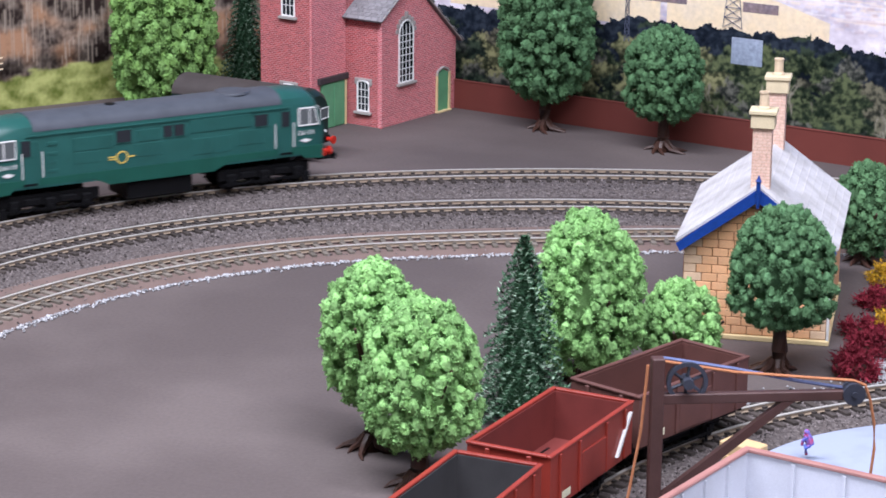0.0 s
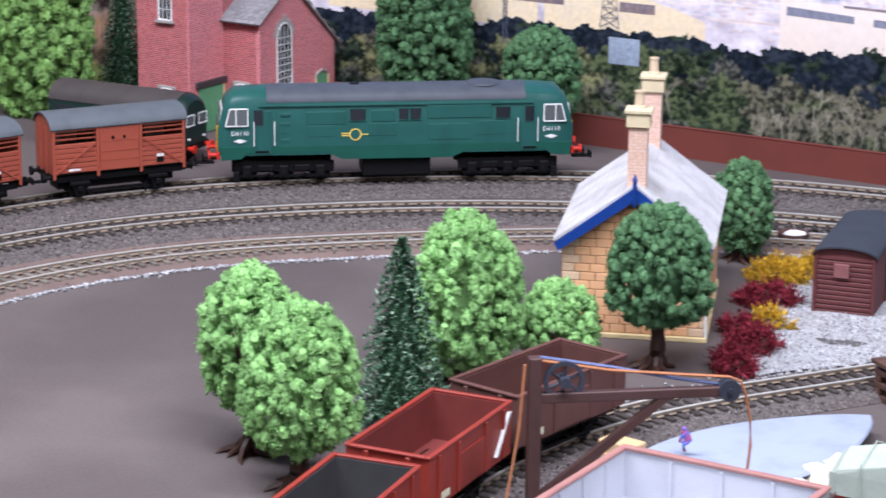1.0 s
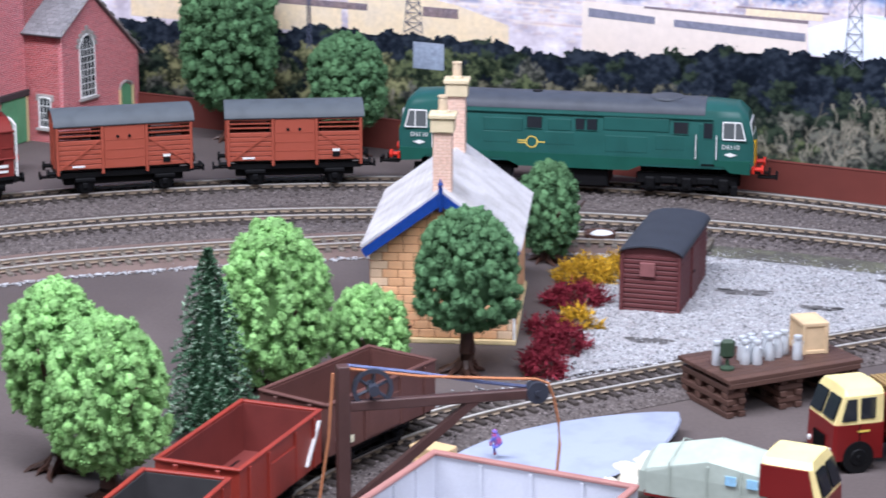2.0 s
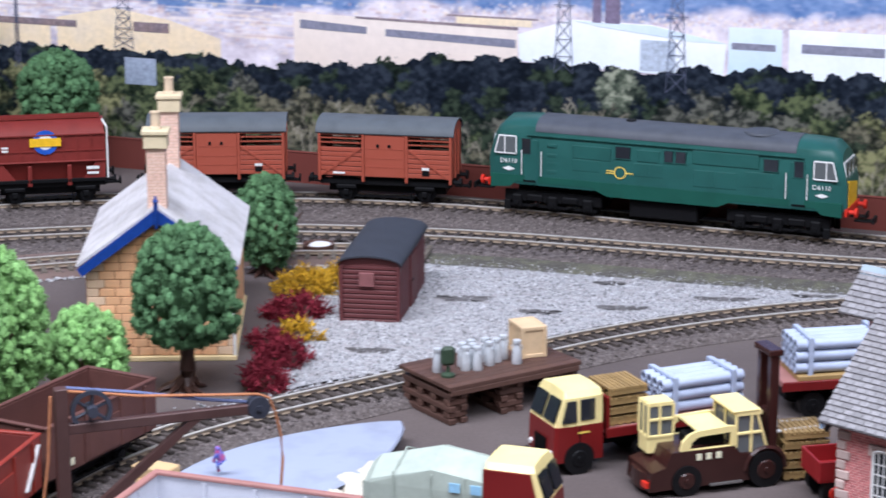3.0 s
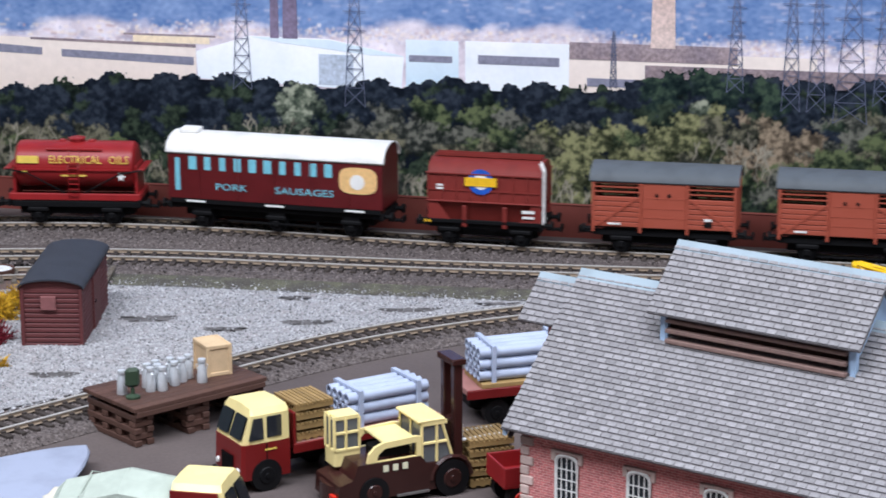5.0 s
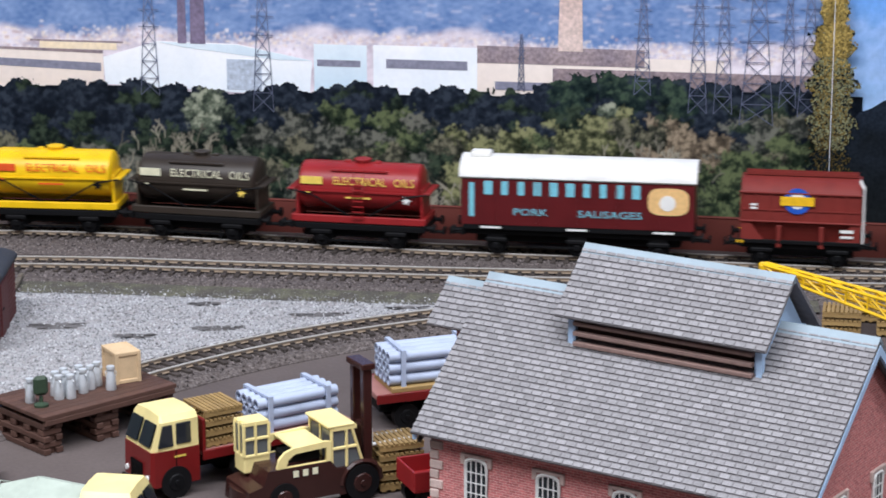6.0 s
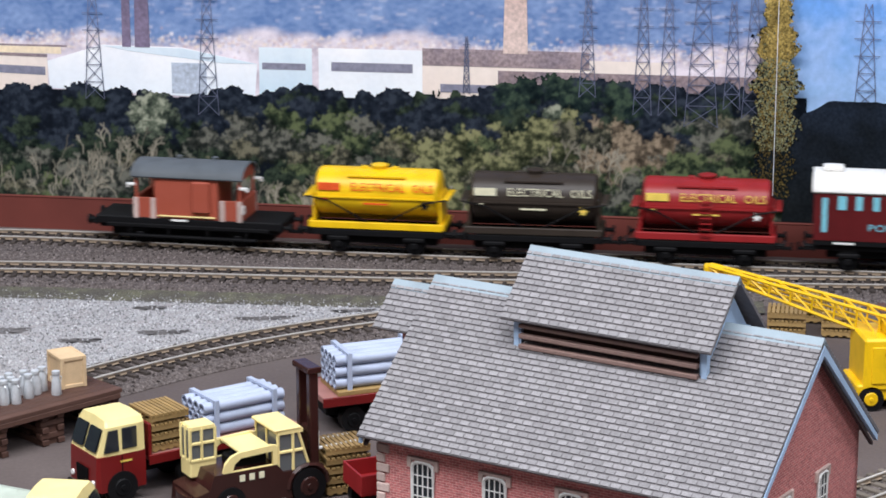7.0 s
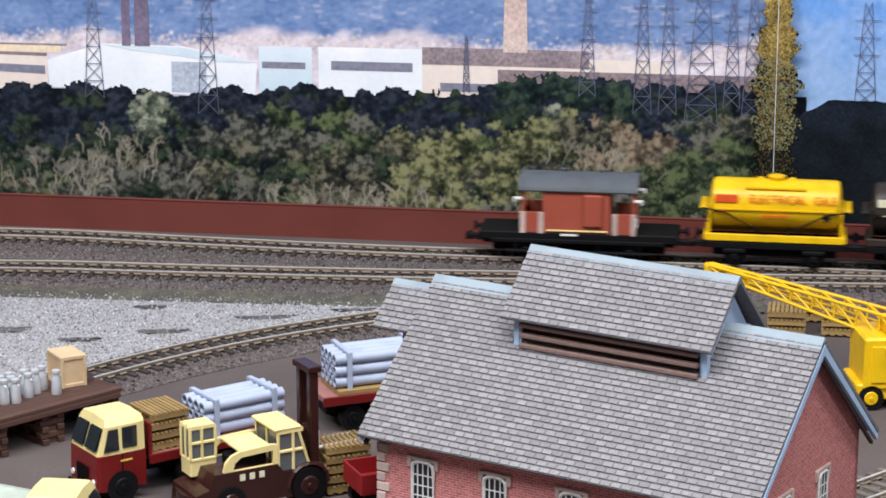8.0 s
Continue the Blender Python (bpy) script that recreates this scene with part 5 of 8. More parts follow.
    slope(a - 0.004, b + 0.004, (S / 2 - half - 0.0045, eave - 0.0012), (S / 2, top), lan, 0.0027, 0, "lantern_roof")
    slope(a - 0.004, b + 0.004, (S / 2 + half + 0.006, eave - 0.0025), (S / 2, top), lan, 0.0027, 0, "lantern_roof")
    part("ridge", Shape().prism([(S / 2 - 0.003, top - 0.0012), (S / 2, top + 0.0024), (S / 2 + 0.003, top - 0.0012), (S / 2, top - 0.001)], a - 0.004, b + 0.004, "x"), RIDGE_CARD, lan)
    # narrower porch at the far end
    porch = part("porch", Shape().prism([(S / 2 - 0.013, 0), (S / 2 + 0.013, 0), (S / 2 + 0.013, 0.0785), (S / 2, 0.0905), (S / 2 - 0.013, 0.0785)], -0.008, x0, "x"), SHED_BRICK, root, uv=True)
    slope(-0.0205, 0.0, (S / 2 - 0.0165, 0.0772), (S / 2, 0.0930), porch, 0.0027, 0, "porch_roof")
    slope(-0.0205, 0.0, (S / 2 + 0.0165, 0.0772), (S / 2, 0.0930), porch, 0.0027, 0, "porch_roof")
    part("ridge", Shape().prism([(S / 2 - 0.003, 0.0920), (S / 2, 0.0954), (S / 2 + 0.003, 0.0920)], -0.0205, 0.0, "x"), RIDGE_CARD, porch)


engine_shed()


# ---- trees and bushes ----
ICO = bmesh.new()
bmesh.ops.create_icosphere(ICO, subdivisions=2, radius=1.0)
ICO_V = np.array([v.co[:] for v in ICO.verts])
ICO_F = np.array([[v.index for v in f.verts] for f in ICO.faces])
ICO.free()


def raw_mesh(name, v, f, mat, smooth=False):
    me = bpy.data.meshes.new(name)
    me.from_pydata(np.asarray(v).reshape(-1, 3).tolist(), [], np.asarray(f).tolist())
    me.materials.append(mat)
    if smooth:
        me.polygons.foreach_set("use_smooth", [True] * len(me.polygons))
    return me


def crown_mesh(r, z0, z1, count, size, mat, seed, belly=0.40, grains=30, top=1.0):
    """Foam foliage: knobbly tufts over an egg, each a heap of small crumbs, uneven and with deep gaps."""
    rng = np.random.default_rng(seed)
    h = z1 - z0
    count, size = int(count * 1.35), size * 0.86
    i = np.arange(count)
    u = ((i + 0.5) / count) ** 0.9
    a = i * 2.39996 + rng.normal(0, 0.25, count)
    span = np.where(u < belly, belly, 1 - belly)
    w = np.sqrt(np.maximum(0, 1 - ((u - belly) / span) ** 2)) ** np.where(u < belly, 0.75, top)
    rad = r * w * np.where(rng.uniform(0, 1, count) < 0.35, rng.uniform(0.70, 0.86, count), rng.uniform(0.92, 1.08, count)) * (1 + 0.07 * np.sin(3 * a + seed) + 0.05 * np.sin(9 * u + 2 * a))
    cs = np.stack([rad * np.cos(a), rad * np.sin(a), z0 + h * u + rng.normal(0, size * 0.3, count)], 1)
    sc = size * rng.uniform(0.65, 1.15, count)
    v = ICO_V[None] * (1 + rng.normal(0, 0.16, (count, len(ICO_V), 1)))
    v = v * np.array([0.80, 0.80, 0.95]) * (sc * 0.84)[:, None, None]
    v[..., 2] -= 0.35 * np.hypot(v[..., 0], v[..., 1])
    v = v + cs[:, None]
    f = (ICO_F[None] + len(ICO_V) * np.arange(count)[:, None, None]).reshape(-1, 3)
    k = count * grains
    idx = np.repeat(np.arange(count), grains)
    d = rng.normal(size=(k, 3))
    d /= np.linalg.norm(d, axis=1)[:, None]
    c = cs[idx] + d * np.array([0.84, 0.84, 0.95]) * (sc[idx] * rng.uniform(0.78, 1.14, k))[:, None] - np.array([0, 0, 0.22]) * sc[idx][:, None]
    octa = np.array([(1, 0, 0), (-1, 0, 0), (0, 1, 0), (0, -1, 0), (0, 0, 1), (0, 0, -1)])
    octf = np.array([(0, 2, 4), (2, 1, 4), (1, 3, 4), (3, 0, 4), (2, 0, 5), (1, 2, 5), (3, 1, 5), (0, 3, 5)])
    crumb = c[:, None] + (octa[None] + rng.normal(0, 0.45, (k, 6, 3))) * (rng.uniform(0.00030, 0.00072, k) * size / 0.0046)[:, None, None]
    core = ICO_V * np.array([r * 0.68, r * 0.68, h * 0.40]) + np.array([0, 0, z0 + h * 0.46])
    n0, n1 = v.shape[0] * v.shape[1], k * 6
    verts = np.concatenate([v.reshape(-1, 3), crumb.reshape(-1, 3), core])
    faces = np.concatenate([f, n0 + (octf[None] + 6 * np.arange(k)[:, None, None]).reshape(-1, 3), n0 + n1 + ICO_F])
    return raw_mesh("crown", verts, faces, mat)


def trunk(root, top, r, roots=7, seed=1):
    rng = random.Random(seed)
    part("trunk", Shape().tube([(0, 0, 0), (0.0003, 0, top * 0.25), (-0.0003, 0.0004, top * 0.6), (0, 0, top)], [r * 1.35, r * 1.0, r * 0.85, r * 0.75], 10), BARK, root, "", True)
    for i in range(roots):
        a = i * 2 * math.pi / roots + rng.uniform(-0.3, 0.3)
        ln = r * rng.uniform(2.4, 4.2)
        pts = [(math.cos(a) * r * 0.6, math.sin(a) * r * 0.6, r * 1.5), (math.cos(a) * ln * 0.45, math.sin(a) * ln * 0.45, r * 0.55), (math.cos(a + 0.2) * ln * 0.8, math.sin(a + 0.2) * ln * 0.8, r * 0.28), (math.cos(a + 0.35) * ln, math.sin(a + 0.35) * ln, 0.0001)]
        part("root", Shape().tube(pts, [r * 0.55, r * 0.42, r * 0.28, r * 0.10], 6), BARK, root, "", True)
    for i in range(4):
        a = i * 1.7 + seed
        part("limb", Shape().tube([(0, 0, top * 0.75), (math.cos(a) * r * 3, math.sin(a) * r * 3, top * 1.1), (math.cos(a) * r * 5, math.sin(a) * r * 5, top * 1.5)], [r * 0.5, r * 0.35, r * 0.15], 6), BARK, root)


def broadleaf(x, y, low, high, r, mat, label, seed, count=330, size=0.0052, belly=0.40, top=0.85, stem=0.0042):
    root = thing("tree", pose(x, y, 0), label, "tree", "model trees")
    trunk(root, max(low + (high - low) * 0.3, 0.012), stem, 8, seed)
    part("crown", crown_mesh(r, low, high, count, size, mat, seed, belly, 44, top), mat, root)
    return root


LIGHT = "light green foam-leaved model tree with brown plastic trunk"
DARK = "dark green foam-leaved model tree with rooted brown trunk"
broadleaf(-0.3835, 0.924, 0.022, 0.0825, 0.0200, LEAF_LIGHT, LIGHT, 11, 380, 0.0039, 0.42, 1.0)
broadleaf(-0.3485, 0.8876, 0.019, 0.0805, 0.0232, LEAF_LIGHT, LIGHT, 12, 430, 0.0039, 0.38, 1.0)
broadleaf(-0.3262, 1.0495, 0.0075, 0.0795, 0.0245, LEAF_LIGHT, LIGHT, 13, 520, 0.0040, 0.36, 1.0)
broadleaf(-0.2900, 1.0851, 0.0045, 0.0415, 0.0175, LEAF_LIGHT, "small round light green foam-leaved model tree", 14, 240, 0.0037, 0.40, 1.0)
broadleaf(-0.2436, 1.0957, 0.0245, 0.0800, 0.0235, LEAF_DARK, DARK, 15, 500, 0.0034, 0.34, 0.9, 0.0040)
broadleaf(-0.2415, 1.3043, 0.0080, 0.0555, 0.0155, LEAF_DARK, "small dark green foam-leaved model tree beside the yard", 16, 230, 0.0042, 0.40)
broadleaf(-0.4179, 1.530, 0.0230, 0.0810, 0.0245, LEAF_DARK, DARK, 17, 420, 0.0040, 0.40)
broadleaf(-0.5107, 1.5629, 0.0240, 0.1350, 0.0305, LEAF_DARK, "tall dark green foam-leaved model tree by the boundary wall", 18, 640, 0.0052, 0.38, 0.8)
broadleaf(-0.7850, 1.5300, -0.0010, 0.1140, 0.0345, LEAF_MID, "broad mid-green foam-leaved model tree beside the church", 19, 620, 0.0060, 0.42)


def conifer(x, y, high, r, label, seed):
    root = thing("conifer", pose(x, y, 0), label, "tree", "model conifers")
    part("trunk", Shape().tube([(0, 0, 0), (0, 0, high * 0.95)], [0.0022, 0.0005], 8), BARK, root)
    rng = np.random.default_rng(seed)
    green, pale = [], []
    tiers = 24
    for t in range(tiers):
        u = t / (tiers - 1)
        z = 0.005 + (high - 0.006) * u
        reach = r * (1 - u) ** 0.66 + 0.0016
        n = int(8 + 20 * (1 - u))
        for k in range(n):
            a = 2 * math.pi * (k + rng.uniform(-0.3, 0.3)) / n + t * 0.7
            ln = reach * rng.uniform(0.82, 1.08)
            ca, sa = math.cos(a), math.sin(a)
            for j in range(44):
                w = (j + 0.5) / 44
                p = np.array([ca * ln * w, sa * ln * w, z + 0.0020 * w - 0.0075 * w * w * (1 - 0.4 * u)])
                s = rng.choice((-1, 1))
                out = np.array([ca * 0.5 - s * sa * 0.8, sa * 0.5 + s * ca * 0.8, rng.normal(0.15, 0.35)]) * rng.uniform(0.0014, 0.0027)
                side = np.array([-sa, ca, rng.normal(0, 0.5)]) * 0.00026
                (pale if w > 0.62 and rng.uniform() < 0.26 else green).append((p - side - np.array([ca, sa, 0]) * 0.0006, p + side + np.array([ca, sa, 0]) * 0.0006, p + out))
    for name, tri, mat in (("foliage", green, NEEDLE), ("pale_foliage", pale, FROST)):
        v = np.array(tri)
        part(name, raw_mesh(name, v, np.arange(len(v) * 3).reshape(-1, 3), mat), mat, root)
    part("core", Shape().lathe([(r * 0.30, 0.004), (r * 0.50, 0.012), (r * 0.36, high * 0.45), (r * 0.20, high * 0.75), (0.0006, high * 0.96)], n=14), NEEDLE, root)


conifer(-0.3350, 0.9821, 0.0855, 0.0222, "dark frosted bottle-brush fir tree", 41)
conifer(-0.7500, 1.5960, 0.0920, 0.0190, "slim dark fir tree beside the church tower", 42)


def lichen(x, y, r, h, mat, label, seed):
    root = thing("bush", pose(x, y, 0), label, "bush", "lichen bushes")
    rng = np.random.default_rng(seed)
    tri = []
    for _ in range(int(46 * (r / 0.015) ** 2)):
        a, q = rng.uniform(0, 6.28), math.sqrt(rng.uniform(0, 1))
        tip = np.array([r * q * math.cos(a) * rng.uniform(0.8, 1.2), r * q * math.sin(a) * rng.uniform(0.8, 1.2), h * (1 - 0.75 * q * q) * rng.uniform(0.65, 1.05)])
        base = tip * np.array([0.55, 0.55, 0.05])
        for k in range(72):  # twiglets fan out of each spray, thickest near its tip
            w = rng.uniform(0.25, 1.0) ** 0.6
            p = base + (tip - base) * w + rng.normal(0, 0.0013, 3)
            p[2] = max(p[2], 0.0003)
            out = ((tip - base) / np.linalg.norm(tip - base) * 0.5 + rng.normal(0, 0.8, 3)) * rng.uniform(0.0010, 0.0024)
            side = rng.normal(0, 0.00030, 3)
            tri.append((p - side, p + side, p + out))
    v = np.array(tri)
    part("foliage", raw_mesh("foliage", v, np.arange(len(v) * 3).reshape(-1, 3), mat), mat, root)
    part("heart", Shape().ball((0, 0, h * 0.15), (r * 0.55, r * 0.55, h * 0.38), 0.25, random.Random(seed), 2), BARK, root)


RED_L, YEL_L = "tangled crimson lichen bush", "tangled ochre-yellow lichen bush"
for i, (x, y, r, h, mat, label) in enumerate(((-0.2095, 1.100, 0.0160, 0.0145, RED_LICHEN, RED_L), (-0.2035, 1.138, 0.0165, 0.0170, RED_LICHEN, RED_L), (-0.2035, 1.180, 0.0125, 0.0125, YELLOW_LICHEN, YEL_L), (-0.2120, 1.222, 0.0185, 0.0150, RED_LICHEN, RED_L), (-0.2150, 1.270, 0.0190, 0.0160, YELLOW_LICHEN, YEL_L), (-0.1930, 1.290, 0.0170, 0.0170, YELLOW_LICHEN, YEL_L), (-0.2180, 1.166, 0.0120, 0.0120, RED_LICHEN, RED_L))):
    lichen(x, y, r * 0.9, h * 0.95, mat, label, 60 + i)


def tub():
    root = thing("garden_tub", pose(-0.2190, 1.3420, 0), "brown round tub filled with pale chippings", "tub")
    part("tub", Shape().lathe([(0.0078, 0), (0.0092, 0.0080), (0.0092, 0.0086), (0.0080, 0.0086), (0.0076, 0.0070)], n=20), TIMBER, root, "", True)
    part("filling", Shape().ball((0.0010, 0, 0.0070), (0.0070, 0.0072, 0.0026), 0.05, random.Random(3), 2), WHITE, root)


tub()


# ---- the train ----
def wheelset(parent, x, r, name="wheelset", half=0.0072):
    """Two flanged wheels on an axle, turning about y."""
    sh = Shape()
    for s in (-1, 1):
        sh.cyl((0, s * half, 0), (0, s * (half + 0.0026), 0), r, r, 16)
        sh.cyl((0, s * (half + 0.0026), 0), (0, s * (half + 0.0029), 0), r * 0.35, r * 0.35, 8)
        for k in range(4):
            a = k * math.pi / 2
            sh.box((r * 0.55 * math.cos(a), s * (half + 0.0027), r * 0.55 * math.sin(a)), (0.0012, 0.0006, 0.0012))
    sh.cyl((0, -half, 0), (0, half, 0), 0.0010, 0.0010, 6)
    return part(name, sh, STEEL if name == "bright_wheelset" else BLACK, parent, at=pose(x, 0, RAIL_TOP + r))


def buffers(root, length, z, mat=None, y=0.0115):
    for e in (-1, 1):
        part("buffer_beam", Shape().box((e * (length / 2 - 0.0006), 0, z), (0.0016, 0.031, 0.0045), 0.0002), mat or BLACK, root)
        for s in (-1, 1):
            sh = Shape().cyl((e * length / 2, s * y, z), (e * (length / 2 + 0.004), s * y, z), 0.0013, 0.0013, 8)
            sh.cyl((e * (length / 2 + 0.004), s * y, z), (e * (length / 2 + 0.0055), s * y, z), 0.0028, 0.0028, 10)
            part("buffer", sh, mat or BLACK, root)
        part("coupling", Shape().box((e * (length / 2 + 0.004), 0, z - 0.0045), (0.010, 0.004, 0.0012), 0.0002).box((e * (length / 2 + 0.0085), 0, z - 0.0035), (0.0012, 0.007, 0.0035)), BLACK, root)


def underframe(root, length, wheels, r=0.0062, z=0.0165):
    """Solebars, axle guards, springs, brake gear and wheels, with a black mass standing in for shade below."""
    for s in (-1, 1):
        part("solebar", Shape().box((0, s * 0.0125, z), (length, 0.0016, 0.0036), 0.0003), BLACK, root)
        part("brake_lever", Shape().box((0, s * 0.0142, z - 0.0055), (length * 0.45, 0.0008, 0.0010)).box((length * 0.2, s * 0.0142, z - 0.006), (0.0010, 0.0008, 0.006)), BLACK, root)
    # Solid black block: brake gear plus the shade under the floor, as colour.
    part("brake_gear_shade", Shape().box((0, 0, z - 0.0040), (length * 0.90, 0.0150, 0.0066), 0.0004), BLACK, root)
    for x in wheels:
        for s in (-1, 1):
            sh = Shape().prism([(x - 0.0062, z + 0.0035), (x + 0.0062, z + 0.0035), (x + 0.0022, 0.0085), (x - 0.0022, 0.0085)], s * 0.0125 - 0.0006, s * 0.0125 + 0.0006, "y")
            sh.box((x, s * 0.0140, RAIL_TOP + r), (0.0034, 0.0020, 0.0034), 0.0004)
            sh.box((x, s * 0.0138, RAIL_TOP + r + 0.0034), (0.0125, 0.0018, 0.0024), 0.0005)
            part("axle_guard", sh, BLACK, root)
    return [wheelset(root, x, r) for x in wheels]


def raised(vehicle, dz):
    """Sets a vehicle's body higher over its wheels."""
    for ob in vehicle[0].children:
        if not ob.name.startswith(("wheelset", "axle_guard", "bogie_frame", "brake_lever")):
            ob.matrix_basis = Matrix.Translation((0, 0, dz)) @ ob.matrix_basis
    return vehicle


def text_side(root, text, size, mat, x, y, z, wide=1.0):
    """Writing on the right-hand side of a vehicle."""
    return writing(text, size, mat, root, pose(x, y, z, 90, 0, 0), wide=wide)


def locomotive():
    root = thing("diesel_locomotive", Matrix(), "green model diesel locomotive with grey roof and yellow nose panel", "locomotive")
    L, w, z0, z1, z2 = 0.2195, 0.0172, 0.0208, 0.0520, 0.0612

    def section(x, inset, drop, low=z0):
        pts = [(x, -w + inset, low), (x, -w + inset * 0.8 - 0.0004, (z0 + z1) / 2), (x, -w + inset + 0.0008, z1 - drop * 0.5)]
        for i in range(1, 8):
            a = math.pi * i / 8
            pts.append((x, -(w - inset - 0.0008) * math.cos(a), z1 - drop * 0.5 + (z2 - z1 - drop * 0.5) * math.sin(a) ** 0.8))
        pts += [(x, w - inset - 0.0008, z1 - drop * 0.5), (x, w - inset * 0.8 + 0.0004, (z0 + z1) / 2), (x, w - inset, low)]
        return pts

    h = L / 2
    rings = [section(-h, 0.0040, 0.006), section(-h + 0.003, 0.0018, 0.0035), section(-h + 0.010, 0.0004, 0.001), section(-h + 0.024, 0, 0), section(h - 0.024, 0, 0), section(h - 0.010, 0.0004, 0.001), section(h - 0.003, 0.0018, 0.0035), section(h, 0.0040, 0.006)]
    # the end faces rake back towards the roof
    rake = lambda p, e: (p[0] - e * max(0.0, (p[2] - 0.036)) * 0.24, p[1], p[2])
    rings = [[rake(p, -1) for p in rings[0]], [rake(p, -0.8) for p in rings[1]], *rings[2:6], [rake(p, 0.8) for p in rings[6]], [rake(p, 1) for p in rings[7]]]
    body = part("body", Shape().loft(rings), LOCO_GREEN, root, "Brunswick-green body side", True)
    roof = Shape().loft([[(x, -(w + 0.0001) * math.cos(math.pi * i / 12) * 0.94, z1 + 0.0015 + (z2 - z1 - 0.0012) * math.sin(math.pi * i / 12) ** 0.8) for i in range(13)] for x in (-h + 0.030, h - 0.030)])
    part("roof", roof, LOCO_ROOF, root, "dull grey roof panels", True)
    part("cantrail", Shape().box((0, -w - 0.0001, z1 - 0.0006), (L - 0.05, 0.0008, 0.0006)).box((0, w + 0.0001, z1 - 0.0006), (L - 0.05, 0.0008, 0.0006)), LOCO_GREEN, root)
    part("exhaust_port", Shape().cyl((-0.025, 0, z2 - 0.0005), (-0.025, 0, z2 + 0.0008), 0.0035, 0.003, 12), BLACK, root)
    part("roof_fan", Shape().cyl((0.055, 0, z2 - 0.0006), (0.055, 0, z2 + 0.0005), 0.011, 0.0105, 20), LOCO_ROOF, root)
    skirt = Shape()
    for s in (-1, 1):
        skirt.prism([(-h + 0.002, z0 + 0.0055), (h - 0.002, z0 + 0.0055), (h - 0.002, z0 - 0.0028), (h - 0.014, z0 - 0.0020), (h - 0.018, z0 + 0.0014), (h - 0.066, z0 + 0.0014), (h - 0.076, z0 - 0.0030), (-h + 0.076, z0 - 0.0030), (-h + 0.066, z0 + 0.0014), (-h + 0.018, z0 + 0.0014), (-h + 0.014, z0 - 0.0020), (-h + 0.002, z0 - 0.0028)], s * (w - 0.0016), s * (w + 0.0003), "y")
    part("skirt", skirt, LOCO_DARK, root, "darker green lower skirt")
    y = -w - 0.0004
    X = lambda mm: -h + mm * 0.001
    for side in (-1, 1):
        ys = side * (w + 0.0003)
        for a, b, zc, hh in ((81, 90, 0.0455, 0.0075), (111, 116.2, 0.0455, 0.0072), (118, 124, 0.0455, 0.0072), (171, 179.5, 0.0455, 0.0075), (22, 27.5, 0.0445, 0.0098), (189, 194.5, 0.0445, 0.0098)):
            win = part("window", Shape().box((X((a + b) / 2), ys, zc), ((b - a) * 0.001, 0.0010, hh), 0.0003), PANE, root)
            part("window_frame", Shape().box((X((a + b) / 2), ys - side * 0.0002, zc + hh / 2), ((b - a) * 0.001 + 0.0008, 0.0012, 0.0005)).box((X((a + b) / 2), ys - side * 0.0002, zc - hh / 2), ((b - a) * 0.001 + 0.0008, 0.0012, 0.0005)), LOCO_GREEN, win)
            if 8 < b - a < 8.5:
                part("glazing_bar", Shape().box((X((a + b) / 2), ys, zc), (0.0005, 0.0014, hh)), LOCO_GREEN, win)
        for e, base in ((1, 4.5), (-1, 214.5)):
            q = lambda mm: X(base + e * mm)
            zb, zt = 0.0395, 0.0500
            win = part("cab_window", Shape().prism([(q(0.5), zb), (q(13.5), zb), (q(13.5), zt), (q(3.2), zt)], ys - 0.0006, ys + 0.0006, "y"), CLEAR, root, "cab side window with a white frame")
            for p0, p1 in (((q(0.2), zb), (q(13.8), zb)), ((q(13.8), zb), (q(13.8), zt)), ((q(13.8), zt), (q(3.0), zt)), ((q(3.0), zt), (q(0.2), zb)), ((q(6.6), zb), (q(6.6), zt))):
                part("window_frame", Shape().cyl((p0[0], ys + side * 0.0004, p0[1]), (p1[0], ys + side * 0.0004, p1[1]), 0.0005, 0.0005, 5), WHITE, win)
            for mm in (17.5, 30.0):
                part("handrail", Shape().cyl((q(mm), ys + side * 0.0008, 0.0270), (q(mm), ys + side * 0.0008, 0.0420), 0.00035, 0.00035, 5), WHITE, root)
            part("cab_door", Shape().box((q(23.5), ys - side * 0.0002, 0.0350), (0.0085, 0.0007, 0.0270), 0.0002), LOCO_GREEN, root)
            part("step_recess", Shape().box((q(22.5), ys, 0.0232), (0.0080, 0.0008, 0.0013)), BLACK, root)
            part("emblem", Shape().prism([(q(5.0), 0.0300), (q(9.0), 0.0313), (q(13.0), 0.0300), (q(9.0), 0.0287)], ys - 0.0002 * side, ys + 0.0002 * side, "y"), WHITE, root, "white diamond-shaped emblem")
            if side < 0:
                text_side(root, "D6110", 0.0040, WHITE, q(9.0), ys - 0.0003, 0.0347, 1.0)
        for a, b, zc, hh in ((54, 71, 0.0355, 0.007), (92, 101, 0.036, 0.008), (101.6, 110, 0.036, 0.008), (129, 142, 0.034, 0.010), (143, 155, 0.034, 0.010), (160, 177, 0.036, 0.009), (54, 78, 0.0435, 0.008), (94, 108, 0.0445, 0.007), (128, 168, 0.0465, 0.008), (38, 44, 0.046, 0.002), (38, 44, 0.040, 0.002), (38, 44, 0.035, 0.002), (38, 44, 0.030, 0.002)):
            part("side_panel", Shape().box((X((a + b) / 2), ys - side * 0.0002, zc), ((b - a) * 0.001, 0.0007, hh), 0.0002), LOCO_GREEN, root)
        cx, cz = X(84.0), 0.0332
        ring = Shape()
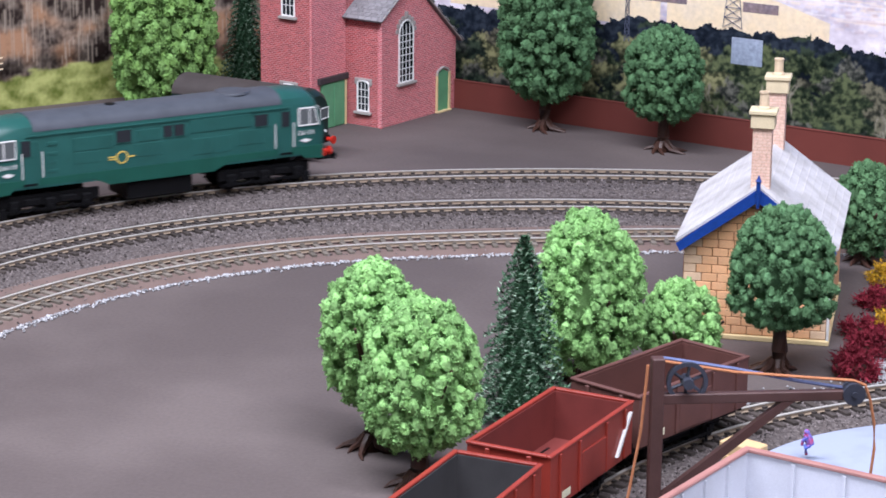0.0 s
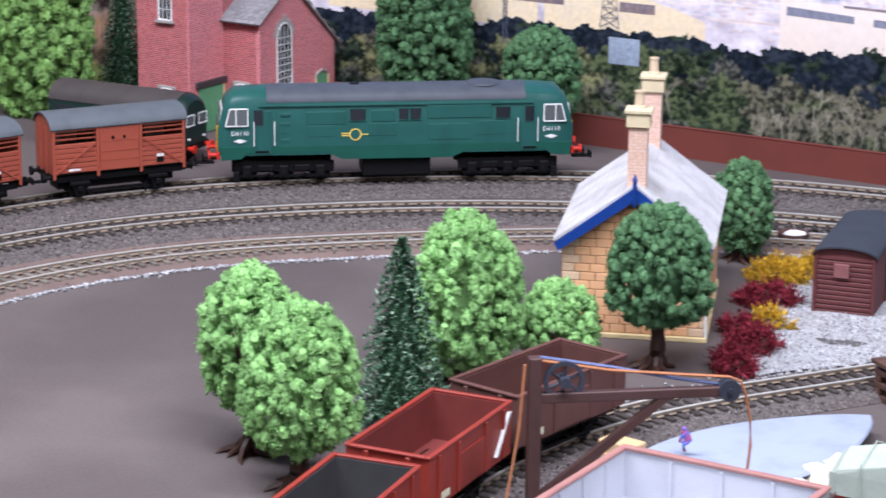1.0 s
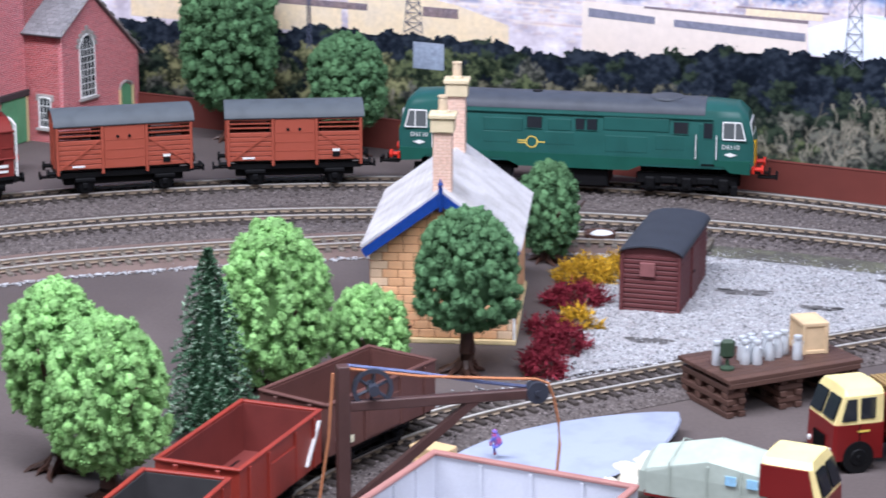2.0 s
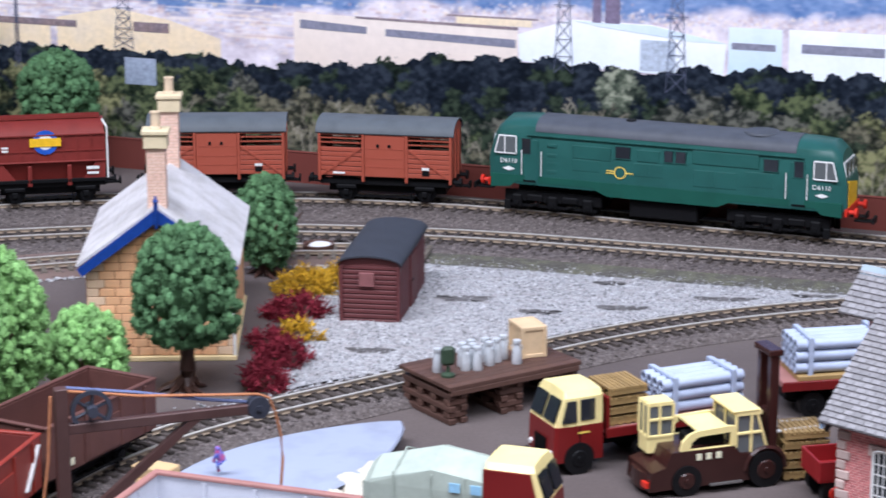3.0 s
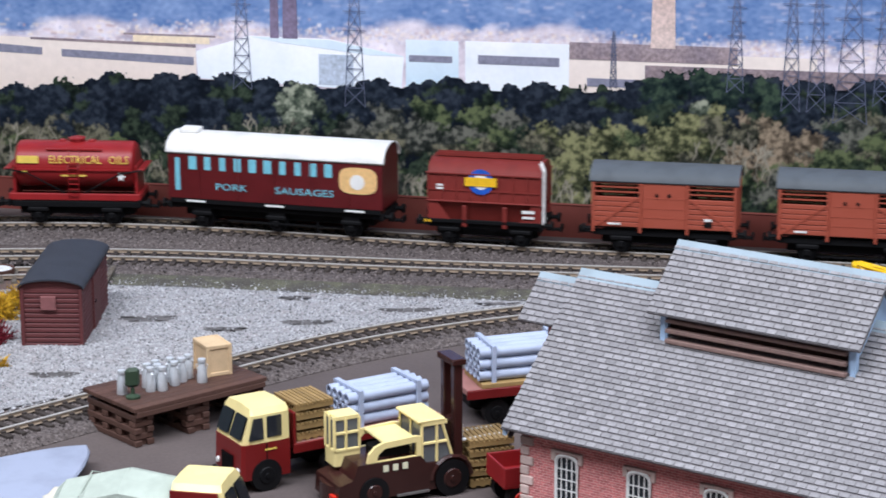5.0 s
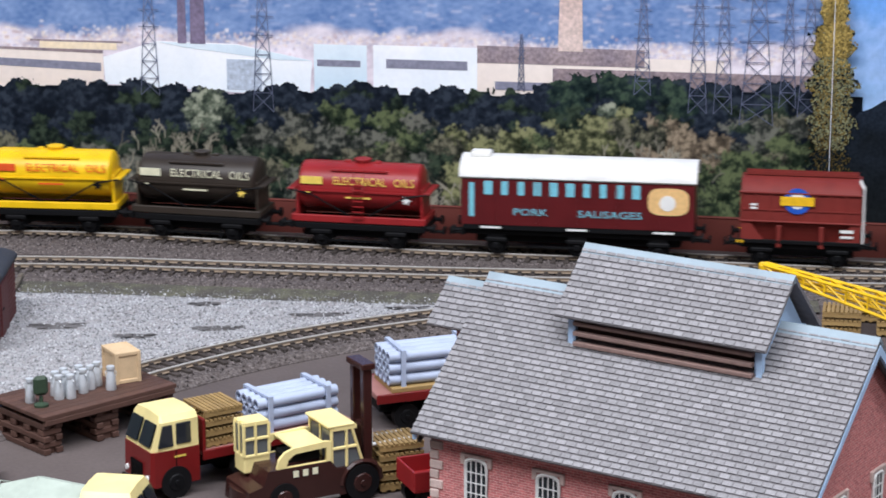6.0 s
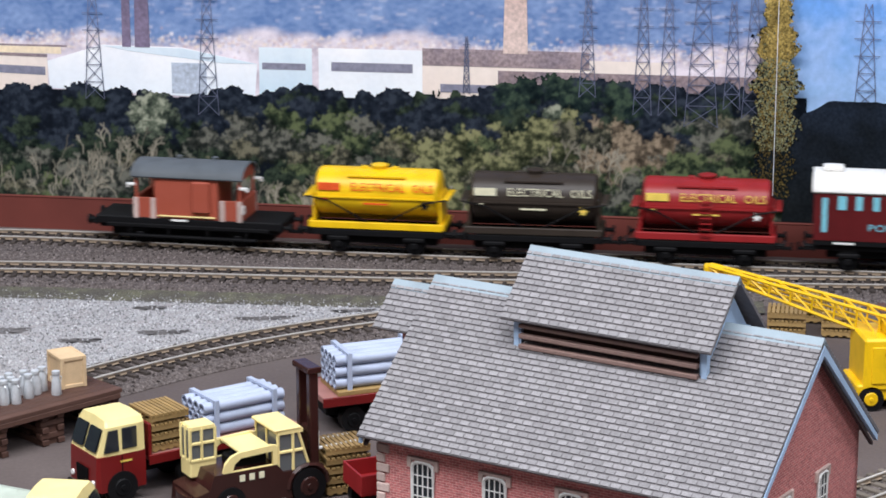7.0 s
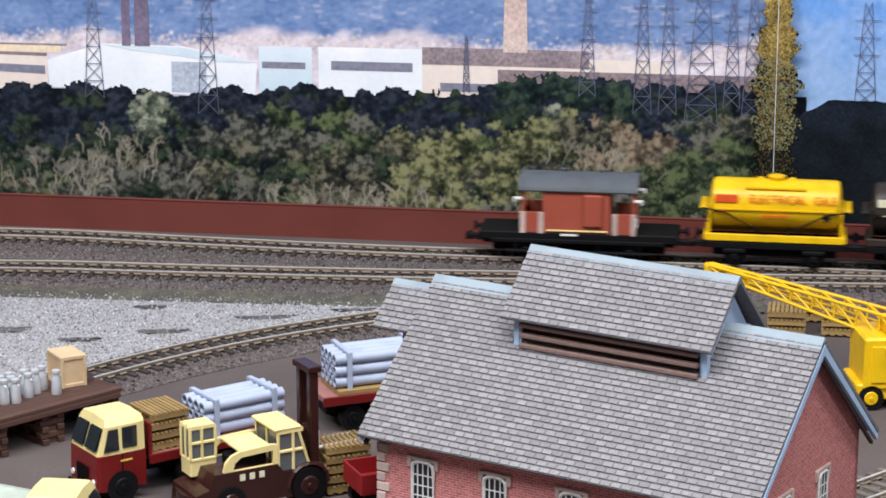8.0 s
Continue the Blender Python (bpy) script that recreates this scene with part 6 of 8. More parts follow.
        for i in range(18):
            a0, a1 = 2 * math.pi * i / 18, 2 * math.pi * (i + 1) / 18
            ring.add([(cx + r * math.cos(a), ys + side * 0.0003, cz + r * math.sin(a)) for r in (0.0031, 0.0038) for a in (a0, a1)], [(0, 1, 3, 2)])
        for dx, dz in ((-0.0062, 0.0007), (-0.0062, -0.0007), (0.0058, 0)):
            ring.box((cx + dx, ys + side * 0.0003, cz + dz), (0.0048, 0.0001, 0.0006))
        part("emblem", ring, GOLD_TXT, root, "round gold emblem with side bars")
    for e in (-1, 1):
        part("nose_panel", Shape().prism([(-0.0105, 0.0225), (0.0105, 0.0225), (0.0105, 0.0345), (-0.0105, 0.0385)], e * (h - 0.0006), e * (h + 0.0003), "x"), YELLOW_PANEL, root, "yellow warning panel")
        for yy in (-0.0085, 0, 0.0085):
            zc = 0.0445
            xe = e * (h - 0.24 * (zc - 0.036) + 0.0002)
            win = part("windscreen", Shape().box((xe, yy, zc), (0.0010, 0.0070, 0.0092), 0.0003), CLEAR, root)
            part("window_frame", Shape().tube([(xe + e * 0.0006, yy - 0.0036, zc - 0.0048), (xe + e * 0.0006, yy + 0.0036, zc - 0.0048), (xe - e * 0.0010, yy + 0.0036, zc + 0.0048), (xe - e * 0.0010, yy - 0.0036, zc + 0.0048), (xe + e * 0.0006, yy - 0.0036, zc - 0.0048)], 0.0004, 5), WHITE, win)
    buffers(root, L + 0.001, 0.0205, BUFFER_RED)
    part("fuel_tank", Shape().box((0, 0, 0.0115), (0.042, 0.028, 0.0110), 0.0008), BLACK, root)
    turning = []
    for e in (-1, 1):
        bx = e * 0.0695
        frm = Shape()
        for s in (-1, 1):
            frm.box((bx, s * 0.0118, 0.0165), (0.062, 0.0022, 0.0070), 0.0006)
            frm.box((bx, s * 0.0128, 0.0108), (0.056, 0.0012, 0.0012))
            for dx in (-0.0225, 0, 0.0225):
                frm.box((bx + dx, s * 0.0136, 0.0135), (0.0062, 0.0026, 0.0080), 0.0008)
                frm.cyl((bx + dx, s * 0.0146, 0.0125), (bx + dx, s * 0.0156, 0.0125), 0.0018, 0.0014, 8)
            for dx in (-0.0112, 0.0112):
                frm.box((bx + dx, s * 0.0134, 0.0158), (0.0100, 0.0020, 0.0040), 0.0006)
                frm.cyl((bx + dx - 0.003, s * 0.0140, 0.0105), (bx + dx + 0.003, s * 0.0140, 0.0125), 0.0006, 0.0006, 5)
            frm.box((bx + e * 0.029, s * 0.0130, 0.0105), (0.0040, 0.0018, 0.0060), 0.0004)
        part("bogie_frame", frm, BLACK, root)
        turning += [wheelset(root, bx + dx, 0.0064, "wheelset", 0.0072) for dx in (-0.0225, 0, 0.0225)]
        part("coupling", Shape().box((e * (h + 0.008), 0, 0.0135), (0.012, 0.006, 0.0012), 0.0002).box((e * (h + 0.0135), 0, 0.0145), (0.0014, 0.009, 0.0035)), BLACK, root)
    return root, turning, 0.0064


def van_roof(root, length, w, z1, z2, mat, label, over=0.0012):
    arc = [(-(w + over) * math.cos(math.pi * i / 14), z1 + (z2 - z1) * math.sin(math.pi * i / 14)) for i in range(15)]
    arc += [(p[0] * 0.97, p[1] - 0.0008) for p in arc[::-1]]
    return part("roof", Shape().prism(arc, -length / 2 - over, length / 2 + over, "x"), mat, root, label, True)


def cattle_wagon():
    root = thing("cattle_wagon", Matrix(), "bauxite-red model cattle wagon with slatted openings and grey roof", "railway wagon", "cattle wagons in the train")
    L, w, z0, z1, z2 = 0.0835, 0.0158, 0.0196, 0.0476, 0.0555
    h = L / 2
    part("floor", Shape().box((0, 0, z0 + 0.001), (L - 0.002, 2 * w - 0.002, 0.002)), BLACK, root)
    for e in (-1, 1):
        arc = [(-w, z0), (w, z0)] + [(w * math.cos(math.pi * i / 10), z1 + (z2 - z1 - 0.0008) * math.sin(math.pi * i / 10)) for i in range(11)]
        part("end_wall", Shape().prism(arc, e * (h - 0.0015), e * h, "x"), BAUXITE, root)
        part("end_post", Shape().box((e * (h + 0.0003), 0.005, (z0 + z1) / 2), (0.0010, 0.0016, z1 - z0)).box((e * (h + 0.0003), -0.005, (z0 + z1) / 2), (0.0010, 0.0016, z1 - z0)), BAUXITE, root)
    for s in (-1, 1):
        y = s * (w - 0.0006)
        planks = 6
        for zone in (-1, 1):
            cx = zone * (0.0135 + h) / 2
            wide = h - 0.0135
            for i in range(planks):
                zz = z0 + 0.0010 + i * 0.0030
                part("plank", Shape().box((cx, y, zz + 0.0013), (wide, 0.0012, 0.0026), 0.00025), BAUXITE, root)
            for zz in (z0 + 0.0215, z0 + 0.0243):
                part("rail_bar", Shape().box((cx, y, zz), (wide, 0.0008, 0.0007)), BAUXITE, root)
            part("plank", Shape().box((cx, y, z1 - 0.0008), (wide, 0.0012, 0.0022), 0.0002), BAUXITE, root)
            brace = Shape().prism([(zone * 0.0140, z0 + 0.0185), (zone * 0.0158, z0 + 0.0185), (zone * (h - 0.001), z0 + 0.0010), (zone * (h - 0.003), z0 + 0.0010)], y + s * 0.0006, y + s * 0.0012, "y")
            part("diagonal_brace", brace, BAUXITE, root)
        for x in (-h + 0.0010, -0.0135, 0.0135, h - 0.0010):
            part("side_post", Shape().box((x, y + s * 0.0003, (z0 + z1) / 2 - 0.0012), (0.0018, 0.0018, z1 - z0 + 0.0024), 0.0003), BAUXITE, root)
        door = part("door", Shape().box((0, y + s * 0.0001, (z0 + z1) / 2 + 0.0004), (0.0250, 0.0014, z1 - z0 - 0.0008), 0.0003), BAUXITE, root)
        for zz in (z0 + 0.007, z0 + 0.0125, z0 + 0.0185):
            part("door_batten", Shape().box((0, y + s * 0.0008, zz), (0.0244, 0.0004, 0.0005)), BAUXITE, door)
        for x in (-0.0042, 0.0030):
            part("door_bolt", Shape().cyl((x, y + s * 0.0006, z0 + 0.0205), (x, y + s * 0.0014, z0 + 0.0205), 0.0010, 0.0010, 8), BLACK, door)
        part("number_patch", Shape().box((-0.0285, y + s * 0.0010, z0 + 0.0028), (0.0075, 0.0002, 0.0012)), WHITE, root)
        part("number_patch", Shape().box((0.0255, y + s * 0.0010, z0 + 0.0070), (0.0045, 0.0002, 0.0016)), WHITE, root)
        part("number_patch", Shape().box((0.0255, y + s * 0.0009, z0 + 0.0042), (0.0045, 0.0002, 0.0030)), BLACK, root)
    for x in (-0.016, 0.016):
        part("partition", Shape().box((x, 0, 0.034), (0.0010, 2 * w - 0.003, 0.024)), BLACK, root)
    van_roof(root, L, w, z1, z2, WAGON_GREY, "plain mid-grey curved roof")
    buffers(root, L, 0.0180)
    return root, underframe(root, L - 0.002, (-0.0245, 0.0245)), 0.0062


def hopper_wagon():
    root = thing("hopper_wagon", Matrix(), "covered red-brown hopper wagon with a blue roundel badge", "railway wagon")
    L, w, z0, z1, z2 = 0.0695, 0.0150, 0.0200, 0.0475, 0.0555
    h = L / 2
    prof = [(-0.0115, z0 - 0.0015), (0.0115, z0 - 0.0015), (w - 0.001, z0 + 0.0095), (w, z0 + 0.0105), (w, z1), (w - 0.004, z1 + 0.005), (0.0045, z2 - 0.001), (-0.0045, z2 - 0.001), (-w + 0.004, z1 + 0.005), (-w, z1), (-w, z0 + 0.0105), (-w + 0.001, z0 + 0.0095)]
    ends = [(x, [(y * k, max(z, zl)) for y, z in prof]) for x, k, zl in ((-h + 0.001, 1, z0 + 0.0100), (-h + 0.014, 1, z0 - 0.0015), (h - 0.014, 1, z0 - 0.0015), (h - 0.001, 1, z0 + 0.0100))]
    part("body", Shape().loft([[(x, y, z) for y, z in p] for x, p in ends]), HOPPER_RED, root, "", True)
    for s in (-1, 1):
        for x in (-0.0335, -0.0255, -0.0170, -0.0085, 0.0, 0.0085, 0.0170, 0.0255, 0.0335):
            part("rib", Shape().box((x, s * (w + 0.0002), (z0 + 0.011 + z1) / 2), (0.0010, 0.0010, z1 - z0 - 0.011)), HOPPER_RED, root)
        part("rim", Shape().box((0, s * (w + 0.0003), z1), (L, 0.0016, 0.0012), 0.0003).box((0, s * (w + 0.0003), z0 + 0.0108), (L, 0.0014, 0.0010), 0.0003), HOPPER_RED, root)
        for x in (-0.012, 0.012):
            part("strut", Shape().box((x, s * 0.0138, z0 + 0.002), (0.0028, 0.0030, 0.0130), 0.0004), HOPPER_RED, root)
        for e in (-1, 1):
            part("end_frame", Shape().prism([(e * (h - 0.001), z0), (e * (h - 0.001), z0 + 0.0105), (e * (h - 0.006), z0 + 0.0105), (e * (h - 0.014), z0)], s * (w - 0.0012), s * w, "y"), HOPPER_RED, root)
        part("footing", Shape().box((0, s * 0.0145, z0 - 0.0012), (L, 0.0016, 0.0022), 0.0002), BLACK, root)
        for x, z, ww, hh in ((0.0262, 0.0265, 0.0075, 0.0018), (0.0262, 0.0232, 0.0070, 0.0014), (-0.0265, 0.0405, 0.0040, 0.0012), (-0.0265, 0.0385, 0.0040, 0.0012)):
            part("data_patch", Shape().box((x, s * (w + 0.0008), z), (ww, 0.0002, hh)), WHITE, root, "small white data panel")
        part("side_seam", Shape().box((0, s * (w + 0.0002), z0 + 0.0175), (L - 0.003, 0.0008, 0.0006)), HOPPER_RED, root)
        part("label_patch", Shape().box((-0.034, s * (w + 0.0002), 0.0185), (0.004, 0.0006, 0.0014)), YELLOW_PANEL, root)
        cx, cz, yy = -0.002, 0.0432, s * (w + 0.0009)
        disc = Shape()
        for i in range(20):
            a0, a1 = 2 * math.pi * i / 20, 2 * math.pi * (i + 1) / 20
            disc.add([(cx + r * math.cos(a), yy, cz + r * math.sin(a)) for r in (0.0046, 0.0076) for a in (a0, a1)], [(0, 1, 3, 2)])
        part("badge_ring", disc, BLUE_SIGN, root, "blue ring of the badge")
        part("badge_disc", Shape().cyl((cx, yy - s * 0.0002, cz), (cx, yy, cz), 0.0046, 0.0046, 20), WHITE, root)
        part("badge_bar", Shape().box((cx, yy + s * 0.0003, cz), (0.0190, 0.0003, 0.0052)), YELLOW_PANEL, root, "yellow bar across the badge")
    part("roof_walkway", Shape().box((0, 0, z2), (L - 0.006, 0.006, 0.0008)).box((0, 0.0028, z2 + 0.001), (L - 0.006, 0.0004, 0.0012)).box((0, -0.0028, z2 + 0.001), (L - 0.006, 0.0004, 0.0012)), HOPPER_RED, root)
    lad = Shape()
    for y in (-0.012, -0.0165):
        lad.tube([(h + 0.0005, y, z0), (h + 0.0005, y, z1 + 0.004), (h - 0.002, y + 0.002, z1 + 0.008)], 0.0006, 5)
    for i in range(8):
        lad.cyl((h + 0.0005, -0.012, z0 + 0.003 + i * 0.0036), (h + 0.0005, -0.0165, z0 + 0.003 + i * 0.0036), 0.0004, 0.0004, 5)
    part("ladder", lad, WHITE, root, "white end ladder")
    buffers(root, L, 0.0180)
    return root, underframe(root, L - 0.002, (-0.0215, 0.0215)), 0.0062


def sausage_van():
    root = thing("goods_van", Matrix(), "maroon six-wheeled goods van with white roof and pale blue lettering", "railway wagon")
    L, w, z0, z1, z2 = 0.1345, 0.0162, 0.0232, 0.0515, 0.0615
    h = L / 2
    arc = [(-w, z0), (w, z0)] + [(w * math.cos(math.pi * i / 12), z1 + (z2 - z1 - 0.0006) * math.sin(math.pi * i / 12)) for i in range(13)]
    part("body", Shape().prism(arc, -h, h, "x"), MAROON, root)
    van_roof(root, L, w, z1, z2, CREAM_ROOF, "clean white curved roof")
    part("roof_vent", Shape().box((-h + 0.010, -0.002, z2 + 0.0010), (0.0120, 0.0090, 0.0032), 0.0008).box((-h + 0.0045, -0.006, z2 - 0.0018), (0.006, 0.006, 0.0022), 0.0006), CREAM_ROOF, root, "white roof ventilator")
    for s in (-1, 1):
        y = s * (w + 0.0002)
        for x in (-0.047, -0.023, 0.0, 0.023, 0.047):
            part("panel_line", Shape().box((x, y, (z0 + z1) / 2), (0.0006, 0.0005, z1 - z0 - 0.002)), MAROON, root)
        part("footboard", Shape().box((0, s * 0.0150, z0 - 0.0016), (L - 0.002, 0.0020, 0.0030), 0.0003), BLACK, root)
        for x in (-0.050, 0.0, 0.050):
            part("data_patch", Shape().box((x, s * 0.0161, z0 - 0.0016), (0.0120, 0.0002, 0.0012)), WHITE, root, "small white data line")
        # the maker's name stands as plain strokes; the goods are lettered
        stem = Shape().box((-0.0612, y, 0.0380), (0.0030, 0.0004, 0.0200))
        part("name_stroke", stem, SKY_LETTER, root, "pale blue name drawn as plain strokes")
        for i in range(10):
            x, ww, hh = -0.0515 + i * 0.0095, (0.0078, 0.0062, 0.0060, 0.0068, 0.0074)[i % 5], 0.0092
            stroke = Shape().box((x, y, 0.0452), (ww * 0.62, 0.0004, hh * 0.86))
            part("name_stroke", stroke, SKY_LETTER, root)
        if s < 0:
            text_side(root, "PORK", 0.0058, SKY_LETTER, -0.0270, y - 0.0003, 0.0312, 1.35)
            text_side(root, "SAUSAGES", 0.0058, SKY_LETTER, 0.0190, y - 0.0003, 0.0312, 1.38)
        part("badge", Shape().loft([[(0.0525 + 0.0118 * math.copysign(abs(math.cos(a)) ** 0.6, math.cos(a)), yy, 0.0402 + 0.0080 * math.copysign(abs(math.sin(a)) ** 0.6, math.sin(a))) for a in [i * 0.2618 for i in range(24)]] for yy in (y, y + s * 0.0003)]), TAN_BADGE, root, "tan oval badge")
        part("badge_figure", Shape().cyl((0.0520, y + s * 0.0003, 0.0394), (0.0520, y + s * 0.0005, 0.0394), 0.0046, 0.0046, 14), CREAM_ROOF, root)
    buffers(root, L, 0.0185)
    return root, underframe(root, L - 0.002, (-0.047, 0.0, 0.047), z=0.0185), 0.0062


def tank_wagon(mat, mark, label, star, ladder=False):
    root = thing("tank_wagon", Matrix(), label, "railway wagon", "tank wagons in the train")
    L, h, r, zc = 0.0808, 0.0404, 0.0142, 0.0395
    frame_bar = Shape()
    for s in (-1, 1):
        frame_bar.box((0, s * 0.0128, 0.0215), (L, 0.0022, 0.0042), 0.0004)
    for e in (-1, 1):
        frame_bar.box((e * (h - 0.0012), 0, 0.0215), (0.0022, 0.0262, 0.0042), 0.0004)
    part("frame", frame_bar, mat, root)
    rr = [(-h + 0.0035, 0.5), (-h + 0.0040, 0.86), (-h + 0.0052, 0.97), (-h + 0.0075, 1.0), (h - 0.0075, 1.0), (h - 0.0052, 0.97), (h - 0.0040, 0.86), (h - 0.0035, 0.5)]
    part("tank", Shape().loft([[(x, r * k * math.cos(i * math.pi / 12), zc + r * k * math.sin(i * math.pi / 12)) for i in range(24)] for x, k in rr]), mat, root, "", True)
    part("manhole", Shape().lathe([(0.0045, 0), (0.0045, 0.0018), (0.0052, 0.0018), (0.0052, 0.0026), (0.002, 0.0034)], (0, 0, zc + r - 0.0006)).box((-0.009, 0, zc + r), (0.004, 0.004, 0.0016), 0.0004).box((0.009, 0, zc + r), (0.004, 0.004, 0.0016), 0.0004), mat, root)
    for s in (-1, 1):
        part("plank_walk", Shape().box((0, s * 0.0098, zc + r * 0.76), (0.034, 0.0030, 0.0008)), mat, root)
        rod = Shape().tube([(-h - 0.001, s * 0.0140, zc - 0.001), (-h + 0.012, s * 0.0150, zc - 0.003), (-0.006, s * 0.0130, 0.0240)], 0.0005, 5)
        rod.tube([(h + 0.001, s * 0.0140, zc - 0.001), (h - 0.012, s * 0.0150, zc - 0.003), (0.006, s * 0.0130, 0.0240)], 0.0005, 5)
        part("stay_rod", rod, BLACK, root)
        part("bearer", Shape().box((0, s * 0.0146, zc - 0.0010), (L - 0.012, 0.0008, 0.0009)), mat, root)
        yy = s * (r + 0.0004)
        bar = Shape().box((-0.0278, yy * 0.99, zc + 0.0052), (0.0130, 0.0006, 0.0044))
        part("name_bar", bar, mark, root, "plain bar in place of a company name")
        for x, ww in (() if s < 0 else ((0.000, 0.027), (0.026, 0.013))):
            part("name_bar", Shape().box((x, yy * 0.99, zc + 0.0052), (ww, 0.0006, 0.0046)), mark, root)
        if s < 0:
            text_side(root, "ELECTRICAL", 0.0068, mark, 0.0012, yy - 0.0001, zc + 0.0052, 0.86)
            text_side(root, "OILS", 0.0068, mark, 0.0278, yy - 0.0001, zc + 0.0052, 0.92)
        part("data_line", Shape().box((0.0, yy * 0.985, zc - 0.0045), (0.0150, 0.0004, 0.0009)), mark, root)
        st = []
        for i in range(12):
            q = 0.0030 if i % 2 == 0 else 0.0014
            st.append((0.029 + q * math.cos(i * math.pi / 6), zc - 0.0048 + q * math.sin(i * math.pi / 6)))
        part("star_mark", Shape().prism(st, yy * 0.985, yy * 1.01, "y"), star, root, "six-pointed star mark")
        part("star_mark", Shape().prism([(-0.030 + (x - 0.029) * 0.5, zc - 0.002 + (z - zc + 0.0048) * 0.5) for x, z in st], yy * 0.985, yy * 1.01, "y"), mark, root)
    for e in (-1, 1):
        part("end_bracket", Shape().box((e * (h + 0.0005), 0, zc - 0.001), (0.004, 0.026, 0.0012), 0.0003).box((e * (h - 0.003), 0, zc - 0.008), (0.0016, 0.022, 0.018), 0.0004), mat, root)
    if ladder:
        lad = Shape()
        for x in (-0.0030, 0.0030):
            lad.tube([(x, -0.0140, 0.0210), (x, -0.0156, zc), (x, -0.0100, zc + 0.0120)], 0.0004, 5)
        for i in range(7):
            lad.cyl((-0.0030, -0.0154, 0.0235 + i * 0.0032), (0.0030, -0.0154, 0.0235 + i * 0.0032), 0.0004, 0.0004, 5)
        part("ladder", lad, mat, root)
    buffers(root, L, 0.0180)
    return root, underframe(root, L - 0.003, (-0.0225, 0.0225), z=0.0170), 0.0062


def brake_van():
    root = thing("brake_van", Matrix(), "brown brake van with grey roof and dark platform", "railway wagon")
    L, h = 0.1150, 0.0575
    part("platform", Shape().box((0, 0, 0.0195), (L, 0.0310, 0.0050), 0.0006), BLACK, root, "dark grey running platform")
    for s in (-1, 1):
        part("footboard", Shape().box((0, s * 0.0160, 0.0110), (0.085, 0.0030, 0.0014), 0.0003).box((0, s * 0.0160, 0.0170), (0.100, 0.0012, 0.0022), 0.0003), BLACK, root)
        for x in (-0.036, -0.012, 0.012, 0.036):
            part("footboard_hanger", Shape().box((x, s * 0.0158, 0.0145), (0.0010, 0.0010, 0.0070)), BLACK, root)
    w, a, c = 0.0150, 0.0215, 0.0325
    part("cabin", Shape().box((-0.001, 0, 0.0350), (2 * a - 0.004, 2 * w, 0.0270), 0.0003), BAUXITE, root)
    for e in (-1, 1):
        part("veranda_end", Shape().box((e * c, 0, 0.0277), (0.0016, 2 * w, 0.0124), 0.0002), BAUXITE, root)
        for s in (-1, 1):
            part("veranda_side", Shape().box((e * (c + a) / 2, s * (w - 0.0006), 0.0277), (c - a, 0.0012, 0.0124), 0.0002), BAUXITE, root)
            for x in (e * (c - 0.0006), e * (a - 0.0002)):
                part("corner_post", Shape().box((x, s * (w + 0.0003), 0.0277), (0.0032, 0.0010, 0.0126), 0.0002), QUOIN, root, "pale pinkish post")
            part("roof_post", Shape().box((e * (c - 0.0008), s * (w - 0.0010), 0.0410), (0.0014, 0.0014, 0.0150)), BAUXITE, root)
            part("lamp", Shape().box((e * (c + 0.0022), s * (w + 0.0002), 0.0418), (0.0050, 0.0022, 0.0016), 0.0003).cyl((e * (c + 0.0040), s * w, 0.0400), (e * (c + 0.0040), s * w, 0.0425), 0.0010, 0.0010, 6), WHITE, root, "white side lamp")
        part("end_gable", Shape().prism([(-w, 0.0455), (w, 0.0455), (w * 0.7, 0.0515), (0, 0.0535), (-w * 0.7, 0.0515)], e * (c - 0.0014), e * c, "x"), BAUXITE, root)
    part("tail_plate", Shape().box((c + 0.0012, -0.0130, 0.0285), (0.0010, 0.0044, 0.0050), 0.0003), WHITE, root, "white tail board")
    for s in (-1, 1):
        part("handrail", Shape().cyl((-0.0180, s * (w + 0.0010), 0.0235), (0.0170, s * (w + 0.0010), 0.0235), 0.0005, 0.0005, 5), CREAM, root, "pale handrail")
        part("ducket", Shape().box((0.0085, s * (w + 0.0010), 0.0355), (0.0110, 0.0026, 0.0190), 0.0008), BAUXITE, root)
        part("data_patch", Shape().box((-0.005, s * (w + 0.0008), 0.0210), (0.0100, 0.0004, 0.0012)), WHITE, root)
    van_roof(root, 2 * c, w, 0.0470, 0.0545, WAGON_GREY, "grey curved roof", 0.0018)
    for x in (-0.010, 0.012):
        part("roof_vent", Shape().lathe([(0.0016, 0), (0.0016, 0.0016), (0.0020, 0.0020), (0.0008, 0.0026)], (x, 0.003, 0.0540), 8), WAGON_GREY, root)
    buffers(root, L, 0.0185)
    return root, underframe(root, L - 0.004, (-0.030, 0.030), z=0.0165), 0.0062


